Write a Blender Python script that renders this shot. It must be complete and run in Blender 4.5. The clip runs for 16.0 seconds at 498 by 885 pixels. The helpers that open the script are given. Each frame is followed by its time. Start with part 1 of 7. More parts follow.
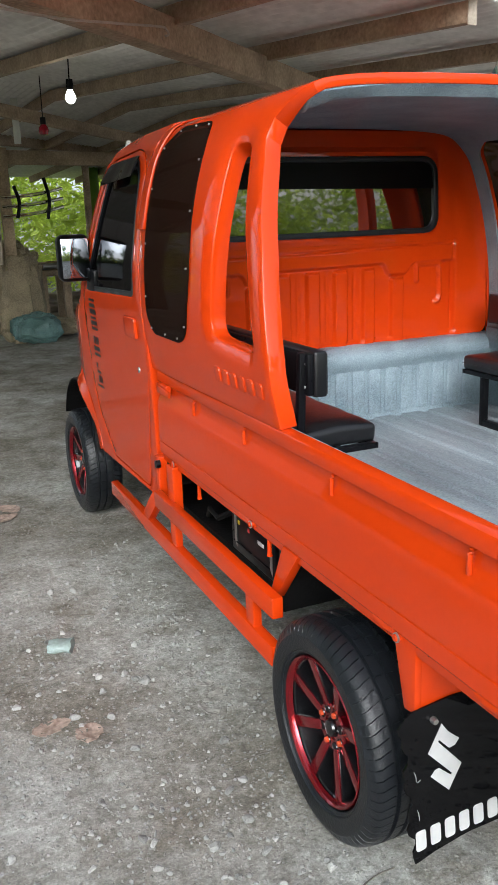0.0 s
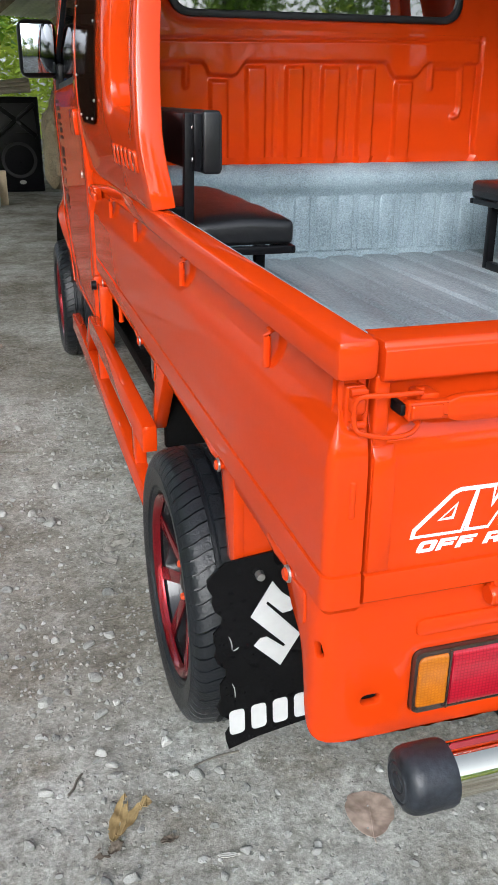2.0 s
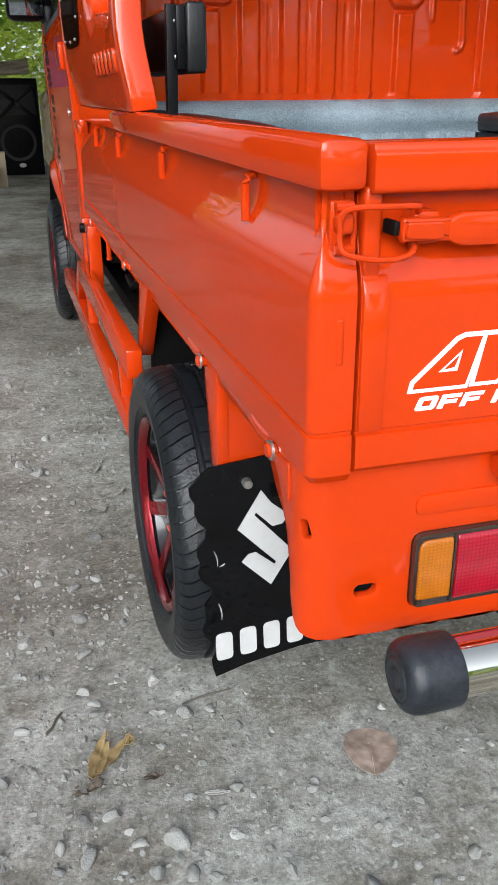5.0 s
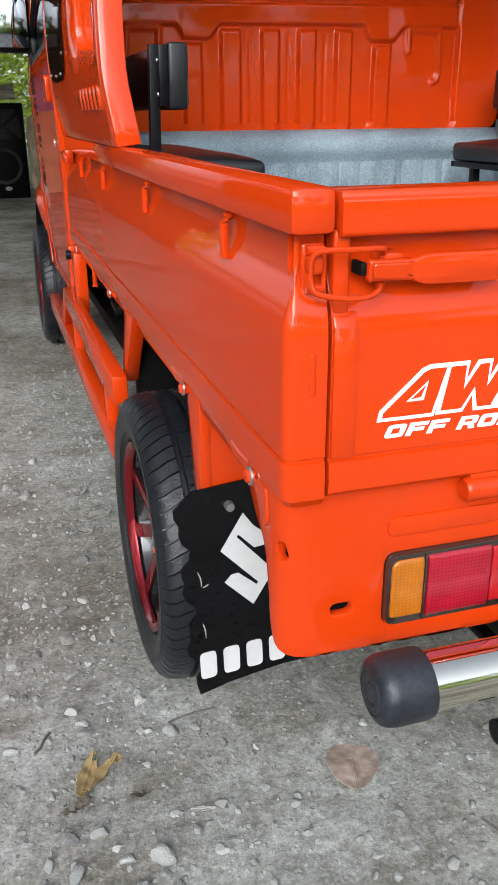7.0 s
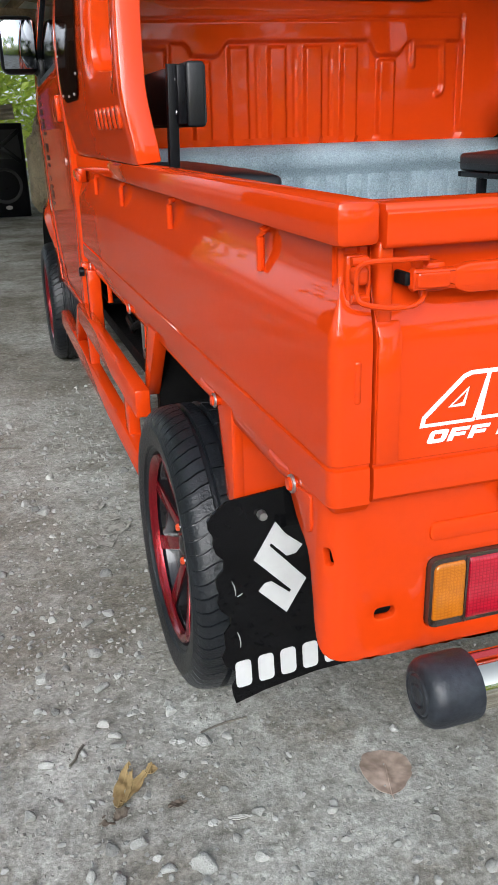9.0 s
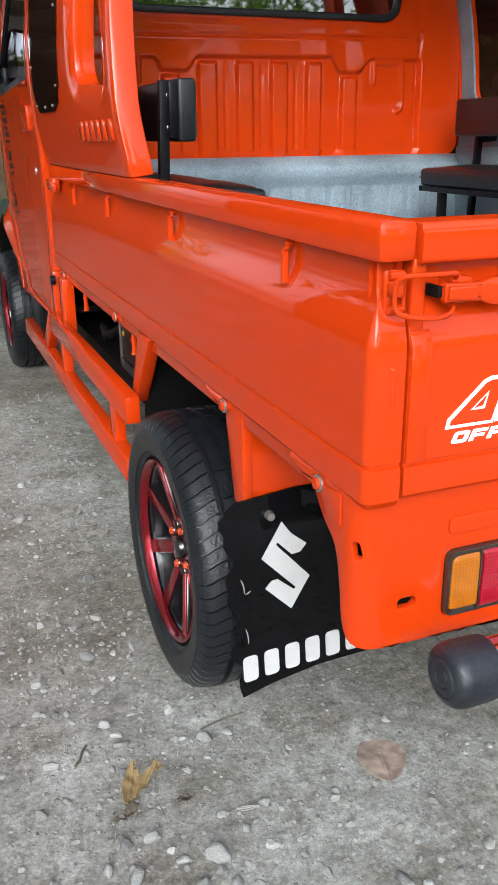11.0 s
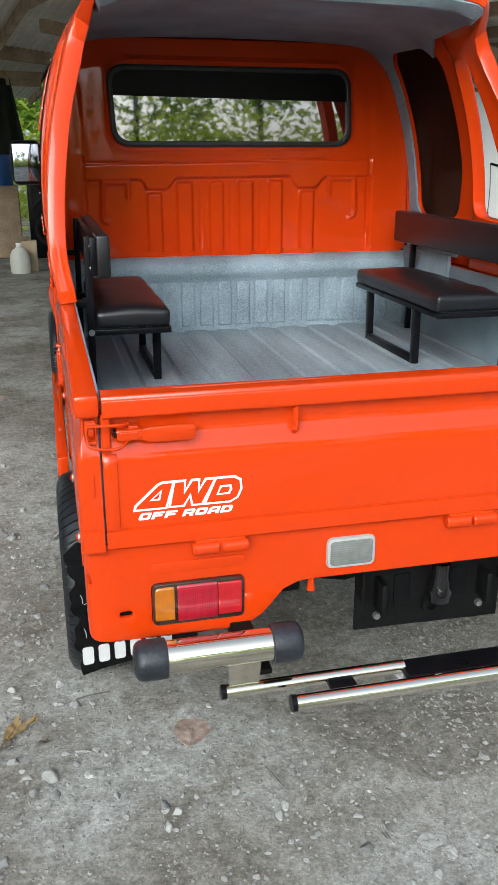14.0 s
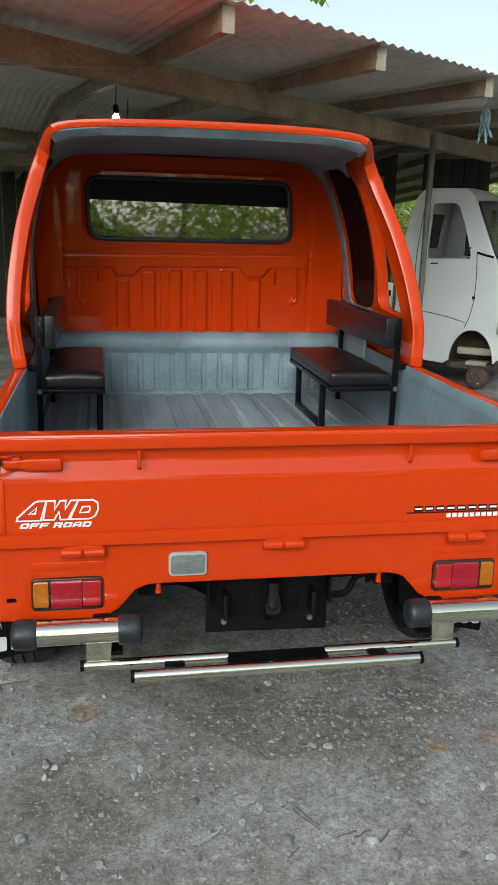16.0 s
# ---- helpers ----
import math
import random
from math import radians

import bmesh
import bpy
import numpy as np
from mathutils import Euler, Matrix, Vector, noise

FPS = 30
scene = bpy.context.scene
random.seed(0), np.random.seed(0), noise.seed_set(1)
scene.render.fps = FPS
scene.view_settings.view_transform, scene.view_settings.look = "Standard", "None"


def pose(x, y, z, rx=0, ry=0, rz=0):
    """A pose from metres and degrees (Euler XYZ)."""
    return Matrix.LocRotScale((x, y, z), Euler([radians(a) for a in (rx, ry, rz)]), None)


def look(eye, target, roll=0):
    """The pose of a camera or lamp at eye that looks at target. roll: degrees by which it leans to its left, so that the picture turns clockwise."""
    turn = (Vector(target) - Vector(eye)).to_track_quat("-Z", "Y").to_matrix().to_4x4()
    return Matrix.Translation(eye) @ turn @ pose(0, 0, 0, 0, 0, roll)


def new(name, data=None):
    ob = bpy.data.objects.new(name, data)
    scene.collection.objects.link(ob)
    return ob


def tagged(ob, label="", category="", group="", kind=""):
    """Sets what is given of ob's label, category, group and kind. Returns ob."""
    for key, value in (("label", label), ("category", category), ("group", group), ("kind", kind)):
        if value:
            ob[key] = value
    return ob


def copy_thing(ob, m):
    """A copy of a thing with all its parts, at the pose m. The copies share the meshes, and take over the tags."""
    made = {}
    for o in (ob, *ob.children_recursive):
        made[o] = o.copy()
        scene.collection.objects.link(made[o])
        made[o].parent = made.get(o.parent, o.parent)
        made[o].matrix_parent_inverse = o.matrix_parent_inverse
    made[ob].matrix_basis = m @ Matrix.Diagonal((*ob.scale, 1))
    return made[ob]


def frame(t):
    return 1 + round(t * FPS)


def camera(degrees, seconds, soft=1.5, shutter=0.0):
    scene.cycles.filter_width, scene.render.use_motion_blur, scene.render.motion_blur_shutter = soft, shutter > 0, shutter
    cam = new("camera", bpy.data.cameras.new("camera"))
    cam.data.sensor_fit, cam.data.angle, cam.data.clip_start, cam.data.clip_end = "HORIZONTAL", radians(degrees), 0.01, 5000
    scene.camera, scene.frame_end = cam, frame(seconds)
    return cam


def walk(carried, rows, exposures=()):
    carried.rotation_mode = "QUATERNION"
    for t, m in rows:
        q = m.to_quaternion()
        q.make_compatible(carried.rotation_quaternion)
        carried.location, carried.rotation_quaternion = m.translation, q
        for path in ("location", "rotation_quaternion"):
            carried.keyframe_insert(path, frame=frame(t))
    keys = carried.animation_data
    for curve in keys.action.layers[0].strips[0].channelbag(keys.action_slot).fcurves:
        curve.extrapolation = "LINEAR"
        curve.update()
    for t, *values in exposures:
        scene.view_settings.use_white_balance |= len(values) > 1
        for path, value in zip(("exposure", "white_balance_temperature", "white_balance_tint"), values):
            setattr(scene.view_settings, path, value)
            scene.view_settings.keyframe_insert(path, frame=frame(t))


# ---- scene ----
cam = camera(33.3, 16.0)
PATH = [
    (0, (-1.486, -0.772, 1.358), (-0.719, 0.998, 0.829), -2.0),
    (0.5, (-1.398, -0.791, 1.347), (-0.628, 0.971, 0.799), -0.9),
    (1, (-1.201, -0.775, 1.265), (-0.47, 0.995, 0.687), 0.5),
    (1.5, (-1.007, -0.696, 1.141), (-0.417, 1.097, 0.481), 0.7),
    (2, (-0.96, -0.638, 1.072), (-0.432, 1.131, 0.304), 0.4),
    (2.5, (-0.96, -0.594, 1.057), (-0.445, 1.163, 0.253), 0.1),
    (3, (-0.951, -0.581, 1.024), (-0.44, 1.179, 0.222), -0.4),
    (3.5, (-0.949, -0.591, 0.968), (-0.452, 1.175, 0.172), 0.3),
    (4, (-0.934, -0.605, 0.926), (-0.441, 1.164, 0.135), -0.1),
    (4.5, (-0.929, -0.61, 0.912), (-0.426, 1.159, 0.127), -0.4),
    (5, (-0.92, -0.604, 0.913), (-0.409, 1.166, 0.133), -0.3),
    (7.3, (-0.924, -0.643, 0.942), (-0.377, 1.135, 0.208), -0.4),
    (7.5, (-0.929, -0.644, 0.947), (-0.388, 1.137, 0.215), -0.3),
    (8, (-0.928, -0.644, 0.954), (-0.383, 1.14, 0.231), -0.3),
    (8.5, (-0.928, -0.65, 0.949), (-0.378, 1.135, 0.234), -0.4),
    (9, (-0.967, -0.642, 0.938), (-0.419, 1.146, 0.229), -1.6),
    (9.2, (-0.989, -0.641, 0.935), (-0.429, 1.144, 0.227), -1.5),
    (11.3, (-1.079, -0.662, 0.953), (-0.372, 1.076, 0.261), -0.5),
    (11.5, (-1.081, -0.671, 0.956), (-0.365, 1.064, 0.267), -0.5),
    (12, (-1.035, -0.714, 1.012), (-0.307, 1.021, 0.335), -0.5),
    (12.5, (-0.851, -0.855, 1.068), (-0.181, 0.905, 0.395), -1.3),
    (13, (-0.72, -1.011, 1.141), (-0.183, 0.798, 0.478), -2.0),
    (13.5, (-0.708, -1.128, 1.201), (-0.189, 0.688, 0.543), -1.3),
    (14, (-0.715, -1.288, 1.234), (-0.275, 0.553, 0.586), -0.1),
    (14.5, (-0.642, -1.423, 1.274), (-0.197, 0.425, 0.651), 1.0),
    (15, (-0.488, -1.576, 1.275), (-0.097, 0.306, 0.722), 2.0),
    (15.5, (-0.407, -1.728, 1.306), (-0.073, 0.173, 0.782), 1.6),
    (16, (-0.4, -1.848, 1.331), (-0.062, 0.06, 0.835), 1.4),
]
walk(cam, [(t, look(eye, target, roll)) for t, eye, target, roll in PATH], [(0.0, 1.26, 6000, 8), (1.5, 1.30, 6000, 8), (3.0, 1.12, 6000, 9), (5.0, 1.10, 6000, 9), (9.0, 1.16, 6000, 9), (11.5, 1.22, 6000, 9), (12.5, 1.22, 6000, 9), (14.5, 0.98, 6000, 5), (16.0, 0.52, 6000, 0)])

# ---- light ----
world = bpy.data.worlds.new("sky")
scene.world = world
world.use_nodes = True
wn = world.node_tree.nodes
sky = wn.new("ShaderNodeTexSky")
sky.sky_type = "NISHITA"
sky.sun_disc = False
sky.sun_elevation, sky.sun_rotation = radians(30), radians(207)
sky.air_density, sky.dust_density, sky.ozone_density = 0.8, 3.0, 0.6
wn["Background"].inputs["Strength"].default_value = 0.15
haze = wn.new("ShaderNodeHueSaturation")
haze.inputs["Saturation"].default_value = 0.4
world.node_tree.links.new(sky.outputs[0], haze.inputs["Color"])
world.node_tree.links.new(haze.outputs[0], wn["Background"].inputs["Color"])
sun = new("sun", bpy.data.lights.new("sun", "SUN"))
sun.data.energy, sun.data.angle, sun.data.color = 0.8, radians(40), (1.0, 0.985, 0.96)
sun.matrix_world = look((-3.2, -6.25, 4.05), (0, 0, 0))


# ---- materials ----
def material(name, colour, rough=0.5, metal=0.0, vary=0.15, scale=8.0, fine=80.0, bump=0.0, bump_scale=60.0, coat=0.0,
             colour2=None, rough_vary=0.1, spec=0.5, island=False, transmission=0.0):
    m = bpy.data.materials.new(name)
    m.use_nodes = True
    nt = m.node_tree
    n, l = nt.nodes, nt.links
    p = n["Principled BSDF"]
    tc = n.new("ShaderNodeTexCoord")
    big, small = n.new("ShaderNodeTexNoise"), n.new("ShaderNodeTexNoise")
    for node, s, d in ((big, scale, 4), (small, fine, 6)):
        node.inputs["Scale"].default_value, node.inputs["Detail"].default_value = s, d
        l.new(tc.outputs["Object"], node.inputs["Vector"])
    mix = n.new("ShaderNodeMath")
    mix.operation = "ADD"
    l.new(big.outputs["Fac"], mix.inputs[0])
    l.new(small.outputs["Fac"], mix.inputs[1])
    ramp = n.new("ShaderNodeValToRGB")
    ramp.color_ramp.elements[0].position, ramp.color_ramp.elements[1].position = 0.3, 0.72
    half = n.new("ShaderNodeMath")
    half.operation = "MULTIPLY"
    half.inputs[1].default_value = 0.5
    l.new(mix.outputs[0], half.inputs[0])
    l.new(half.outputs[0], ramp.inputs[0])
    c2 = colour2 or tuple(c * (1 + vary) for c in colour)
    c1 = colour if colour2 else tuple(c * (1 - vary) for c in colour)
    ramp.color_ramp.elements[0].color = (*c1, 1)
    ramp.color_ramp.elements[1].color = (*[min(c, 1) for c in c2], 1)
    out = ramp.outputs[0]
    if island:
        oi = n.new("ShaderNodeObjectInfo")
        hv = n.new("ShaderNodeHueSaturation")
        mr = n.new("ShaderNodeMapRange")
        mr.inputs["To Min"].default_value, mr.inputs["To Max"].default_value = 0.5, 1.45
        l.new(oi.outputs["Random"], mr.inputs["Value"])
        l.new(mr.outputs[0], hv.inputs["Value"])
        l.new(out, hv.inputs["Color"])
        out = hv.outputs[0]
    l.new(out, p.inputs["Base Color"])
    p.inputs["Metallic"].default_value = metal
    p.inputs["Specular IOR Level"].default_value = spec
    p.inputs["Coat Weight"].default_value = coat
    p.inputs["Coat Roughness"].default_value = 0.03
    p.inputs["Transmission Weight"].default_value = transmission
    rr = n.new("ShaderNodeMapRange")
    rr.inputs["To Min"].default_value, rr.inputs["To Max"].default_value = max(rough - rough_vary, 0.02), min(rough + rough_vary, 1)
    l.new(half.outputs[0], rr.inputs["Value"])
    l.new(rr.outputs[0], p.inputs["Roughness"])
    if bump:
        bn = n.new("ShaderNodeTexNoise")
        bn.inputs["Scale"].default_value, bn.inputs["Detail"].default_value = bump_scale, 5
        l.new(tc.outputs["Object"], bn.inputs["Vector"])
        bp = n.new("ShaderNodeBump")
        bp.inputs["Strength"].default_value, bp.inputs["Distance"].default_value = bump, 0.01
        l.new(bn.outputs["Fac"], bp.inputs["Height"])
        l.new(bp.outputs[0], p.inputs["Normal"])
    return m


ORANGE = material("orange_paint", (0.53, 0.0385, 0.0020), 0.42, vary=0.03, coat=0.75, bump=0.02, bump_scale=9, rough_vary=0.05, spec=0.0)
op = ORANGE.node_tree
op.links.new([x for x in op.nodes if x.type == "BUMP"][0].outputs[0], op.nodes["Principled BSDF"].inputs["Coat Normal"])
DOOR_GLASS = material("door_glass", (0.003, 0.003, 0.0035), 0.04, vary=0.1, spec=0.08, rough_vary=0.01)
MIRROR = material("mirror_glass", (0.36, 0.39, 0.43), 0.03, metal=1.0, vary=0.03, rough_vary=0.01)
# Flat black that stands in for the canopy roof mirrored in the rear window.
ROOF_REFLECTION = material("dark_roof_reflection", (0.003, 0.003, 0.0035), 0.35, vary=0.2, spec=0.1)
PALE = material("pale_plastic", (0.34, 0.35, 0.33), 0.35, vary=0.06)
LINER = material("grey_bed_liner", (0.07, 0.10, 0.122), 0.5, colour2=(0.36, 0.455, 0.505), scale=5, fine=240, bump=0.5, bump_scale=260)
WORN_LINER = material("worn_bed_liner", (0.085, 0.110, 0.125), 0.5, colour2=(0.40, 0.465, 0.495), scale=5.5, fine=170, bump=0.6, bump_scale=260)
wl = WORN_LINER.node_tree
stretch = wl.nodes.new("ShaderNodeMapping")
stretch.inputs["Scale"].default_value = (2.2, 0.35, 1.0)
wl.links.new([x for x in wl.nodes if x.type == "TEX_COORD"][0].outputs["Object"], stretch.inputs["Vector"])
for tx in [x for x in wl.nodes if x.type == "TEX_NOISE" and x.inputs["Scale"].default_value < 8]:
    wl.links.new(stretch.outputs[0], tx.inputs["Vector"])
BLACK = material("black_paint", (0.005, 0.005, 0.006), 0.3, vary=0.3, spec=0.12)
CHASSIS = material("black_chassis", (0.005, 0.005, 0.005), 0.6, vary=0.4, bump=0.2, spec=0.12)
VINYL = material("black_vinyl", (0.008, 0.008, 0.009), 0.34, vary=0.2, bump=0.06, bump_scale=220, spec=0.4)
RUBBER = material("tyre_rubber", (0.0075, 0.009, 0.0115), 0.38, vary=0.6, spec=0.42, scale=12, fine=200, bump=0.2, bump_scale=200)
CAP = material("rubber_cap", (0.006, 0.007, 0.010), 0.42, colour2=(0.030, 0.035, 0.044), scale=22, fine=160, bump=0.15, bump_scale=90, spec=0.4)
CHROME = material("chrome", (0.80, 0.77, 0.65), 0.06, metal=1.0, vary=0.03, rough_vary=0.03)
GLASS = material("tinted_glass", (0.004, 0.005, 0.005), 0.02, vary=0.1, spec=0.8, rough_vary=0.005, coat=0.7, bump=0.004, bump_scale=6)
GLASS.node_tree.nodes["Principled BSDF"].inputs["IOR"].default_value = 2.3
ACRYLIC = material("dark_acrylic", (0.018, 0.009, 0.006), 0.3, vary=0.3, scale=3, rough_vary=0.05, spec=0.0, coat=0.2)
an = ACRYLIC.node_tree
clear = an.nodes.new("ShaderNodeBsdfTransparent")
clear.inputs["Color"].default_value = (0.40, 0.30, 0.26, 1)
amix = an.nodes.new("ShaderNodeMixShader")
amix.inputs[0].default_value = 0.35
an.links.new(an.nodes["Principled BSDF"].outputs[0], amix.inputs[1])
an.links.new(clear.outputs[0], amix.inputs[2])
an.links.new(amix.outputs[0], an.nodes["Material Output"].inputs[0])
FLAP = material("flap_rubber", (0.004, 0.004, 0.0045), 0.5, vary=0.4, spec=0.0, coat=0.4)
FLAP_WHITE = material("flap_white_print", (0.50, 0.50, 0.50), 0.45, vary=0.08)
WHITE = material("white_vinyl_film", (0.75, 0.75, 0.75), 0.4, vary=0.04)
RED_RIM = material("red_rim_lacquer", (0.26, 0.005, 0.013), 0.2, metal=0.75, vary=0.15, coat=0.6)
BLACK_RIM = material("gloss_black_rim", (0.006, 0.006, 0.007), 0.2, vary=0.2, coat=0.8, spec=0.3)
NUT = material("orange_nut", (0.7, 0.09, 0.03), 0.35, metal=0.3)
AMBER = material("amber_lens", (0.42, 0.125, 0.004), 0.16, vary=0.18, coat=0.5)
RED_LENS = material("red_lens", (0.34, 0.006, 0.020), 0.12, vary=0.15, coat=0.5)
RED_BRIGHT = material("bright_red_lens", (0.38, 0.010, 0.014), 0.12, vary=0.1, coat=0.5)
CLEAR_LENS = material("clear_lens", (0.17, 0.18, 0.17), 0.14, vary=0.30, coat=0.8)
LAMP_RIM = material("smoky_lamp_rim", (0.030, 0.018, 0.014), 0.16, vary=0.3, coat=0.7)
STEEL = material("zinc_steel", (0.45, 0.44, 0.42), 0.35, metal=0.9)
WOOD = material("old_timber", (0.19, 0.135, 0.088), 0.8, colour2=(0.58, 0.44, 0.30), scale=5, fine=55, bump=0.4, bump_scale=40)
WOOD_END = material("sawn_timber_end", (0.42, 0.36, 0.28), 0.85, vary=0.25, bump=0.3)
TIN = material("rusty_tin", (0.52, 0.485, 0.44), 0.5, colour2=(0.86, 0.83, 0.77), scale=1.5, fine=12, metal=0.0, bump=0.1)


def ribbed(m, pitch_x, pitch_z, strength, shade, rings=None):
    """Presses the fine squares of a lamp lens into a material, with rings round one point if given, and paints shade in
    the grooves.
    """
    n, l = m.node_tree.nodes, m.node_tree.links
    p = n["Principled BSDF"]
    tc = [x for x in n if x.type == "TEX_COORD"][0]
    axes = n.new("ShaderNodeSeparateXYZ")
    l.new(tc.outputs["Object"], axes.inputs[0])

    def maths(kind, x, y=None):
        k = n.new("ShaderNodeMath")
        k.operation = kind
        for i, v in enumerate((x, y)):
            if isinstance(v, (int, float)):
                k.inputs[i].default_value = v
            elif v is not None:
                l.new(v, k.inputs[i])
        return k.outputs[0]

    def wave(src, pitch):
        return maths("POWER", maths("ABSOLUTE", maths("SINE", maths("MULTIPLY", src, math.pi / pitch))), 0.6)

    lines = [wave(axes.outputs[i], q) for i, q in ((0, pitch_x), (2, pitch_z)) if q]
    if rings:
        far = n.new("ShaderNodeVectorMath")
        far.operation = "DISTANCE"
        l.new(tc.outputs["Object"], far.inputs[0])
        far.inputs[1].default_value = rings
        lines.append(wave(far.outputs["Value"], 0.0032))
    high = lines[0]
    for w in lines[1:]:
        high = maths("MINIMUM", high, w)
    ease = n.new("ShaderNodeMapRange")
    ease.inputs["From Max"].default_value = 0.8
    ease.inputs["To Min"].default_value = shade
    l.new(high, ease.inputs["Value"])
    # Darkens the colour in the grooves too, as painted shade.
    tone = n.new("ShaderNodeHueSaturation")
    l.new(p.inputs["Base Color"].links[0].from_socket, tone.inputs["Color"])
    l.new(ease.outputs[0], tone.inputs["Value"])
    l.new(tone.outputs[0], p.inputs["Base Color"])
    relief = n.new("ShaderNodeBump")
    relief.inputs["Strength"].default_value, relief.inputs["Distance"].default_value = strength, 0.0012
    l.new(high, relief.inputs["Height"])
    l.new(relief.outputs[0], p.inputs["Normal"])


ribbed(AMBER, 0.0042, 0.0036, 0.15, 0.7, (-0.566, 0.0065, 0.492))
ribbed(RED_LENS, 0.0042, 0.0040, 0.16, 0.55)
ribbed(RED_BRIGHT, 0.006, None, 0.15, 0.8)
ribbed(CLEAR_LENS, None, 0.0042, 0.4, 0.72)


def soil_material():
    m = bpy.data.materials.new("packed_soil")
    m.use_nodes = True
    n, l = m.node_tree.nodes, m.node_tree.links
    p = n["Principled BSDF"]
    p.inputs["Roughness"].default_value = 0.95
    p.inputs["Specular IOR Level"].default_value = 0.15
    tc = n.new("ShaderNodeTexCoord")

    def tex(kind, scale, detail=6, rough=0.6):
        t = n.new(kind)
        t.inputs["Scale"].default_value = scale
        if kind == "ShaderNodeTexNoise":
            t.inputs["Detail"].default_value, t.inputs["Roughness"].default_value = detail, rough
        l.new(tc.outputs["Object"], t.inputs["Vector"])
        return t

    def ramp(src, p0, p1, c0, c1):
        r = n.new("ShaderNodeValToRGB")
        e = r.color_ramp.elements
        e[0].position, e[1].position, e[0].color, e[1].color = p0, p1, (*c0, 1), (*c1, 1)
        l.new(src, r.inputs[0])
        return r.outputs[0]

    def mix(kind, fac, x, y):
        k = n.new("ShaderNodeMix")
        k.data_type, k.blend_type = "RGBA", kind
        if isinstance(fac, float):
            k.inputs[0].default_value = fac
        else:
            l.new(fac, k.inputs[0])
        l.new(x, k.inputs[6])
        l.new(y, k.inputs[7])
        return k.outputs[2]

    patch, mid, fine = tex("ShaderNodeTexNoise", 1.6, 6, 0.62), tex("ShaderNodeTexNoise", 9, 8, 0.7), tex("ShaderNodeTexNoise", 130, 5, 0.7)
    chips, specks = tex("ShaderNodeTexVoronoi", 85), tex("ShaderNodeTexVoronoi", 230)
    base = ramp(patch.outputs["Fac"], 0.40, 0.60, (0.222, 0.207, 0.177), (0.392, 0.392, 0.372))
    tone = ramp(mid.outputs["Fac"], 0.34, 0.66, (0.72, 0.71, 0.69), (1.16, 1.165, 1.17))
    col = mix("MULTIPLY", 1.0, base, tone)
    grain = ramp(fine.outputs["Fac"], 0.3, 0.7, (0.62, 0.62, 0.61), (1.30, 1.30, 1.29))
    col = mix("MULTIPLY", 1.0, col, grain)
    damp, crumb = tex("ShaderNodeTexNoise", 4.2, 10, 0.68), tex("ShaderNodeTexNoise", 42, 7, 0.72)
    col = mix("MULTIPLY", 1.0, col, ramp(crumb.outputs["Fac"], 0.36, 0.62, (0.66, 0.65, 0.63), (1.18, 1.18, 1.18)))
    col = mix("MULTIPLY", 1.0, col, ramp(damp.outputs["Fac"], 0.53, 0.66, (1.03, 1.03, 1.03), (0.68, 0.64, 0.59)))
    grey = n.new("ShaderNodeSeparateColor")
    l.new(chips.outputs["Color"], grey.inputs[0])
    pick = n.new("ShaderNodeMath")
    pick.operation = "GREATER_THAN"
    pick.inputs[1].default_value = 0.80
    l.new(grey.outputs[0], pick.inputs[0])
    near = n.new("ShaderNodeMath")
    near.operation = "LESS_THAN"
    near.inputs[1].default_value = 0.33
    l.new(chips.outputs["Distance"], near.inputs[0])
    both = n.new("ShaderNodeMath")
    both.operation = "MULTIPLY"
    l.new(pick.outputs[0], both.inputs[0])
    l.new(near.outputs[0], both.inputs[1])
    stone_tone = ramp(grey.outputs[1], 0.0, 1.0, (0.17, 0.17, 0.158), (0.36, 0.36, 0.34))
    col = mix("MIX", both.outputs[0], col, stone_tone)
    spk = ramp(specks.outputs["Distance"], 0.05, 0.5, (1.12, 1.12, 1.1), (0.9, 0.9, 0.9))
    col = mix("MULTIPLY", 1.0, col, spk)
    l.new(col, p.inputs["Base Color"])
    b1, b2, b3 = (n.new("ShaderNodeBump") for _ in range(3))
    for bnode, src, s, d in ((b1, mid.outputs["Fac"], 0.45, 0.012), (b2, crumb.outputs["Fac"], 0.6, 0.006), (b3, both.outputs[0], 0.8, 0.003)):
        bnode.inputs["Strength"].default_value, bnode.inputs["Distance"].default_value = s, d
        l.new(src, bnode.inputs["Height"])
    l.new(b1.outputs[0], b2.inputs["Normal"])
    l.new(b2.outputs[0], b3.inputs["Normal"])
    l.new(b3.outputs[0], p.inputs["Normal"])
    return m


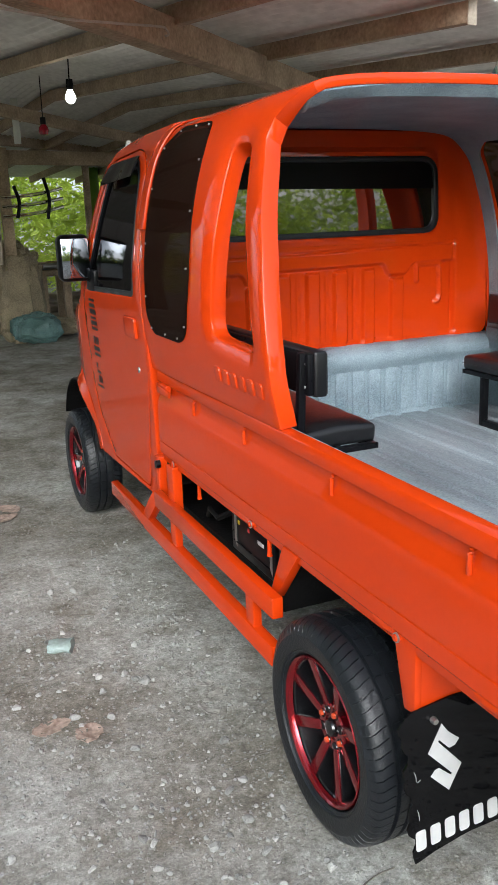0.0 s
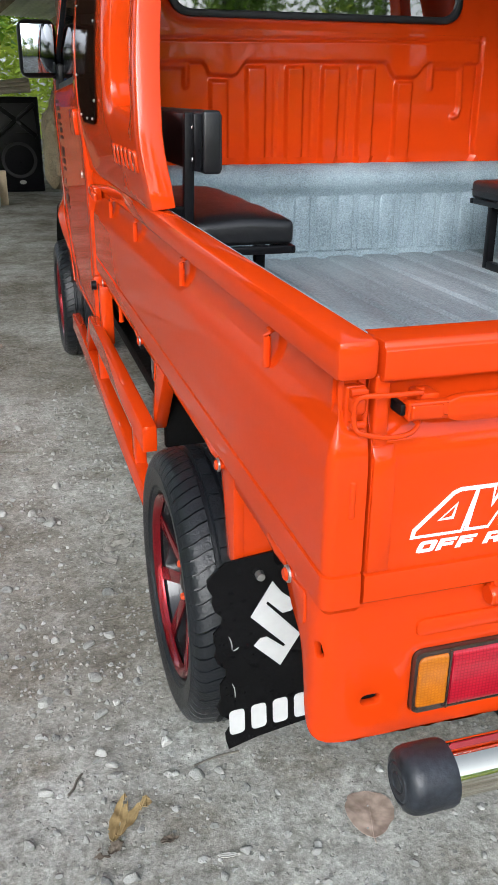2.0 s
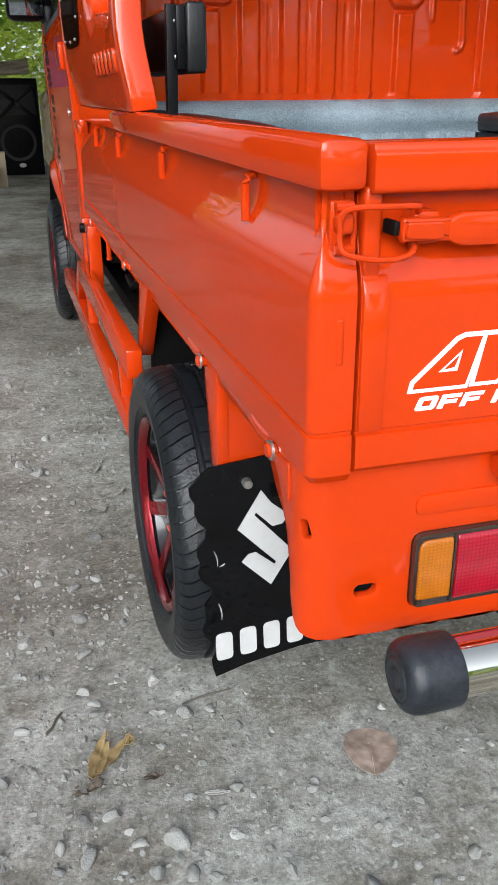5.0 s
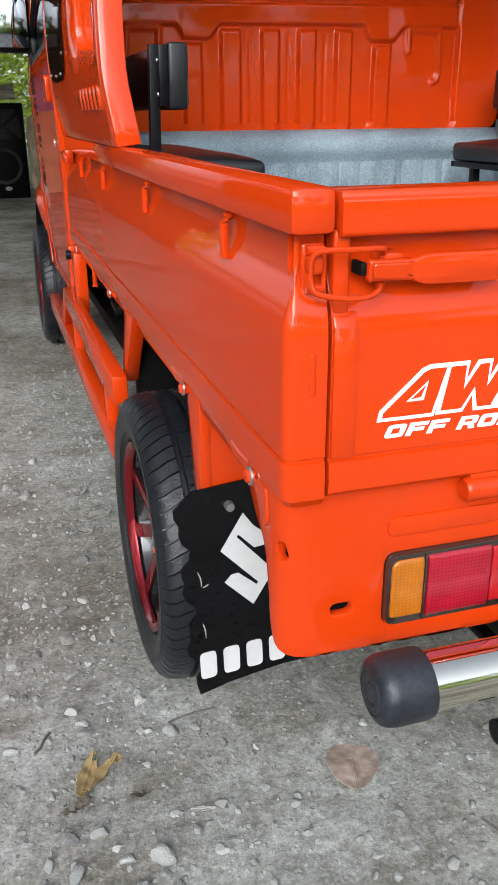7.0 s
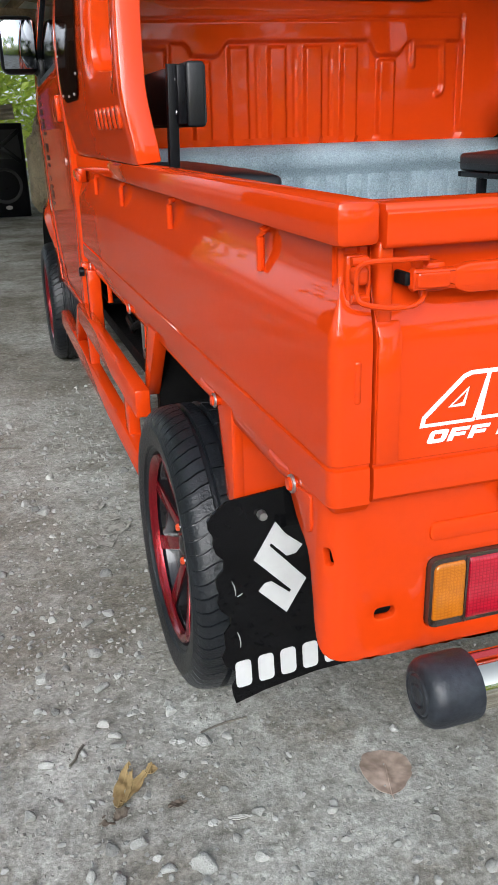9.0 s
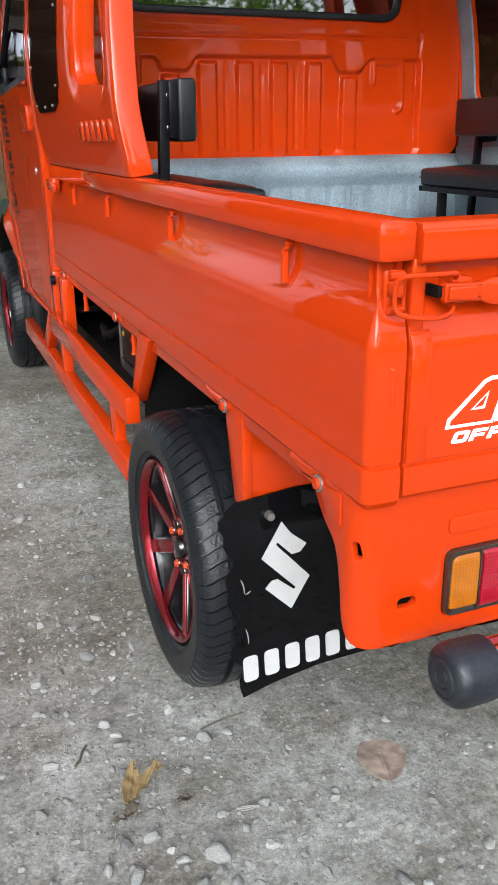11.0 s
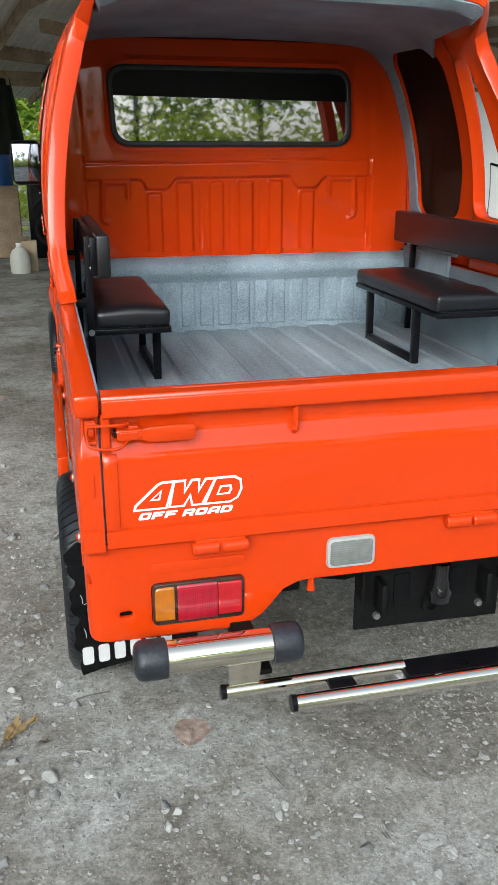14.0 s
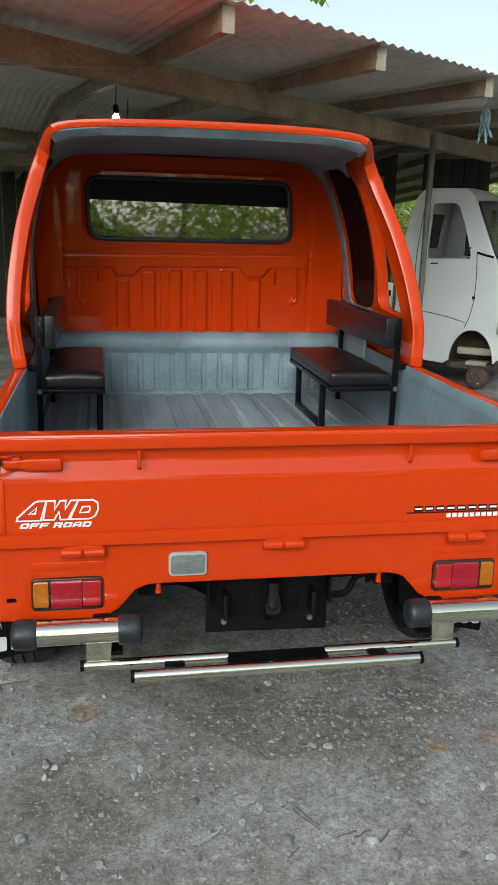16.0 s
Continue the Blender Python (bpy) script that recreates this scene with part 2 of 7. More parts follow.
SOIL = soil_material()
# Nearly black so the boards carry the shade of the deep shed in their colour.
BOARD = material("shade_dark_board", (0.03, 0.026, 0.022), 0.85, colour2=(0.085, 0.072, 0.058), scale=4, fine=50, bump=0.4, bump_scale=40)
STONE = material("pebble", (0.20, 0.20, 0.187), 0.85, colour2=(0.35, 0.352, 0.335), scale=1.6, fine=9, bump=0.4, bump_scale=7, island=True)
LEAF = material("foliage", (0.06, 0.15, 0.015), 0.45, colour2=(0.22, 0.36, 0.04), scale=2.5, fine=9)
# Lighter copy of the leaf material: sunshine put into the colour.
SUNLIT_LEAF = material("sunlit_foliage", (0.16, 0.27, 0.025), 0.45, colour2=(0.46, 0.52, 0.07), scale=2.5, fine=9)
for ln in (LEAF.node_tree, SUNLIT_LEAF.node_tree):
    thin = ln.nodes.new("ShaderNodeBsdfTranslucent")
    thin.inputs["Color"].default_value = (0.30, 0.48, 0.05, 1) if ln == LEAF.node_tree else (0.55, 0.65, 0.08, 1)
    blend = ln.nodes.new("ShaderNodeMixShader")
    blend.inputs[0].default_value = 0.45
    ln.links.new(ln.nodes["Principled BSDF"].outputs[0], blend.inputs[1])
    ln.links.new(thin.outputs[0], blend.inputs[2])
    ln.links.new(blend.outputs[0], ln.nodes["Material Output"].inputs[0])
DRY = material("dry_leaf", (0.16, 0.118, 0.092), 0.8, colour2=(0.43, 0.335, 0.275), scale=55, fine=60)
BARK = material("bark", (0.10, 0.08, 0.06), 0.9, vary=0.3, bump=0.5, bump_scale=30)
VAN_WHITE = material("van_paint", (0.60, 0.615, 0.60), 0.35, vary=0.08, coat=0.3, scale=3)
RUST = material("rusty_steel", (0.08, 0.05, 0.035), 0.8, vary=0.4, bump=0.3)
SACK = material("plastic_sack", (0.27, 0.22, 0.14), 0.7, vary=0.55, scale=5, bump=0.4, bump_scale=25)
TEAL = material("teal_plastic", (0.09, 0.17, 0.16), 0.5, vary=0.4, scale=6, bump=0.4, bump_scale=20)
CLOTH = material("speaker_grille", (0.008, 0.008, 0.009), 0.7, vary=0.3, bump=0.2, bump_scale=400)
CARD = material("cardboard", (0.45, 0.36, 0.25), 0.85, vary=0.15)
JUG = material("plastic_jug", (0.55, 0.56, 0.50), 0.4, vary=0.1)
ROPE = material("cord", (0.45, 0.42, 0.36), 0.8, vary=0.2)


# ---- mesh helpers ----
def finish(bm, angle=32):
    bmesh.ops.recalc_face_normals(bm, faces=bm.faces)
    for f in bm.faces:
        f.smooth = True
    lim = radians(angle)
    for e in bm.edges:
        e.smooth = len(e.link_faces) == 2 and e.calc_face_angle(0.0) < lim
    return bm


def part(name, bm, mat, parent=None, label="", angle=32):
    finish(bm, angle)
    me = bpy.data.meshes.new(name)
    bm.to_mesh(me)
    bm.free()
    for m in (mat if isinstance(mat, (list, tuple)) else [mat]):
        me.materials.append(m)
    ob = new(name, me)
    if parent:
        ob.parent = parent
    return tagged(ob, label)


def empty(name, label, category, at=(0, 0, 0), group="", kind=""):
    ob = new(name)
    ob.empty_display_size = 0.1
    ob.location = at
    return tagged(ob, label, category, group, kind)


def joined(*bms):
    out = bmesh.new()
    for b in bms:
        tmp = bpy.data.meshes.new("tmp")
        b.to_mesh(tmp)
        out.from_mesh(tmp)
        bpy.data.meshes.remove(tmp)
        b.free()
    return out


def moved(bm, m):
    bmesh.ops.transform(bm, matrix=m, verts=bm.verts)
    return bm


def mirrored(bm):
    bmesh.ops.transform(bm, matrix=Matrix.Diagonal((-1, 1, 1, 1)), verts=bm.verts)
    bmesh.ops.reverse_faces(bm, faces=bm.faces)
    return bm


def rbox(x0, x1, y0, y1, z0, z1, r=0.004, seg=2):
    bm = bmesh.new()
    bmesh.ops.create_cube(bm, size=1)
    bmesh.ops.transform(bm, matrix=Matrix.Translation(((x0 + x1) / 2, (y0 + y1) / 2, (z0 + z1) / 2)) @ Matrix.Diagonal((x1 - x0, y1 - y0, z1 - z0, 1)), verts=bm.verts)
    if r:
        bmesh.ops.bevel(bm, geom=bm.edges[:], offset=r, segments=seg, profile=0.5, affect="EDGES")
    return bm


def bar(a, b, w, h, r=0.003, up=(0, 0, 1)):
    """A rectangular bar from a to b, w wide and h high."""
    a, b = Vector(a), Vector(b)
    y = (b - a).normalized()
    x = y.cross(Vector(up)).normalized()
    z = x.cross(y)
    m = Matrix((x, y, z)).transposed().to_4x4()
    m.translation = a
    return moved(rbox(-w / 2, w / 2, 0, (b - a).length, -h / 2, h / 2, r), m)


def tube(points, r, seg=12, cap=True):
    """A round rod along points."""
    bm = bmesh.new()
    pts = [Vector(p) for p in points]
    rings = []
    ref = Vector((0.13, 0.27, 0.95))
    for i, p in enumerate(pts):
        d = (pts[min(i + 1, len(pts) - 1)] - pts[max(i - 1, 0)]).normalized()
        if abs(d.dot(ref)) > 0.95:
            ref = Vector((0.9, 0.3, 0.1))
        u = d.cross(ref).normalized()
        v = d.cross(u)
        rr = r[i] if isinstance(r, (list, tuple)) else r
        rings.append([bm.verts.new(p + rr * (math.cos(a) * u + math.sin(a) * v)) for a in (2 * math.pi * k / seg for k in range(seg))])
    for A, B in zip(rings, rings[1:]):
        for k in range(seg):
            bm.faces.new((A[k], A[(k + 1) % seg], B[(k + 1) % seg], B[k]))
    if cap:
        bm.faces.new(rings[0])
        bm.faces.new(rings[-1][::-1])
    return bm


def lathe(profile, seg=48, axis="x"):
    """Turns (radius, along) pairs round an axis through the origin."""
    bm = bmesh.new()
    rings = []
    for r, a in profile:
        ring = []
        for k in range(seg):
            t = 2 * math.pi * k / seg
            c, s = r * math.cos(t), r * math.sin(t)
            ring.append(bm.verts.new({"x": (a, c, s), "y": (c, a, s), "z": (c, s, a)}[axis]))
        rings.append(ring)
    for A, B in zip(rings, rings[1:]):
        for k in range(seg):
            bm.faces.new((A[k], A[(k + 1) % seg], B[(k + 1) % seg], B[k]))
    bmesh.ops.remove_doubles(bm, verts=bm.verts, dist=1e-5)
    return bm


def prism(profile, axis, a, b, r=0.0):
    """A closed 2D outline pushed along an axis from a to b: (y, z) along x, (x, z) along y, (x, y) along z."""
    bm = bmesh.new()
    put = {"x": lambda p, t: (t, p[0], p[1]), "y": lambda p, t: (p[0], t, p[1]), "z": lambda p, t: (p[0], p[1], t)}[axis]
    A, B = [bm.verts.new(put(p, a)) for p in profile], [bm.verts.new(put(p, b)) for p in profile]
    n = len(profile)
    for k in range(n):
        bm.faces.new((A[k], A[(k + 1) % n], B[(k + 1) % n], B[k]))
    bm.faces.new(A[::-1])
    bm.faces.new(B)
    if r:
        bmesh.ops.recalc_face_normals(bm, faces=bm.faces)
        bmesh.ops.bevel(bm, geom=[e for e in bm.edges if e.calc_face_angle(0) > 0.5], offset=r, segments=2, profile=0.5, affect="EDGES")
    return bm


def rounded(points, r, n=5):
    """The closed outline with its corners rounded; r: one radius or one for each corner."""
    out = []
    m = len(points)
    for i in range(m):
        p, a, b = Vector(points[i]), Vector(points[i - 1]), Vector(points[(i + 1) % m])
        ri = r[i] if isinstance(r, (list, tuple)) else r
        u, v = (a - p), (b - p)
        ri = min(ri, u.length * 0.49, v.length * 0.49)
        if ri < 1e-5:
            out.append(tuple(p))
            continue
        s, e = p + u.normalized() * ri, p + v.normalized() * ri
        for k in range(n + 1):
            t = k / n
            out.append(tuple(s * (1 - t) ** 2 + p * (2 * t * (1 - t)) + e * t * t))
    return out


def inside(p, poly):
    x, y = p
    hit = False
    j = len(poly) - 1
    for i in range(len(poly)):
        (xi, yi), (xj, yj) = poly[i], poly[j]
        if (yi > y) != (yj > y) and x < (xj - xi) * (y - yi) / (yj - yi) + xi:
            hit = not hit
        j = i
    return hit


def stepped(poly, step):
    out = []
    for i, p in enumerate(poly):
        q = poly[(i + 1) % len(poly)]
        k = max(1, int(math.hypot(q[0] - p[0], q[1] - p[1]) / step))
        out += [(p[0] + (q[0] - p[0]) * t / k, p[1] + (q[1] - p[1]) * t / k) for t in range(k)]
    return out


def sheet(outer, holes, place, thick, step=0.05, bevel=0.0, extra=()):
    """A curved plate with holes: outline and holes in (u, v), place(u, v, depth) lays it in the world."""
    from mathutils.geometry import delaunay_2d_cdt
    loops = [stepped(p, step) for p in (outer, *holes)]
    verts, edges = [], []
    for lp in loops:
        k = len(verts)
        verts += [Vector(p) for p in lp]
        edges += [(k + i, k + (i + 1) % len(lp)) for i in range(len(lp))]
    us, vs = [p[0] for p in outer], [p[1] for p in outer]
    bound = np.array([tuple(v) for v in verts])
    nu, nv = int((max(us) - min(us)) / step), int((max(vs) - min(vs)) / step)
    grid = [(min(us) + (i + 0.5 + 0.25 * (j % 2)) * step, min(vs) + (j + 0.5) * step) for i in range(nu + 1) for j in range(nv + 1)]
    for g in (*grid, *extra):
        if np.min((bound[:, 0] - g[0]) ** 2 + (bound[:, 1] - g[1]) ** 2) < (0.45 * step) ** 2 and g in grid:
            continue
        if inside(g, loops[0]) and not any(inside(g, h) for h in loops[1:]):
            verts.append(Vector(g))
    vs2, es2, fs2, *_ = delaunay_2d_cdt(verts, edges, [], 0, 1e-5)
    bm = bmesh.new()
    F = [bm.verts.new(place(v[0], v[1], 0.0)) for v in vs2]
    B = [bm.verts.new(place(v[0], v[1], thick)) for v in vs2]
    used = {}
    for f in fs2:
        c = sum((vs2[i] for i in f), Vector((0, 0))) / len(f)
        if inside(c, loops[0]) and not any(inside(c, h) for h in loops[1:]):
            bm.faces.new([F[i] for i in f])
            bm.faces.new([B[i] for i in f][::-1])
            for a, b in zip(f, (*f[1:], f[0])):
                used[(a, b)] = True
    rim = []
    for a, b in list(used):
        if (b, a) not in used:
            rim.append(bm.faces.new((F[b], F[a], B[a], B[b])))
    bmesh.ops.delete(bm, geom=[v for v in bm.verts if not v.link_faces], context="VERTS")
    if bevel:
        bmesh.ops.recalc_face_normals(bm, faces=bm.faces)
        es = {e for f in rim for e in f.edges if e.is_manifold and e.calc_face_angle(0) > 0.9}
        bmesh.ops.bevel(bm, geom=list(es), offset=bevel, segments=2, profile=0.5, affect="EDGES")
    return bm


def spline(points, n=8):
    """A smooth line through points."""
    P = [Vector(p) for p in points]
    P = [2 * P[0] - P[1]] + P + [2 * P[-1] - P[-2]]
    out = []
    for i in range(1, len(P) - 2):
        for k in range(n):
            t = k / n
            a, b, c, d = P[i - 1:i + 3]
            out.append(0.5 * ((2 * b) + (c - a) * t + (2 * a - 5 * b + 4 * c - d) * t * t + (3 * b - a - 3 * c + d) * t ** 3))
    return out + [P[-2]]


class Line:
    """A line by its own length: at(s) gives the point and the unit normal to its left."""

    def __init__(self, pts):
        self.p = [Vector(q) for q in pts]
        self.s = [0.0]
        for a, b in zip(self.p, self.p[1:]):
            self.s.append(self.s[-1] + (b - a).length)
        self.length = self.s[-1]

    def at(self, s):
        i = min(max(int(np.searchsorted(self.s, s)) - 1, 0), len(self.p) - 2)
        a, b = self.p[i], self.p[i + 1]
        t = (s - self.s[i]) / max(self.s[i + 1] - self.s[i], 1e-9)
        j, k = max(i - 1, 0), min(i + 2, len(self.p) - 1)
        d0, d1 = (b - self.p[j]).normalized(), (self.p[k] - a).normalized()
        d = (d0 * (1 - t) + d1 * t).normalized()
        return a + (b - a) * t, Vector((-d[1], d[0]))


def sweep(line, profile, outward=-1):
    """Sweeps a closed (out, z) profile along a plan line."""
    bm = bmesh.new()
    rings = []
    for s in line.s:
        p, nrm = line.at(s)
        rings.append([bm.verts.new((p[0] + outward * nrm[0] * o, p[1] + outward * nrm[1] * o, z)) for o, z in profile])
    n = len(profile)
    for A, B in zip(rings, rings[1:]):
        for k in range(n):
            bm.faces.new((A[k], A[(k + 1) % n], B[(k + 1) % n], B[k]))
    bm.faces.new(rings[0])
    bm.faces.new(rings[-1][::-1])
    return bm


# ---- the pickup ----
truck = empty("pickup_truck", "glossy orange mini pickup truck with a canopy over its bed", "truck")


def lean(z):
    """The canopy leans a little to one side."""
    return -0.05 * max(z - 0.9, 0.0)


half = [(-0.692, 0.879), (-0.704, 1.0), (-0.700, 1.15), (-0.680, 1.3), (-0.650, 1.42), (-0.614, 1.52), (-0.566, 1.595), (-0.518, 1.632), (-0.43, 1.650), (-0.25, 1.6585), (0.0, 1.661)]
SECTION = Line(spline(half + [(-x, z) for x, z in half[-2::-1]], 5))
ARC = SECTION.length


def arc_of(z, side=-1):
    """The length round the canopy's section at height z on one flank."""
    n = len(SECTION.p) // 2
    s = float(np.interp(z, [p[1] for p in SECTION.p[:n]], SECTION.s[:n]))
    return s if side < 0 else ARC - s


gap_yz = rounded([(1.262, 1.055), (1.252, 1.25), (1.240, 1.53), (1.150, 1.53), (1.078, 1.28), (0.995, 1.04)], [0.05, 0.02, 0.035, 0.03, 0.05, 0.03], 5)


def chamfer(y, z):
    """How far the pillar's rear edge and the rim of the opening fall back."""
    e = float(np.interp(z, [0.879, 1.04, 1.14, 1.27, 1.405, 1.48, 1.54, 1.58], [0.883, 0.905, 0.93, 0.97, 1.025, 1.055, 1.075, 1.06]))
    back = max(0.0, 1 - (y - e) / 0.02) * min(max((1.60 - z) / 0.12, 0.0), 1.0)
    rim = 1.0
    if 1.0 < z < 1.58 and 0.95 < y < 1.35:
        for i, (ya, za) in enumerate(gap_yz):
            yb, zb = gap_yz[i - 1]
            t = ((y - ya) * (yb - ya) + (z - za) * (zb - za)) / max((yb - ya) ** 2 + (zb - za) ** 2, 1e-9)
            t = min(max(t, 0), 1)
            rim = min(rim, math.hypot(y - ya - t * (yb - ya), z - za - t * (zb - za)))
    return 0.003 * min(back, 1.0) + 0.010 * max(0.0, 1 - rim / 0.03)


def slim(y):
    """The shell is thick at its rear pillars and thin round the windows."""
    return 1.0 - 0.65 * min(max((y - 1.27) / 0.07, 0.0), 1.0)


def canopy_place(s, y, d):
    p, nrm = SECTION.at(s)
    k = 1.0 - 0.45 * min(max((p[1] - 1.56) / 0.08, 0.0), 1.0)
    if d >= 0:
        d = d * slim(y) + chamfer(y, p[1])
    return Vector((p[0] - nrm[0] * d * k + lean(p[1]) - pinch(p[0], y, p[1]), y, p[1] - nrm[1] * d * k))


def pinch(x, y, z):
    """The rear pillars stand a little closer together than the cab."""
    g = float(np.interp(z, [1.0, 1.14, 1.27, 1.4, 1.48, 1.55, 1.61, 1.64], [0.0, 0.009, 0.018, 0.023, 0.027, 0.024, 0.012, 0.0]))
    return math.copysign(g * min(max((1.30 - y) / 0.25, 0.0), 1.0), x)


def flank(points, side):
    return [(arc_of(z, side), y) for y, z in points]


rear_edge = [(0.883, 0.879), (0.905, 1.04), (0.93, 1.14), (0.97, 1.27), (1.025, 1.405), (1.055, 1.48), (1.072, 1.53), (1.062, 1.57)]
roof_rear = [(arc_of(1.605), 1.01), (arc_of(1.632), 0.962), (ARC * 0.38, 0.95), (ARC * 0.5, 0.948), (ARC * 0.62, 0.95), (ARC - arc_of(1.632), 0.962), (ARC - arc_of(1.605), 1.01)]
canopy_outline = [(arc_of(0.879), 1.84)] + flank(rear_edge, -1) + roof_rear + flank(rear_edge[::-1], 1) + [(arc_of(0.879, 1), 1.84)]
panel_yz = rounded([(1.787, 1.06), (1.787, 1.56), (1.70, 1.612), (1.44, 1.603), (1.395, 1.53), (1.385, 1.2), (1.425, 1.04), (1.48, 1.007), (1.73, 1.008)], 0.03, 4)
panel_in = rounded([(1.768, 1.065), (1.768, 1.55), (1.69, 1.594), (1.45, 1.586), (1.414, 1.52), (1.404, 1.2), (1.442, 1.052), (1.49, 1.026), (1.72, 1.027)], 0.03, 4)
ridge_points = []
for side in (-1, 1):
    for z in np.linspace(0.9, 1.5, 34):
        e = float(np.interp(z, [q[1] for q in rear_edge], [q[0] for q in rear_edge]))
        ridge_points.append((arc_of(z, side), e + 0.02))
shell = sheet(canopy_outline, [flank(p, s) for p in (panel_in, gap_yz) for s in (-1, 1)], canopy_place, 0.044, 0.028, 0.004, ridge_points)
canopy = part("canopy", shell, ORANGE, truck, "glossy orange canopy shell with tapering rear pillars")
for side in (-1, 1):
    pane = sheet(flank(panel_yz, side), [], lambda s, y, d: canopy_place(s, y, -0.004 + d), 0.0035, 0.05)
    window = part("side_window", pane, ACRYLIC, canopy, "dark riveted acrylic side window")
    for y, z in [(1.775, 1.12), (1.775, 1.28), (1.775, 1.44), (1.765, 1.555), (1.69, 1.597), (1.57, 1.6), (1.455, 1.592), (1.408, 1.5), (1.402, 1.37), (1.4, 1.22), (1.43, 1.06), (1.5, 1.02), (1.61, 1.019), (1.74, 1.025)]:
        p = canopy_place(arc_of(z, side), y, -0.006)
        rv = lathe([(0.0, side * 0.002), (0.002, side * 0.0015), (0.0032, 0), (0.0032, -side * 0.003)], 8)
        part("rivet", moved(rv, Matrix.Translation(p)), STEEL, canopy)
    for k in range(6):
        y = 1.235 - 0.052 * k
        ridge = sheet(rounded([(arc_of(0.94, side), y), (arc_of(0.98, side), y), (arc_of(0.98, side), y - 0.036), (arc_of(0.94, side), y - 0.036)], 0.01, 3), [], lambda s, yy, d: canopy_place(s, yy, d - 0.004), 0.01, 0.05, 0.0015)
        part("embossed_bar", ridge, ORANGE, canopy)


s0 = arc_of(1.32)
band = sheet([(s0, 1.792), (s0, 1.855), (ARC - s0, 1.855), (ARC - s0, 1.792)], [], lambda s, y, d: canopy_place(s, y, -0.011 + d), 0.010, 0.03, 0.004)
part("front_lip", band, ORANGE, canopy)


def rear_y(z):
    """Where the shell ends behind, by height."""
    return float(np.interp(z, [1.5, 1.53, 1.57, 1.605, 1.632, 1.65, 1.661], [1.06, 1.072, 1.062, 1.01, 0.962, 0.95, 0.948]))


def liner_place(s, y, d):
    p, nrm = SECTION.at(s)
    k = 1.0 - 0.45 * min(max((p[1] - 1.56) / 0.08, 0.0), 1.0)
    lip = min(max((y - rear_y(p[1]) - 0.004) / 0.035, 0.0), 1.0)
    roof = min(max((p[1] - 1.54) / 0.08, 0.0), 1.0)
    touch = 0.028 * k * slim(y)
    back = min(max((y - rear_y(p[1]) - 0.045) / 0.05, 0.0), 1.0)
    deep = 0.046 * slim(y) * (1 - roof) + (0.044 - 0.016 * back) * roof
    d2 = touch + lip * (deep - touch) + d
    return Vector((p[0] - nrm[0] * d2 + lean(p[1]) - pinch(p[0], y, p[1]), y, p[1] - nrm[1] * d2))


liner_outline = [(arc_of(0.9), 1.83), (arc_of(0.9), 1.415), (arc_of(1.02), 1.415), (arc_of(1.03), 1.48), (arc_of(1.5), 1.46), (arc_of(1.56), 1.42), (arc_of(1.600), 1.34), (arc_of(1.612), 1.10), (arc_of(1.615), 1.03), (arc_of(1.620), 0.992), (arc_of(1.632), 0.966), (ARC * 0.38, 0.954), (ARC * 0.5, 0.952)]
liner_outline += [(ARC - s, y) for s, y in liner_outline[-2::-1]]
liner = sheet(liner_outline, [flank(panel_in, s) for s in (-1, 1)], liner_place, 0.008, 0.02)
part("roof_liner", liner, LINER, canopy, "speckled grey sprayed liner inside the canopy")


# cab back wall, pressed with upright flutes
def ridge(t, lo, hi, soft=0.008):
    """1 between lo and hi, falling off outside over soft."""
    return min(max((t - lo) / soft + 1, 0), 1) * min(max((hi - t) / soft + 1, 0), 1)


def to_line(x, z, pts):
    best = 9.0
    for (xa, za), (xb, zb) in zip(pts, pts[1:]):
        t = ((x - xa) * (xb - xa) + (z - za) * (zb - za)) / ((xb - xa) ** 2 + (zb - za) ** 2)
        t = min(max(t, 0), 1)
        best = min(best, math.hypot(x - xa - t * (xb - xa), z - za - t * (zb - za)))
    return best


FIELD_X = [-0.562, -0.366, -0.353, -0.345, -0.280, -0.265, -0.245, -0.235, 0.190, 0.198, 0.213, 0.224, 0.286, 0.298, 0.318, 0.333, 0.511]
FIELD_Z = [1.161, 1.163, 1.150, 1.131, 1.128, 1.133, 1.158, 1.167, 1.172, 1.168, 1.140, 1.131, 1.130, 1.136, 1.160, 1.170, 1.171]
RIBS = [(-0.346, -0.289, 1.116), (-0.238, -0.176, 1.153), (-0.118, -0.061, 1.154), (-0.008, 0.051, 1.155), (0.109, 0.164, 1.156), (0.229, 0.288, 1.118)]
HOOKS = ([(-0.412, 1.098), (-0.410, 1.150), (-0.50, 1.150), (-0.506, 1.030), (-0.500, 1.018), (-0.488, 1.013)], [(0.347, 1.100), (0.346, 1.158), (0.445, 1.158), (0.452, 1.040), (0.446, 1.022), (0.432, 1.016)])


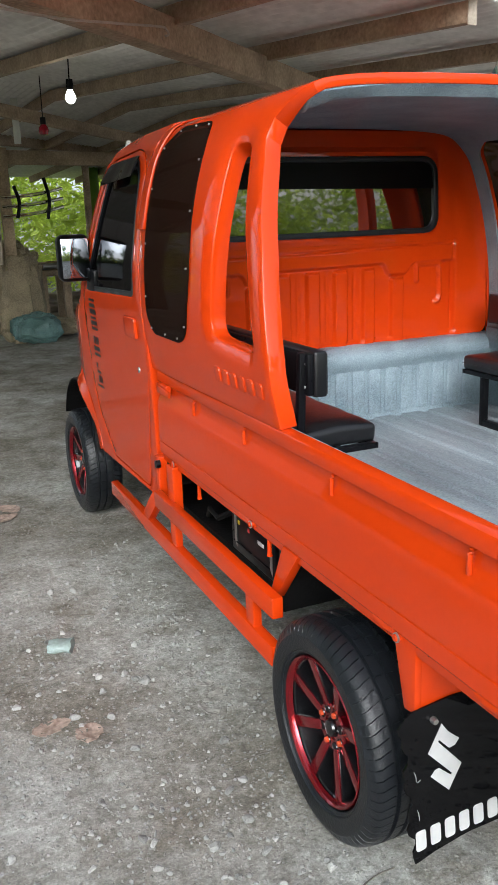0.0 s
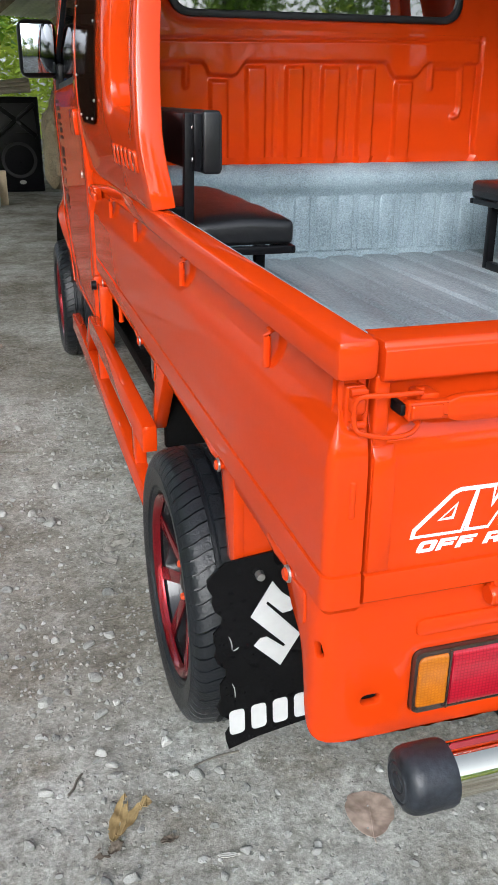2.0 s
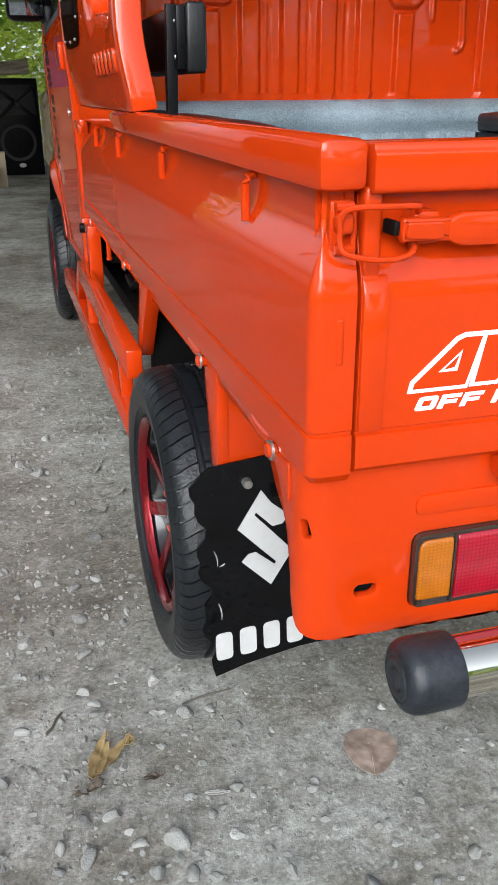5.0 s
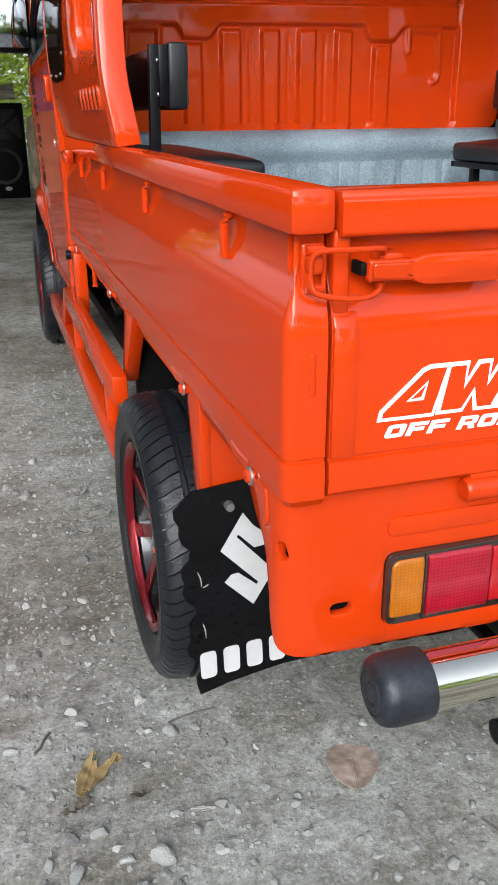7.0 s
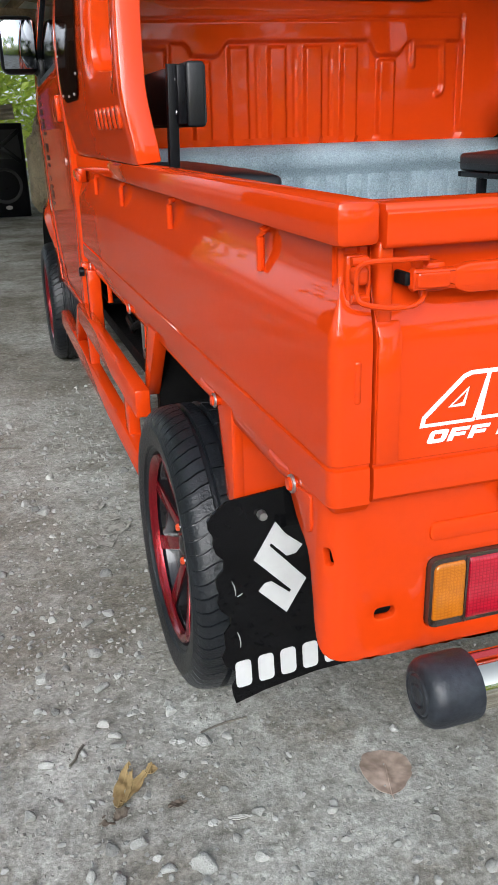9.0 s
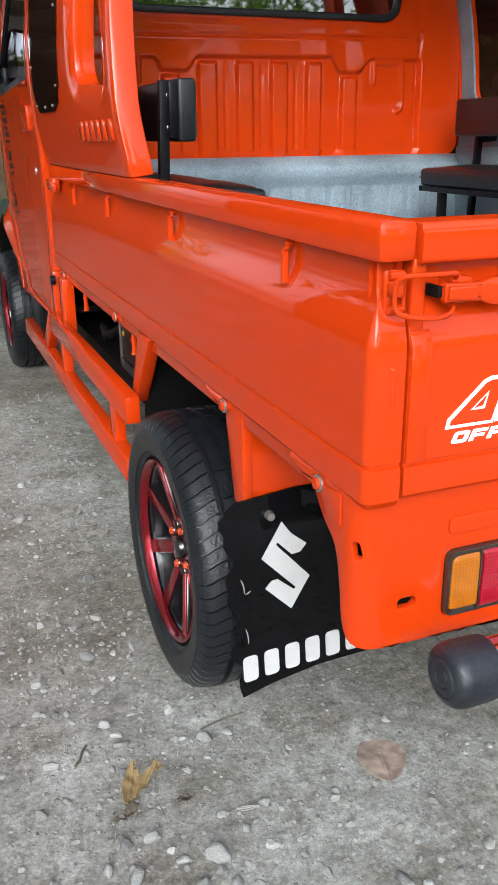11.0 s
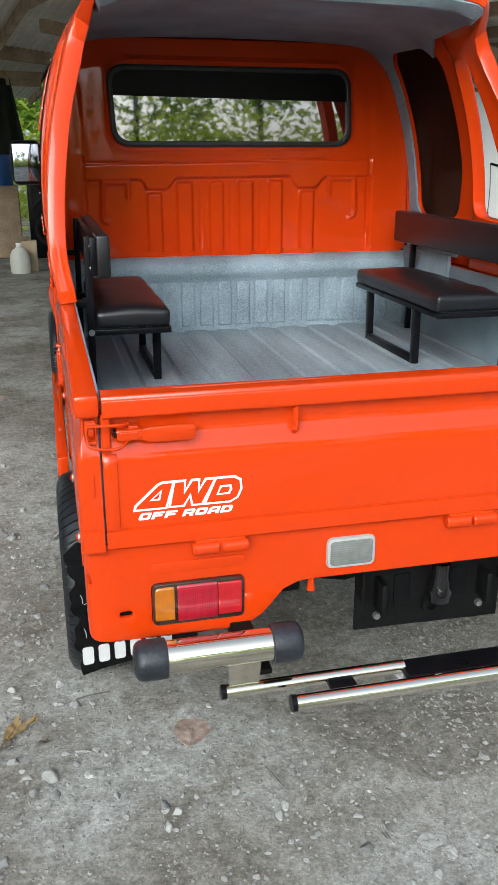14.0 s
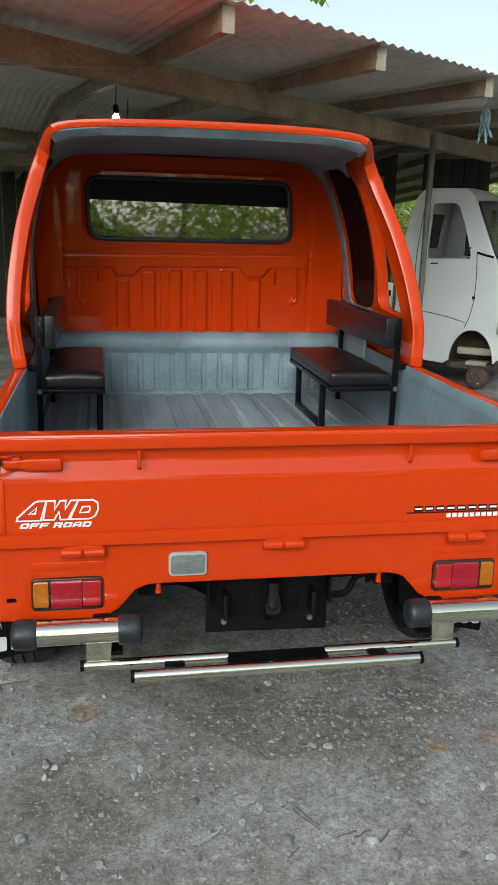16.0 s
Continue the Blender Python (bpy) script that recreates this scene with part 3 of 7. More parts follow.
def emboss(x, z):
    """How far the pressed wall stands out towards the bed."""
    h = 0.0
    fx, fz = abs(x + 0.023) - 0.447, abs(z - 1.4145) - 0.149
    corner = math.hypot(max(fx + 0.06, 0), max(fz + 0.06, 0)) - 0.06
    h += 0.012 * min(max(-corner / 0.012, 0), 1)
    if z < 1.24:
        top = float(np.interp(x, FIELD_X, FIELD_Z))
        h -= 0.014 * min(max((top - z) / 0.008, 0), 1) * ridge(x, -0.555, 0.505, 0.008)
        for x0, x1, zt in RIBS:
            h += 0.014 * ridge(x, x0 + 0.006, x1 - 0.006, 0.006) * min(max((zt - z) / 0.008, 0), 1)
        for k, (x0, x1, zt) in enumerate(RIBS[1:4]):
            h -= 0.003 * ridge(x, x1 + 0.026, x1 + 0.030, 0.006) * ridge(z, 0.9, 1.12, 0.03)
        for hook in HOOKS:
            h += 0.009 * min(max(0.0, 1.5 - to_line(x, z, hook) / 0.007), 1.0)
    h -= 0.006 * max(0.0, 1 - abs(z - 1.222 - 0.013 * x) / 0.006) * ridge(x, -0.56, 0.505, 0.01)
    for c in (-0.568, 0.503):
        h -= 0.006 * max(0.0, 1 - abs(x - c + 0.05 * max(z - 1.3, 0)) / 0.010) * ridge(z, 0.98, 1.45, 0.05)
    return h


def wall_place(x, z, d):
    w = x + lean(z)
    return Vector((w, 1.832 + d - (emboss(w, z) if d == 0 else 0), z))


win = rounded([(-0.427, 1.283), (0.427, 1.283), (0.427, 1.522), (-0.427, 1.522)], 0.055, 6)
win_big = rounded([(-0.441, 1.270), (0.441, 1.270), (0.441, 1.536), (-0.441, 1.536)], 0.066, 6)
wall_out = rounded([(-0.665, 0.882), (0.665, 0.882), (0.665, 1.3), (0.61, 1.52), (0.53, 1.62), (-0.53, 1.62), (-0.61, 1.52), (-0.665, 1.3)], 0.05, 4)
flute_box = [(-0.56, 0.905), (0.54, 0.905), (0.54, 1.242), (-0.56, 1.242)]
back = part("cab_back_wall", sheet(wall_out, [win, flute_box], wall_place, 0.02, 0.0165), ORANGE, truck, "pressed orange cab wall with upright flutes", 35)
xs = [-0.56 + 0.004 * k for k in range(276)]
zs = [0.905 + 0.00401 * k for k in range(85)]
fl = bmesh.new()
grid = [[fl.verts.new((x + lean(z), 1.832 - emboss(x + lean(z), z), z)) for x in xs] for z in zs]
for r0, r1 in zip(grid, grid[1:]):
    for k in range(len(xs) - 1):
        fl.faces.new((r0[k], r0[k + 1], r1[k + 1], r1[k]))
panel = part("fluted_panel", fl, ORANGE, back, "pressed upright flutes", 70)
wn_mod = panel.modifiers.new("even_shading", "WEIGHTED_NORMAL")
wn_mod.keep_sharp = True
seal = sheet(win_big, [rounded([(-0.422, 1.289), (0.422, 1.289), (0.422, 1.517), (-0.422, 1.517)], 0.052, 6)], lambda x, z, d: Vector((x + lean(z), 1.816 + d, z)), 0.02, 0.05, 0.004)
part("window_seal", seal, RUBBER, back, "black rubber window seal")
part("rear_window", sheet(win, [], lambda x, z, d: Vector((x + lean(z), 1.826 + d, z)), 0.005, 0.2), GLASS, back, "dark tinted rear window")
# Painted reflection: the dark canopy roof, laid as a strip on the glass.
strip = [(-0.427, 1.437), (0.427, 1.425), (0.427, 1.49), (0.40, 1.517), (0.36, 1.522), (-0.36, 1.522), (-0.40, 1.517), (-0.427, 1.49)]
part("tint_strip", sheet(strip, [], lambda x, z, d: Vector((x + lean(z), 1.8245 + d, z)), 0.001, 0.2), ROOF_REFLECTION, back, "black strip painting the canopy roof's reflection across the window top")

# ---- load bed ----
floor_profile = [(-0.664, 0.60)]
for i in range(11):
    x = -0.605 + 0.121 * i
    floor_profile += [(x - 0.022, 0.614), (x - 0.012, 0.607), (x + 0.012, 0.607), (x + 0.022, 0.614)]
floor_profile += [(0.664, 0.60), (0.664, 0.58), (-0.664, 0.58)]
part("bed_floor", prism(floor_profile, "y", 0.05, 1.80), WORN_LINER, truck, "ribbed grey sprayed bed floor")
front_wall = prism(rounded([(1.803, 0.60), (1.799, 0.790), (1.776, 0.828), (1.776, 0.858), (1.81, 0.886), (1.846, 0.886), (1.846, 0.60)], [0, 0.03, 0.02, 0.02, 0.02, 0, 0], 6), "x", -0.672, 0.672)
part("bed_front_wall", front_wall, LINER, truck, "grey sprayed wall under the cab panel")
for i in range(17):
    x = -0.56 + 0.07 * i
    part("wall_rib", rbox(x - 0.026, x + 0.026, 1.794, 1.806, 0.63, 0.80, 0.0058, 3), LINER, truck)

GATE = [(0.0, 0.6470), (0.0, 0.755), (-0.0015, 0.770), (-0.006, 0.786), (-0.012, 0.802), (-0.0155, 0.815), (-0.016, 0.825), (-0.016, 0.856), (-0.030, 0.856), (-0.030, 0.598), (-0.006, 0.598), (0.0005, 0.606), (0.0015, 0.622), (0.0008, 0.6420), (-0.0022, 0.6435), (-0.0022, 0.6455)]


def side_gate(side):
    arc = [(-0.694 + 0.012 * (1 - math.cos(a)), 0.012 - 0.012 * math.sin(a)) for a in (math.pi / 2 * k / 6 for k in range(7))]
    plan = Line([(-0.694, 1.80), (-0.694, 1.2), (-0.694, 0.6)] + arc + [(-0.655, 0.0)])
    gate = sweep(plan, GATE, -1)
    rail = prism([(-0.692, 0.842), (-0.692, 0.880), (-0.6515, 0.880), (-0.6515, 0.842)], "y", -0.004, 1.80, 0.007)
    hooks = []
    for y in (0.219, 0.662, 1.112, 1.48):
        hooks.append(tube([(-0.670, y - 0.01, 0.838), (-0.680, y - 0.01, 0.838), (-0.6855, y - 0.01, 0.835), (-0.6875, y - 0.01, 0.829), (-0.6875, y - 0.01, 0.794)], 0.0048, 10))
    bolts, washers = [], []
    for y in (0.098, 0.399, 1.062, 1.67):
        b = joined(moved(lathe([(0.0, -0.008), (0.0060, -0.008), (0.0075, -0.006), (0.0075, 0.012), (0.0, 0.012)], 16), Matrix.Translation((-0.6925, y, 0.593))),
                   prism(rounded([(y - 0.012, 0.584), (y + 0.011, 0.584), (y + 0.015, 0.606), (y - 0.004, 0.613)], 0.004, 2), "x", -0.6875, -0.670, 0.002))
        bolts.append(b)
        washers.append(moved(lathe([(0.0076, -0.001), (0.0100, -0.0005), (0.0102, 0.002), (0.0076, 0.002)], 18), Matrix.Translation((-0.6965, y, 0.593))))
    wall = prism([(-0.668, 0.592), (-0.645, 0.596), (-0.654, 0.635), (-0.656, 0.73), (-0.652, 0.745), (-0.652, 0.850), (-0.666, 0.850)], "y", 0.03, 1.80)
    base_z = prism(rounded([(-0.686, 0.607), (-0.684, 0.575), (-0.65, 0.560), (-0.63, 0.607)], 0.004, 2), "y", 0.13, 1.80)
    flip = (lambda b: mirrored(b)) if side > 0 else (lambda b: b)
    cover = rbox(-0.655, -0.640, 1.41, 1.80, 0.83, 0.91, 0.004)
    g = part("side_gate", flip(gate), ORANGE, truck, "orange drop side of the load bed", 20)
    part("top_rail", flip(rail), ORANGE, g)
    part("gate_lining", flip(wall), LINER, g, "grey sprayed lining")
    part("rail_lining", flip(cover), LINER, g, "grey sprayed lining")
    part("rail_lining", flip(rbox(-0.6545, -0.6490, 0.03, 1.41, 0.832, 0.8775, 0.002)), LINER, g, "grey sprayed lining")
    part("sill", flip(base_z), ORANGE, g)
    part("hinge_tab", flip(prism(rounded([(0.050, 0.600), (0.112, 0.590), (0.090, 0.566), (0.066, 0.552), (0.048, 0.560)], [0.006, 0.004, 0.012, 0.010, 0.008], 4), "x", -0.6945, -0.688, 0.001)), ORANGE, g)
    for y, z in ((1.50, 0.545), (1.00, 0.545)):
        part("drain_stub", flip(moved(lathe([(0.0, -0.022), (0.008, -0.020), (0.006, -0.012), (0.0055, 0.028)], 10, "z"), Matrix.Translation((-0.672, y, z)))), ORANGE, g)
    latch = joined(rbox(-0.7015, -0.682, 1.685, 1.775, 0.812, 0.846, 0.003), rbox(-0.7055, -0.695, 1.74, 1.765, 0.818, 0.842, 0.003), bar((-0.7055, 1.75, 0.834), (-0.7035, 1.640, 0.824), 0.009, 0.019, 0.003))
    part("latch", flip(latch), ORANGE, g)
    for h in hooks:
        part("rope_hook", flip(h), ORANGE, g)
    for b in bolts:
        part("hinge_bolt", flip(b), ORANGE, g)
    for y in (0.312, 0.347):
        part("drain_hole", flip(moved(lathe([(0.0, 0.0006), (0.0042, 0.0), (0.0052, -0.0008), (0.006, 0.002)], 14), Matrix.Translation((-0.6850, y, 0.600)))), BLACK, g, "dark drain hole")
    for b in washers:
        part("washer", flip(b), STEEL, g, "bare steel washer")
    for y0, y1 in ((0.115, 0.18), (0.415, 0.485), (1.078, 1.145)):
        part("hinge_roll", flip(tube([(-0.684, y0, 0.595), (-0.685, (y0 + y1) / 2, 0.593), (-0.684, y1, 0.595)], 0.0095, 12)), ORANGE, g)


side_gate(-1)
side_gate(1)

# tailgate
TG = [(0.0, 0.6455), (0.0, 0.755), (0.0015, 0.768), (0.006, 0.782), (0.013, 0.797), (0.0175, 0.808), (0.018, 0.818), (0.018, 0.842), (0.045, 0.842), (0.045, 0.606), (0.004, 0.606), (-0.0015, 0.611), (-0.0022, 0.625), (-0.0012, 0.6405), (0.0022, 0.6420), (0.0022, 0.6440)]
tailgate = part("tailgate", prism(TG, "x", -0.6515, 0.6515), ORANGE, truck, "orange tailgate with a white off-road decal", 20)
part("top_rail", prism(rounded([(-0.006, 0.8395), (-0.0065, 0.8695), (-0.0035, 0.8712), (-0.002, 0.8765), (0.046, 0.8765), (0.046, 0.8395)], [0.006, 0.003, 0.001, 0.004, 0.006, 0.004], 4), "x", -0.648, 0.648, 0.0012), ORANGE, tailgate)
part("gate_lining", rbox(-0.645, 0.645, 0.044, 0.052, 0.606, 0.850, 0.002), LINER, tailgate, "grey sprayed lining")
for side in (-1, 1):
    post = joined(prism([(0.021, 0.645), (-0.0035, 0.645), (-0.0035, 0.7635), (0.0035, 0.7775), (0.021, 0.7775)], "x", -0.6508, -0.628, 0.002),
                  rbox(-0.6508, -0.6355, 0.0032, 0.024, 0.77, 0.845, 0.0035, 3))
    wire = tube(spline([(-0.609, 0.002, 0.8225), (-0.6115, -0.009, 0.829), (-0.618, -0.0145, 0.8315), (-0.642, -0.0165, 0.832), (-0.666, -0.012, 0.8315), (-0.6735, -0.007, 0.826), (-0.6745, -0.005, 0.813),
                        (-0.673, -0.007, 0.800), (-0.666, -0.012, 0.7955), (-0.646, -0.0165, 0.7925), (-0.626, -0.0155, 0.793), (-0.614, -0.010, 0.798), (-0.609, 0.002, 0.806)], 4), 0.0024, 8)
    eye = joined(rbox(-0.6775, -0.6575, 0.009, 0.019, 0.795, 0.835, 0.003, 2), rbox(-0.6750, -0.6610, -0.0035, 0.012, 0.8100, 0.8265, 0.0045, 3),
                 tube([(-0.6745, 0.006, 0.830), (-0.6595, 0.006, 0.830)], 0.0042, 10), tube([(-0.6745, 0.006, 0.798), (-0.6595, 0.006, 0.798)], 0.0042, 10), tube([(-0.659, 0.005, 0.797), (-0.659, 0.005, 0.832)], 0.0022, 8))
    lever = joined(prism(rounded([(-0.627, 0.8045), (-0.627, 0.8225), (-0.580, 0.8218), (-0.580, 0.8035)], 0.002, 3), "y", -0.0150, -0.004, 0.0028),
                   prism(rounded([(-0.588, 0.8045), (-0.588, 0.8215), (-0.576, 0.8255), (-0.504, 0.8255), (-0.499, 0.821), (-0.499, 0.8035), (-0.504, 0.7985), (-0.576, 0.7992)], [0.004, 0.004, 0.008, 0.004, 0.004, 0.004, 0.004, 0.008], 3), "y", -0.0160, -0.005, 0.0030),
                   prism(rounded([(-0.624, 0.807), (-0.624, 0.820), (-0.592, 0.8195), (-0.592, 0.8055)], 0.002, 2), "y", -0.0175, 0.004, 0.002),
                   rbox(-0.612, -0.59, -0.004, 0.022, 0.800, 0.826, 0.003), tube([(-0.609, 0.0, 0.797), (-0.609, 0.0, 0.832)], 0.0042, 10))
    hook = tube([(-0.326, 0.016, 0.84), (-0.326, -0.002, 0.836), (-0.326, -0.004, 0.80), (-0.326, 0.010, 0.792)], 0.005, 8)
    flip = (lambda b: mirrored(b)) if side > 0 else (lambda b: b)
    part("gate_post", flip(post), ORANGE, tailgate)
    part("latch_wire", flip(wire), ORANGE, tailgate)
    part("corner_rib", flip(rbox(-0.6720, -0.6655, -0.0016, 0.004, 0.7050, 0.7445, 0.0024, 3)), ORANGE, tailgate)
    part("latch_eye", flip(eye), ORANGE, tailgate)
    part("latch_lever", flip(lever), ORANGE, tailgate)
    # Black block in place of the shade in the gap where the lever starts.
    part("latch_socket", flip(rbox(-0.6320, -0.6262, -0.010, 0.012, 0.8085, 0.8200, 0.002)), CHASSIS, tailgate, "dark block standing for the shaded gap at the latch lever")
    part("rope_hook", flip(hook), ORANGE, tailgate)
for x in (-0.458, 0.019, 0.487):
    for a, b in ((-0.05, -0.002), (0.003, 0.05)):
        part("hinge", moved(lathe([(0.0, a), (0.010, a), (0.012, a + 0.003), (0.012, b - 0.003), (0.010, b), (0.0, b)], 12), Matrix.Translation((x, 0.002, 0.593))), ORANGE, tailgate)
    part("hinge_leaf", rbox(x - 0.045, x + 0.045, 0.0, 0.02, 0.580, 0.61, 0.003), ORANGE, tailgate)


def grown(points, d):
    """A closed outline pushed outwards by d, its corners mitred."""
    area = sum(a[0] * b[1] - b[0] * a[1] for a, b in zip(points, points[1:] + points[:1]))
    out = []
    for i, q in enumerate(points):
        u, v = Vector(q) - Vector(points[i - 1]), Vector(points[(i + 1) % len(points)]) - Vector(q)
        n0, n1 = (Vector((k.y, -k.x)).normalized() * (1 if area > 0 else -1) for k in (u, v))
        m = (n0 + n1).normalized()
        out.append(tuple(Vector(q) + m * min(d / max(m.dot(n0), 0.2), 2.2 * d)))
    return out


def letter(points, hole=None, layer=0):
    at = lambda u, v: (-0.606 + 0.189 * u, 0.675 + 0.050 * v)
    outline = [at(*q) for q in points]
    inner = [at(*q) for q in hole] if hole else None
    sheets = [(grown(outline, 0.0040), [], -0.0010 - 0.00012 * layer, WHITE, "white outline of the decal"), (outline, [inner] if hole else [], -0.0022, ORANGE, "orange letter of the decal")]
    if hole:
        sheets.append((grown(inner, -0.0022), [], -0.0022, ORANGE, "orange letter of the decal"))
    for shape, holes, y, mat, label in sheets:
        part("decal", sheet(shape, holes, lambda x, z, d: Vector((x, y + d, z)), 0.0006, 0.1), mat, tailgate, label)


letter([(0.025, 0.07), (0.03, 0.16), (0.235, 0.86), (0.27, 0.91), (0.352, 0.91), (0.285, 0.07)], [(0.142, 0.33), (0.262, 0.72), (0.240, 0.33)])
letter([(0.378, 0.91), (0.458, 0.91), (0.452, 0.45), (0.535, 0.91), (0.585, 0.91), (0.58, 0.45), (0.66, 0.91), (0.725, 0.91), (0.61, 0.09), (0.535, 0.09), (0.515, 0.50), (0.445, 0.09), (0.335, 0.09)], None, 1)
letter([(0.752, 0.91), (0.915, 0.91), (0.962, 0.80), (0.968, 0.50), (0.935, 0.22), (0.87, 0.09), (0.655, 0.09)], [(0.785, 0.68), (0.885, 0.68), (0.895, 0.5), (0.87, 0.33), (0.745, 0.33)], 2)
O_SHAPE = (rounded([(0, 0), (1, 0), (1, 1), (0, 1)], 0.22, 3), [(0.29, 0.30), (0.71, 0.30), (0.71, 0.70), (0.29, 0.70)])
F_SHAPE = ([(0, 0), (0.29, 0), (0.29, 0.33), (0.88, 0.33), (0.88, 0.60), (0.29, 0.60), (0.29, 0.72), (1, 0.72), (1, 1), (0, 1)], None)
R_SHAPE = ([(0, 0), (0.29, 0), (0.29, 0.32), (0.55, 0.32), (0.68, 0), (1.02, 0), (0.88, 0.36), (1, 0.46), (1, 0.88), (0.9, 1), (0, 1)], [(0.29, 0.54), (0.72, 0.54), (0.72, 0.75), (0.29, 0.75)])
A_SHAPE = ([(0, 0), (0.29, 0), (0.29, 0.26), (0.71, 0.26), (0.71, 0), (1, 0), (1, 0.88), (0.9, 1), (0.2, 1), (0, 0.75)], [(0.29, 0.50), (0.71, 0.50), (0.71, 0.74), (0.29, 0.74)])
D_SHAPE = ([(0, 0), (0.82, 0), (1, 0.2), (1, 0.8), (0.82, 1), (0, 1)], [(0.29, 0.28), (0.71, 0.28), (0.71, 0.72), (0.29, 0.72)])
for k, (shape, hole) in enumerate((O_SHAPE, F_SHAPE, F_SHAPE, R_SHAPE, O_SHAPE, A_SHAPE, D_SHAPE)):
    x0 = -0.599 + 0.0218 * k + (0.009 if k > 2 else 0.0)
    set_out = lambda pts: [(x0 + 0.0192 * u + 0.0055 * v, 0.6580 + 0.0125 * v) for u, v in pts]
    part("decal", sheet(set_out(shape), [set_out(hole)] if hole else [], lambda x, z, d: Vector((x, -0.0012 + d, z)), 0.0006, 0.1), WHITE, tailgate, "white letter of the decal")
for k in range(9):
    x = 0.345 + 0.028 * k
    part("decal", rbox(x, x + 0.022, -0.0016, 0.001, 0.667, 0.680, 0), BLACK, tailgate)
    part("decal", rbox(x + 0.002, x + 0.02, -0.0022, 0.001, 0.671, 0.676, 0), WHITE, tailgate)
part("decal", rbox(0.325, 0.60, -0.0016, 0.001, 0.662, 0.6645, 0), BLACK, tailgate)
for k in range(11):
    x = 0.43 + 0.0155 * k
    part("decal", rbox(x, x + 0.011, -0.0016, 0.001, 0.649, 0.659, 0), WHITE, tailgate)

# rear skirt, wrapping round both corners
arcL = [(-0.692 + 0.024 * (1 - math.cos(a)), 0.040 - 0.024 * math.sin(a)) for a in (math.pi / 2 * k / 12 for k in range(13))]
skirt_line = Line([(-0.692, 0.20), (-0.692, 0.12)] + arcL + [(x, 0.016) for x in (-0.5, -0.3, 0.0, 0.3, 0.5)] + [(-x, y) for x, y in arcL[::-1]] + [(0.692, 0.12), (0.692, 0.20)])
MID = skirt_line.length / 2


def skirt_place(u, z, d):
    p, nrm = skirt_line.at(u)
    return Vector((p[0] + nrm[0] * d, p[1] + nrm[1] * d, z))


edge = MID - 0.655
lower = [(edge - 0.13, 0.609), (edge - 0.13, 0.585), (edge - 0.105, 0.555), (edge - 0.075, 0.532), (edge - 0.062, 0.49), (edge - 0.055, 0.45), (edge - 0.038, 0.428), (edge, 0.420), (MID - 0.45, 0.418), (MID - 0.408, 0.422), (MID - 0.378, 0.440), (MID - 0.338, 0.486), (MID - 0.310, 0.498), (MID - 0.29, 0.500)]
lower = [(float(p[0]), float(p[1])) for p in spline(lower[:8], 4)] + lower[8:]
skirt_outline = lower + [(2 * MID - u, z) for u, z in lower[::-1]]
lamp_hole = [(MID - 0.580, 0.444), (MID - 0.580, 0.526), (MID - 0.413, 0.526), (MID - 0.413, 0.444)]
lamp_hole = rounded(lamp_hole, 0.012, 4)
slot = rounded([(MID - 0.637, 0.466), (MID - 0.637, 0.478), (MID - 0.615, 0.478), (MID - 0.615, 0.466)], 0.006, 4)
slot2 = rounded([(edge - 0.036, 0.533), (edge - 0.040, 0.551), (edge - 0.032, 0.553), (edge - 0.027, 0.535)], 0.0035, 3)
holes = [lamp_hole, [(2 * MID - u, z) for u, z in lamp_hole[::-1]], slot, slot2]
skirt = part("rear_skirt", sheet(skirt_outline, holes, skirt_place, 0.012, 0.014, 0.003), ORANGE, truck, "orange rear skirt with cut-out middle")
for side in (-1, 1):
    flip = (lambda b: mirrored(b)) if side > 0 else (lambda b: b)
    def lens(x0, x1, z0, z1, r):
        outline = rounded([(x0, z0), (x0, z1), (x1, z1), (x1, z0)], r, 5)
        dome = lambda x, z, d: Vector((x, 0.0065 + d + 0.004 * min(max((abs(z - 0.4855) - 0.028) / 0.009, 0), 1) ** 2 + 0.003 * min(max((abs(x + 0.4965) - 0.072) / 0.010, 0), 1) ** 2, z))
        return sheet(outline, [], dome, 0.010, 0.0045, 0.0012)

    lamp = part("tail_lamp", flip(prism(rounded([(-0.5795, 0.4448), (-0.5795, 0.5262), (-0.4135, 0.5262), (-0.4135, 0.4448)], 0.0115, 5), "y", 0.0100, 0.05, 0.003)), LAMP_RIM, truck, "tail lamp with amber and red lenses in a smoky rim")
    part("lens", flip(lens(-0.5755, -0.5405, 0.4560, 0.5205, [0.002, 0.010, 0.002, 0.002])), AMBER, lamp, "amber ribbed lens")
    part("lens", flip(lens(-0.5352, -0.4632, 0.4505, 0.5215, 0.0015)), RED_LENS, lamp, "red lens of fine squares")
    part("lens", flip(lens(-0.4620, -0.4185, 0.4555, 0.5190, [0.0015, 0.0015, 0.004, 0.004])), RED_BRIGHT, lamp, "bright red lens")
    part("lamp_divider", flip(rbox(-0.5392, -0.5366, 0.0075, 0.02, 0.447, 0.524, 0.001)), LAMP_RIM, lamp)
    part("skirt_crease", flip(prism(rounded([(-0.580, 0.5455), (-0.580, 0.5665), (-0.410, 0.5665), (-0.410, 0.5455)], 0.0085, 5), "y", 0.0130, 0.0215, 0.0022)), ORANGE, skirt)
for side in (-1, 1):
    part("skirt_backing", rbox(min(side * 0.662, side * 0.610), max(side * 0.662, side * 0.610), 0.0295, 0.033, 0.46, 0.50, 0.001), CHASSIS, skirt)
    part("skirt_backing", rbox(min(side * 0.67, side * 0.60), max(side * 0.67, side * 0.60), 0.06, 0.066, 0.46, 0.565, 0.002), CHASSIS, skirt)
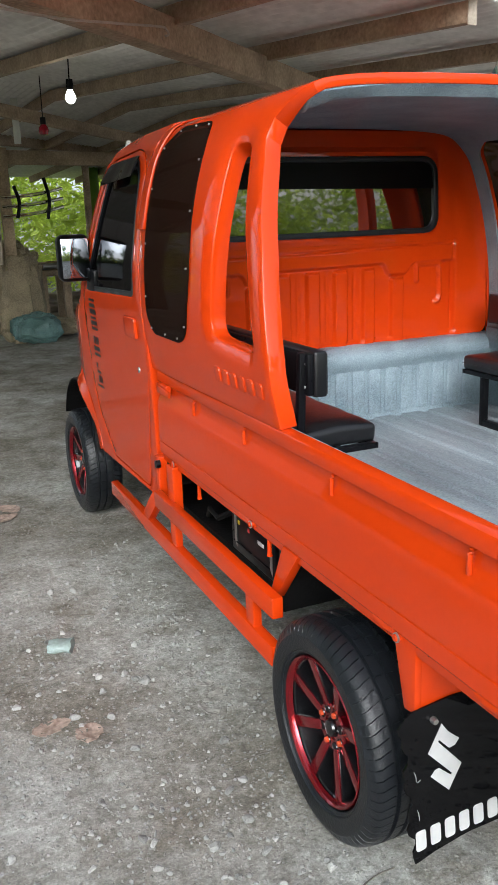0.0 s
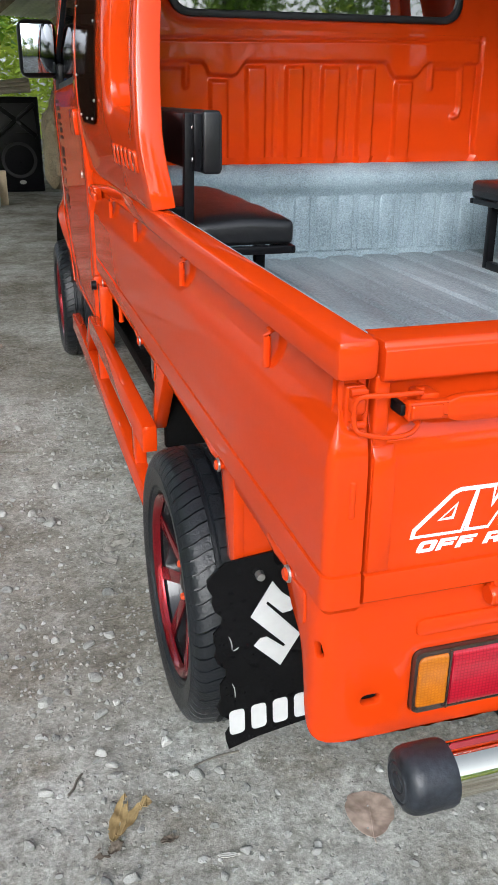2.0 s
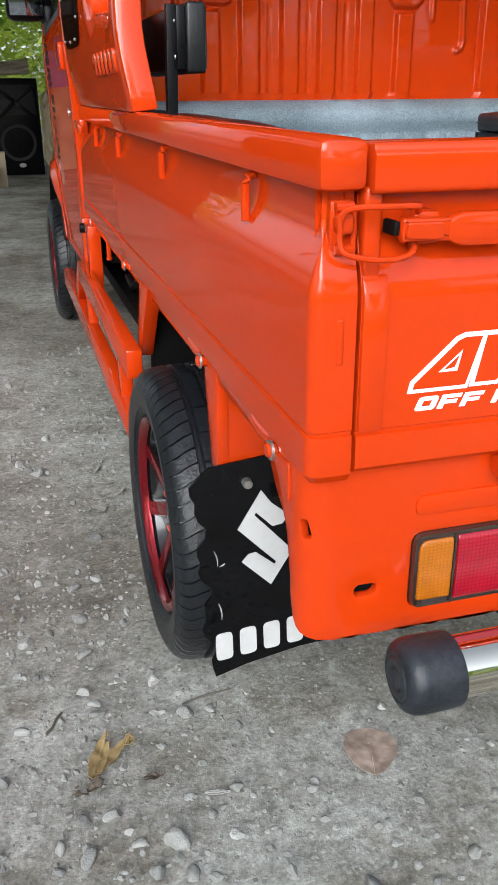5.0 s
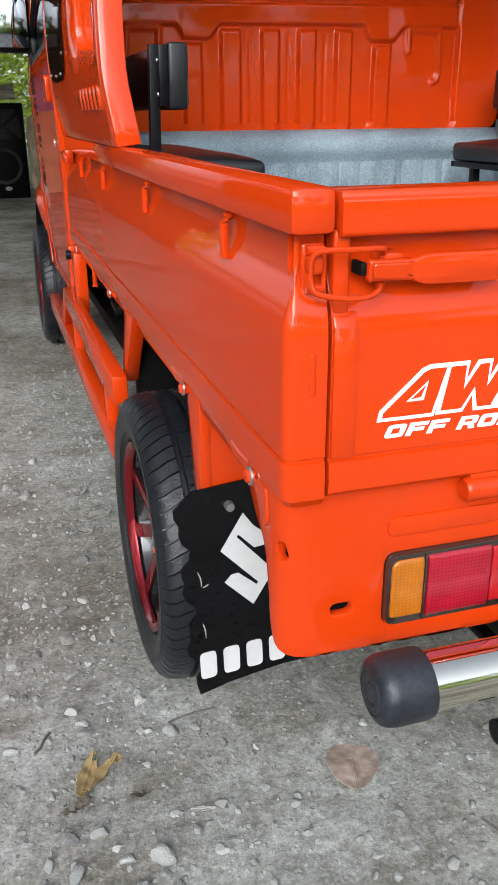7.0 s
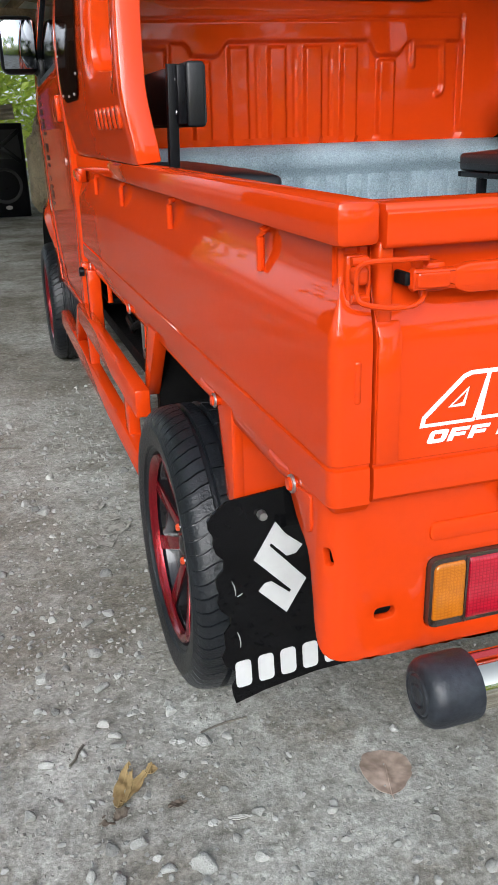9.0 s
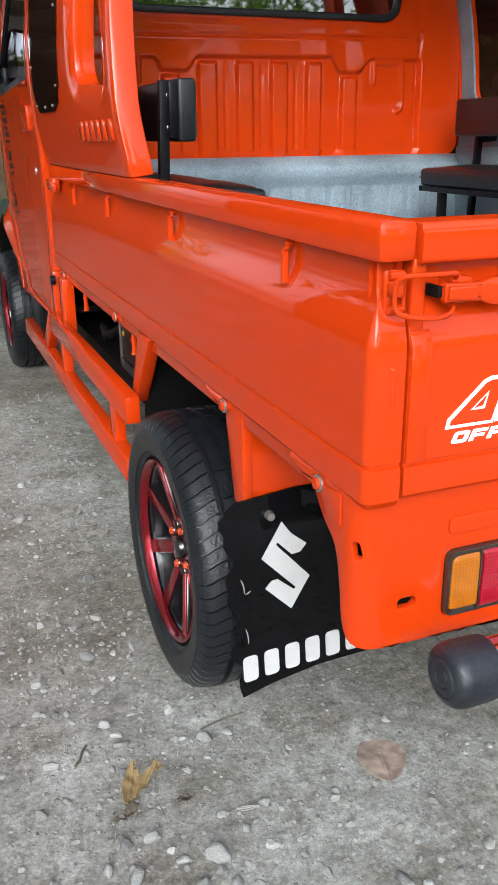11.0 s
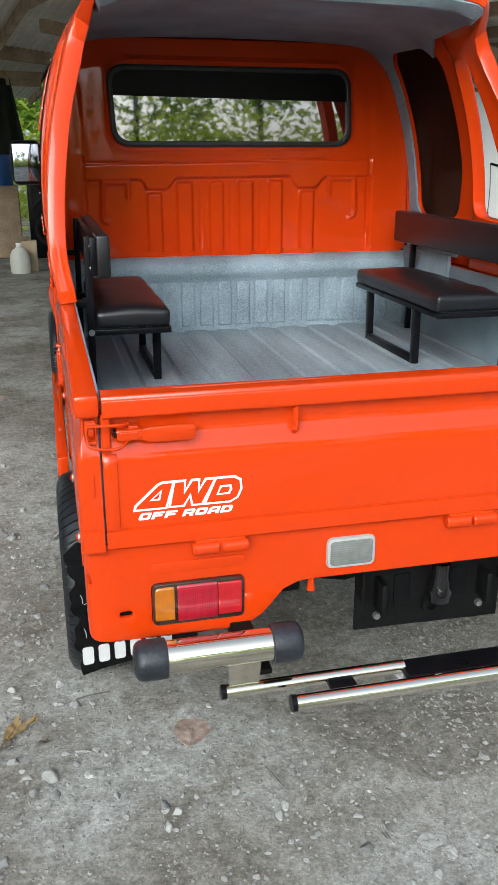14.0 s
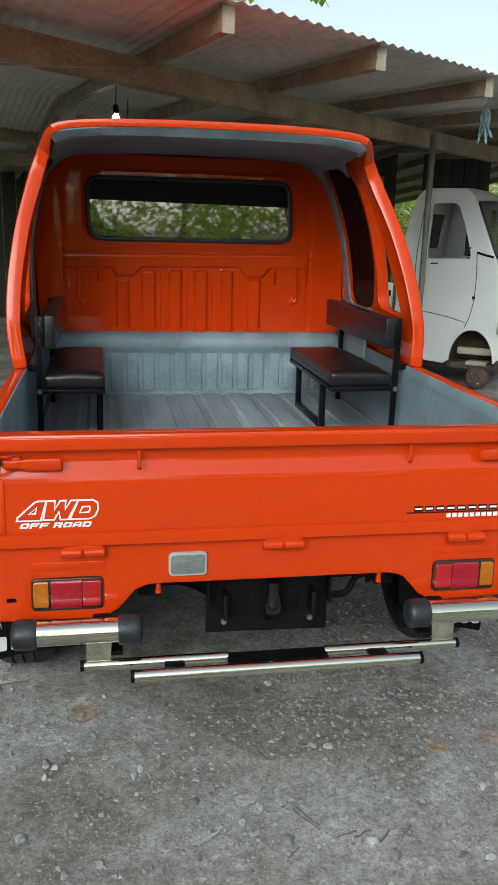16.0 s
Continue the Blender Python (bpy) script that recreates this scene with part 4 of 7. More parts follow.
plate = part("reversing_lamp", prism(rounded([(-0.2585, 0.5195), (-0.2585, 0.5795), (-0.1655, 0.5795), (-0.1655, 0.5195)], 0.013, 6), "y", 0.0085, 0.03, 0.0035), PALE, truck, "small clear reversing lamp")
part("lens", prism(rounded([(-0.2530, 0.5250), (-0.2530, 0.5740), (-0.1710, 0.5740), (-0.1710, 0.5250)], 0.009, 6), "y", 0.0065, 0.02, 0.0025), CLEAR_LENS, plate, "clear ribbed lens")
for x in (-0.282, 0.275):
    part("tow_pin", moved(lathe([(0.0, -0.025), (0.008, -0.024), (0.006, -0.01), (0.0055, 0.02)], 10, "z"), Matrix.Translation((x, 0.03, 0.495))), ORANGE, truck)


# ---- wheels ----
def tyre_mesh(R=0.274, W=0.168, rim=0.182, seg=144):
    prof = [(rim, 0.030), (rim + 0.006, 0.012), (rim + 0.012, 0.0075), (rim + 0.016, 0.0085), (rim + 0.019, 0.0045), (R - 0.048, 0.0), (R - 0.036, 0.0), (R - 0.033, 0.002), (R - 0.022, 0.005), (R - 0.012, 0.011), (R - 0.0055, 0.020), (R - 0.002, 0.033), (R - 0.0005, 0.045),
            (R, 0.047), (R - 0.010, 0.049), (R - 0.010, 0.056), (R, 0.058), (R, 0.078), (R - 0.010, 0.080), (R - 0.010, 0.087), (R, 0.089)]
    prof += [(r, W - a) for r, a in prof[-1::-1] if W - a > 0.0885]
    bm = bmesh.new()
    rings = []
    pitch = 66
    seg = pitch * 4
    for i in range(seg):
        q, ph = divmod(i, 4)
        t = 2 * math.pi * (q + (0.0, 0.86, 0.88, 0.98)[ph]) / pitch
        ring = []
        for r, a in prof:
            edge = min(a, W - a)
            cut = 0.0
            if ph > 1 and 0.0045 < edge < 0.0485 and r > R - 0.024:
                cut = 0.008 if edge > 0.015 else 0.004
            if ph > 1 and edge > 0.0585 and r > R - 0.002 and q % 2 == 0:
                cut = 0.006
            tt = t + 0.22 * (abs(a - W / 2)) / R + 0.012 * math.sin(edge * 110)
            ring.append(bm.verts.new((a, (r - cut) * math.cos(tt), (r - cut) * math.sin(tt))))
        rings.append(ring)
    for i in range(seg):
        A, B = rings[i], rings[(i + 1) % seg]
        for k in range(len(prof) - 1):
            bm.faces.new((A[k], B[k], B[k + 1], A[k + 1]))
    return bm


def wheel(name_label):
    """A wheel whose outer face looks along -x, its centre at the origin."""
    rimb = lathe([(0.1765, 0.0245), (0.1695, 0.030), (0.166, 0.048), (0.157, 0.10), (0.15, 0.14)], 96)
    w = part("wheel", rimb, BLACK_RIM, truck, name_label)
    part("brake_disc", lathe([(0.152, 0.136), (0.0, 0.138)], 40), CHASSIS, w)
    part("tyre", tyre_mesh(), RUBBER, w, "black ribbed tyre", 28)
    part("rim_lip", lathe([(0.1705, 0.0235), (0.1735, 0.0165), (0.178, 0.0115), (0.181, 0.0095), (0.1832, 0.012), (0.1825, 0.024), (0.177, 0.0255), (0.1705, 0.0235)], 120), RED_RIM, w, "red rim lip")
    for k in range(8):
        a = 2 * math.pi * k / 8
        arm = prism([(-0.0145, 0.05), (0.0145, 0.05), (0.0165, 0.171), (-0.0165, 0.171)], "x", 0.0245, 0.075, 0.004)
        face = prism([(-0.0125, 0.052), (0.0125, 0.052), (0.0148, 0.1715), (-0.0148, 0.1715)], "x", 0.0222, 0.0252, 0.001)
        for bmx in (arm, face):
            for v in bmx.verts:
                v.co.x += 0.018 * (1 - min(max((v.co.z - 0.05) / 0.12, 0), 1))
        part("spoke", moved(arm, Matrix.Rotation(a, 4, "X")), BLACK_RIM, w)
        part("spoke_face", moved(face, Matrix.Rotation(a, 4, "X")), RED_RIM, w, "red machined spoke face")
    part("hub", lathe([(0.0, 0.045), (0.030, 0.045), (0.031, 0.0415), (0.058, 0.0408), (0.062, 0.044), (0.062, 0.09), (0.0, 0.09)], 48), RED_RIM, w, "red hub")
    part("hub_cap", lathe([(0.0, 0.030), (0.012, 0.031), (0.020, 0.034), (0.0235, 0.040), (0.0245, 0.050)], 32), BLACK_RIM, w, "gloss black hub cap")
    for k in range(8):
        a = math.pi / 4 * k
        at = Matrix.Translation((0, 0.047 * math.cos(a), 0.047 * math.sin(a)))
        part("lug_seat", moved(lathe([(0.0102, 0.0404), (0.0112, 0.0388), (0.0122, 0.0412)], 20), at), BLACK_RIM, w)
        if k % 2:
            part("lug_hole", moved(lathe([(0.0, 0.0403), (0.0104, 0.0401)], 20), at), BLACK, w)
        else:
            part("wheel_nut", moved(lathe([(0.0, 0.033), (0.0055, 0.0335), (0.0078, 0.036), (0.0085, 0.046)], 6), at), NUT, w, "orange wheel nut")
    for ob in [w] + list(w.children):
        for v in ob.data.vertices:
            v.co.y *= 0.913
            v.co.z *= 0.913
    return w


base_wheel = wheel("black alloy wheel with red spokes")
base_wheel.matrix_basis = pose(-0.735, 0.650, 0.249, 22)
for x, y, turn in ((-0.730, 3.06, 0), (0.735, 0.650, 180), (0.730, 3.06, 180)):
    copy_thing(base_wheel, pose(x, y, 0.249, 0, 0, turn) @ pose(0, 0, 0, 20 + 50 * y))

# ---- mud flaps, fenders ----
def flap_wave(z):
    return 0.007 * math.sin(70 * z) + 0.005 * math.sin(151 * z + 1)


for side in (-1, 1):
    left = [(-0.722 + 0.012 * (0.463 - z) / 0.29 + flap_wave(z), z) for z in np.linspace(0.455, 0.18, 24)]
    outline = [(-0.45, 0.47), (-0.60, 0.474), (-0.70, 0.466)] + left + [(-0.706, 0.166), (-0.66, 0.176), (-0.58, 0.186), (-0.45, 0.19)]
    place = lambda x, z, d: Vector((x, 0.341 + d - 0.12 * (0.45 - z) + 0.006 * math.sin(9 * x), z))
    flip = (lambda b: mirrored(b)) if side > 0 else (lambda b: b)
    flap = part("mud_flap", flip(sheet(outline, [], place, 0.004, 0.03)), FLAP, truck, "black rubber mud flap with white marks")
    ex = lambda cx, cz: (-0.631 + (cx - 455) / 2150, 0.4265 - (cz - 455) / 2240)
    zig = [ex(*q) for q in ((455, 455), (485, 500), (538, 545), (515, 570), (485, 573), (437, 522), (432, 530), (545, 660), (475, 762), (388, 672), (410, 650), (432, 648), (488, 697), (494, 690), (380, 567))]
    on = lambda x, z, d: place(x, z, d - 0.0015)
    part("white_emblem", flip(sheet(zig, [], on, 0.001, 0.1)), FLAP_WHITE, flap, "white zigzag emblem")
    for x0, z0, dx, dz in ((-0.700, 0.352, 0.004, -0.022), (-0.694, 0.328, 0.008, 0.004), (-0.697, 0.275, 0.003, -0.024)):
        scuff = [place(x0 + dx * t + 0.002 * math.sin(3 * t), z0 + dz * t, -0.0006) for t in (0.0, 0.35, 0.7, 1.0)]
        part("scuff", flip(tube(scuff, [0.0004, 0.0010, 0.0009, 0.0004], 6)), PALE, flap, "pale scuff mark")
    for k in range(6):
        x, z = -0.704 + 0.0345 * k, 0.190 + 0.0015 * k
        part("white_bar", flip(sheet(rounded([(x, z), (x + 0.024, z + 0.001), (x + 0.024, z + 0.041), (x, z + 0.040)], 0.007, 3), [], on, 0.001, 0.1)), FLAP_WHITE, flap, "white block lettering")
    part("flap_bolt", flip(moved(lathe([(0.0, -0.008), (0.006, -0.007), (0.007, 0.0), (0.007, 0.004)], 8, "y"), Matrix.Translation((-0.651, 0.338, 0.441)))), STEEL, flap)
    # fender wedges before and behind the tyre
    rear = joined(prism([(0.352, 0.60), (0.352, 0.456), (0.364, 0.456), (0.364, 0.60)], "x", -0.684, -0.48, 0.003),
                  prism([(0.35, 0.60), (0.35, 0.455), (0.385, 0.450), (0.425, 0.60)], "x", -0.687, -0.670, 0.004))
    front = prism([(0.80, 0.60), (0.925, 0.445), (0.955, 0.452), (0.88, 0.60)], "x", -0.695, -0.668, 0.004)
    part("fender", flip(rear), ORANGE, truck)
    part("fender", flip(front), ORANGE, truck)
    inner = prism([(0.366, 0.598), (0.95, 0.598), (0.95, 0.40), (0.93, 0.40), (0.90, 0.585), (0.385, 0.585), (0.375, 0.46), (0.366, 0.46)], "x", -0.67, -0.40)
    part("wheel_housing", flip(inner), CHASSIS, truck)

# ---- side steps ----
for side in (-1, 1):
    flip = (lambda b: mirrored(b)) if side > 0 else (lambda b: b)
    step = part("side_step", flip(bar((-0.715, 0.88, 0.315), (-0.715, 2.38, 0.315), 0.03, 0.055, 0.004)), ORANGE, truck, "orange welded side step")
    for a, b, h in (((-0.713, 0.873, 0.445), (-0.713, 1.80, 0.445), 0.055), ((-0.713, 1.795, 0.45), (-0.713, 1.93, 0.335), 0.05)):
        part("step_bar", flip(bar(a, b, 0.03, h, 0.004)), ORANGE, step)
    for y in (1.02, 1.62):
        part("step_post", flip(bar((-0.713, y, 0.33), (-0.713, y, 0.43), 0.024, 0.05, 0.003, (0, 1, 0))), ORANGE, step)
    for y0, y1 in ((1.655, 1.715), (1.80, 1.84)):
        part("step_post", flip(rbox(-0.705, -0.672, y0, y1, 0.42, 0.585, 0.004)), ORANGE, step)
    part("side_marker", flip(moved(lathe([(0.0, -0.014), (0.013, -0.014), (0.014, 0.0)], 14), Matrix.Translation((-0.70, 1.80, 0.562)))), BLACK, truck)

# ---- underbody ----
part("underbody", rbox(-0.66, 0.66, 0.20, 3.1, 0.555, 0.578, 0.003), CHASSIS, truck, "black underbody")
for x in (-0.33, 0.29):
    part("frame_rail", rbox(x, x + 0.05, 0.10, 3.1, 0.43, 0.53, 0.006), CHASSIS, truck)
hitch_panels = [rounded([(x0, z0), (x0, z1), (x1, z1), (x1, z0)], 0.006, 3) for x0, x1, z0, z1 in ((-0.070, -0.034, 0.350, 0.425), (0.058, 0.094, 0.352, 0.425), (-0.135, -0.09, 0.44, 0.50))]
hitch = part("hitch_plate", sheet([(-0.153, 0.305), (-0.153, 0.545), (0.172, 0.545), (0.172, 0.298)], [], lambda x, z, d: Vector((x, 0.13 + d, z)), 0.008, 0.05, 0.002), CHASSIS, truck, "black steel hitch plate with pressed panels and gussets")
for shape in hitch_panels:
    part("plate_panel", prism(shape, "y", 0.1265, 0.131, 0.0015), BLACK, hitch)
part("ledge", rbox(-0.150, 0.170, 0.10, 0.131, 0.468, 0.474, 0.002), CHASSIS, hitch)
for x in (-0.150, 0.168):
    part("gusset", rbox(x - 0.004, x + 0.004, 0.092, 0.131, 0.39, 0.54, 0.002), CHASSIS, hitch)
part("eye_bolt", moved(lathe([(0.012, -0.006), (0.019, -0.006), (0.021, 0.0), (0.019, 0.006), (0.012, 0.006), (0.012, -0.006)], 20, "y"), Matrix.Translation((0.01, 0.118, 0.352))), CHASSIS, hitch)
for x in (-0.106, 0.125):
    part("gusset", rbox(x - 0.007, x + 0.007, 0.085, 0.135, 0.355, 0.425, 0.005), CHASSIS, hitch)
    part("bolt", moved(lathe([(0.0, -0.010), (0.007, -0.009), (0.008, 0.0)], 8, "y"), Matrix.Translation((x, 0.13, 0.335))), STEEL, hitch)
part("tow_knob", moved(lathe([(0.0, -0.03), (0.022, -0.025), (0.026, 0.0), (0.018, 0.03), (0.018, 0.06)], 16, "z"), Matrix.Translation((0.018, 0.10, 0.395))), BLACK_RIM, truck)
part("front_axle", moved(lathe([(0.0, -0.6), (0.03, -0.6), (0.03, 0.6), (0.0, 0.6)], 14), Matrix.Translation((0.0, 3.06, 0.272))), CHASSIS, truck)
part("brake_pipe", tube(spline([(0.17, 0.16, 0.38), (0.23, 0.16, 0.385), (0.26, 0.16, 0.43), (0.30, 0.16, 0.435), (0.305, 0.2, 0.40)], 5), 0.009, 8), CHASSIS, truck)
part("floor_pan", rbox(-0.62, 0.62, 1.0, 2.4, 0.36, 0.40, 0.01), CHASSIS, truck)
battery = part("battery", rbox(-0.62, -0.44, 1.08, 1.38, 0.40, 0.545, 0.008), BLACK, truck, "black battery behind the side step")
YELLOW_TAG = material("yellow_sticker", (0.55, 0.42, 0.03), 0.5, vary=0.1)
RED_TAG = material("red_sticker", (0.35, 0.02, 0.02), 0.5, vary=0.1)
for y0, y1, z, mat in ((1.150, 1.19, 0.478, FLAP_WHITE), (1.245, 1.258, 0.49, RED_TAG), (1.315, 1.328, 0.492, YELLOW_TAG)):
    part("battery_label", rbox(-0.6212, -0.60, y0, y1, z, z + 0.012, 0.001), mat, battery)
for y0, y1 in ((1.10, 1.215), (1.235, 1.36)):
    part("cell_cover", rbox(-0.60, -0.46, y0, y1, 0.543, 0.553, 0.004), BLACK, battery)
    part("battery_rib", rbox(-0.6235, -0.615, y0, y1, 0.43, 0.435, 0.002), BLACK, battery)
part("battery_lid", rbox(-0.622, -0.438, 1.075, 1.385, 0.520, 0.530, 0.003), BLACK, battery)
for y in (1.10, 1.34):
    part("battery_clamp", tube([(-0.615, y, 0.41), (-0.622, y, 0.44), (-0.622, y, 0.545), (-0.60, y, 0.556)], 0.004, 6), STEEL, battery)
part("battery_terminal", rbox(-0.60, -0.57, 1.12, 1.15, 0.545, 0.56, 0.003), STEEL, battery)
part("coolant_hose", tube([(-0.6, 1.62, 0.42), (-0.62, 1.55, 0.47), (-0.62, 1.48, 0.46), (-0.58, 1.42, 0.50)], 0.010, 8), CHASSIS, truck)

# ---- rear axle and tank, added to block light under the bed ----
axle = part("rear_axle", joined(moved(lathe([(0.0, -0.58), (0.034, -0.58), (0.036, -0.18), (0.050, -0.13), (0.095, -0.06), (0.105, 0.0), (0.095, 0.06), (0.050, 0.13), (0.036, 0.18), (0.034, 0.58), (0.0, 0.58)], 24), Matrix.Translation((0, 0.65, 0.249)))), CHASSIS, truck, "black rear axle with its differential")
for x in (-0.46, 0.41):
    for k in range(3):
        e = 0.40 - 0.09 * k
        pts = [(x + 0.025, 0.65 + e * u, 0.330 - 0.007 * k + (0.12 if k == 0 else 0.10) * (e * u / 0.40) ** 2) for u in np.linspace(-1, 1, 9)]
        part("leaf_spring", joined(*[bar(p, q, 0.05, 0.007, 0.001) for p, q in zip(pts, pts[1:])]), CHASSIS, axle)
part("drive_shaft", tube([(0.0, 0.74, 0.27), (0.0, 2.2, 0.42)], 0.028, 12), CHASSIS, truck)
part("fuel_tank", rbox(0.08, 0.56, 1.05, 1.70, 0.27, 0.54, 0.03, 3), CHASSIS, truck, "black fuel tank under the bed")

# ---- tube bumper ----
for side in (-1, 1):
    flip = (lambda b: mirrored(b)) if side > 0 else (lambda b: b)
    at = Matrix.Translation((0, -0.050, 0.418))
    bumper = part("bumper_pipe", flip(moved(lathe([(0.0, -0.57), (0.029, -0.57), (0.029, -0.375), (0.0, -0.375)], 32), at)), CHROME, truck, "polished steel bumper pipe")
    part("rubber_cap", flip(moved(lathe([(0.0, -0.622), (0.009, -0.6225), (0.011, -0.6205), (0.013, -0.6225), (0.019, -0.6225), (0.021, -0.6205), (0.023, -0.6218), (0.027, -0.6205), (0.0315, -0.6175), (0.0345, -0.6125), (0.0358, -0.605), (0.0355, -0.572), (0.0345, -0.567), (0.030, -0.565)], 32), at)), CAP, bumper, "black rubber end cap")
    part("rubber_cap", flip(moved(lathe([(0.030, -0.381), (0.0345, -0.379), (0.0355, -0.374), (0.0358, -0.342), (0.0345, -0.3335), (0.0315, -0.3285), (0.027, -0.3255), (0.0, -0.323)], 32), at)), CAP, bumper, "black rubber end cap")
    part("bracket", flip(prism(rounded([(-0.455, 0.39), (-0.455, 0.333), (-0.40, 0.333), (-0.395, 0.40)], 0.004, 2), "y", -0.046, -0.041)), CHROME, bumper)
    part("bracket", flip(rbox(-0.44, -0.40, -0.05, 0.12, 0.40, 0.43, 0.004)), CHASSIS, bumper)
step_bumper = part("step_pipe", moved(lathe([(0.0, -0.354), (0.0145, -0.354), (0.0145, 0.354), (0.0, 0.354)], 24), Matrix.Translation((0, -0.098, 0.322))), CHROME, truck, "polished steel step pipes under the bumper")
part("step_pipe", moved(lathe([(0.0, -0.469), (0.0125, -0.469), (0.0125, -0.12), (0.0, -0.12)], 24), Matrix.Translation((0, -0.044, 0.327))), CHROME, step_bumper)
part("step_pipe", moved(lathe([(0.0, 0.469), (0.0125, 0.469), (0.0125, 0.12), (0.0, 0.12)], 24), Matrix.Translation((0, -0.044, 0.327))), CHROME, step_bumper)
part("step_pad", rbox(-0.125, 0.125, -0.087, -0.030, 0.317, 0.3325, 0.004, 3), BLACK, step_bumper, "black step pad")
for x in (-0.25, 0.25):
    part("step_bracket", rbox(x - 0.025, x + 0.025, -0.088, -0.05, 0.318, 0.332, 0.004), BLACK, step_bumper)
for x, y, z, r in ((-0.354, -0.098, 0.322, 0.0155), (0.354, -0.098, 0.322, 0.0155), (-0.469, -0.044, 0.327, 0.0135), (0.469, -0.044, 0.327, 0.0135)):
    s = 1 if x > 0 else -1
    part("end_plug", moved(lathe([(0.0, s * 0.0015), (r, s * 0.001), (r, -s * 0.008), (0.0, -s * 0.008)], 20), Matrix.Translation((x, y, z))), BLACK, step_bumper, "black end plug")
for x in (-0.41, 0.37):
    part("step_arm", rbox(x, x + 0.04, -0.03, 0.14, 0.34, 0.352, 0.004), CHASSIS, step_bumper)

# ---- cab ----
def half_width(z):
    return float(np.interp(z, [0.0, 0.45, 0.9, 1.05, 1.2, 1.4, 1.52, 1.60, 1.64], [0.675, 0.692, 0.704, 0.704, 0.694, 0.655, 0.625, 0.585, 0.53]))


def cab_side(side):
    def place(y, z, d):
        nose = max(y - 2.75, 0.0)
        x = half_width(z) - 0.40 * nose * nose - d
        return Vector((side * x + lean(z), y, z))
    return place


arch = [(3.02 + 0.35 * math.cos(a), 0.29 + 0.36 * math.sin(a)) for a in np.linspace(math.radians(24), math.radians(163), 16)]
cab_outline = [(1.835, 0.42), (1.835, 1.64), (2.15, 1.625), (2.32, 1.59), (2.40, 1.55), (2.76, 1.03), (3.02, 0.95), (3.28, 0.78), (3.37, 0.42)] + arch + [(2.62, 0.40)]
door_yz = rounded([(1.955, 0.435), (2.42, 0.435), (2.60, 0.58), (2.66, 0.68), (2.70, 0.95), (2.68, 1.07), (2.34, 1.555), (1.99, 1.575), (1.875, 1.52), (1.87, 1.15), (1.84, 0.9)], [0.03, 0.02, 0.03, 0.05, 0.05, 0.05, 0.05, 0.07, 0.06, 0.1, 0.1], 5)
glass_yz = rounded([(1.945, 1.105), (2.61, 1.085), (2.315, 1.525), (1.985, 1.545), (1.935, 1.50)], [0.03, 0.02, 0.04, 0.05, 0.05], 5)
gapped = [((y - 2.3) * 1.008 + 2.3, (z - 1.0) * 1.008 + 1.0) for y, z in door_yz]
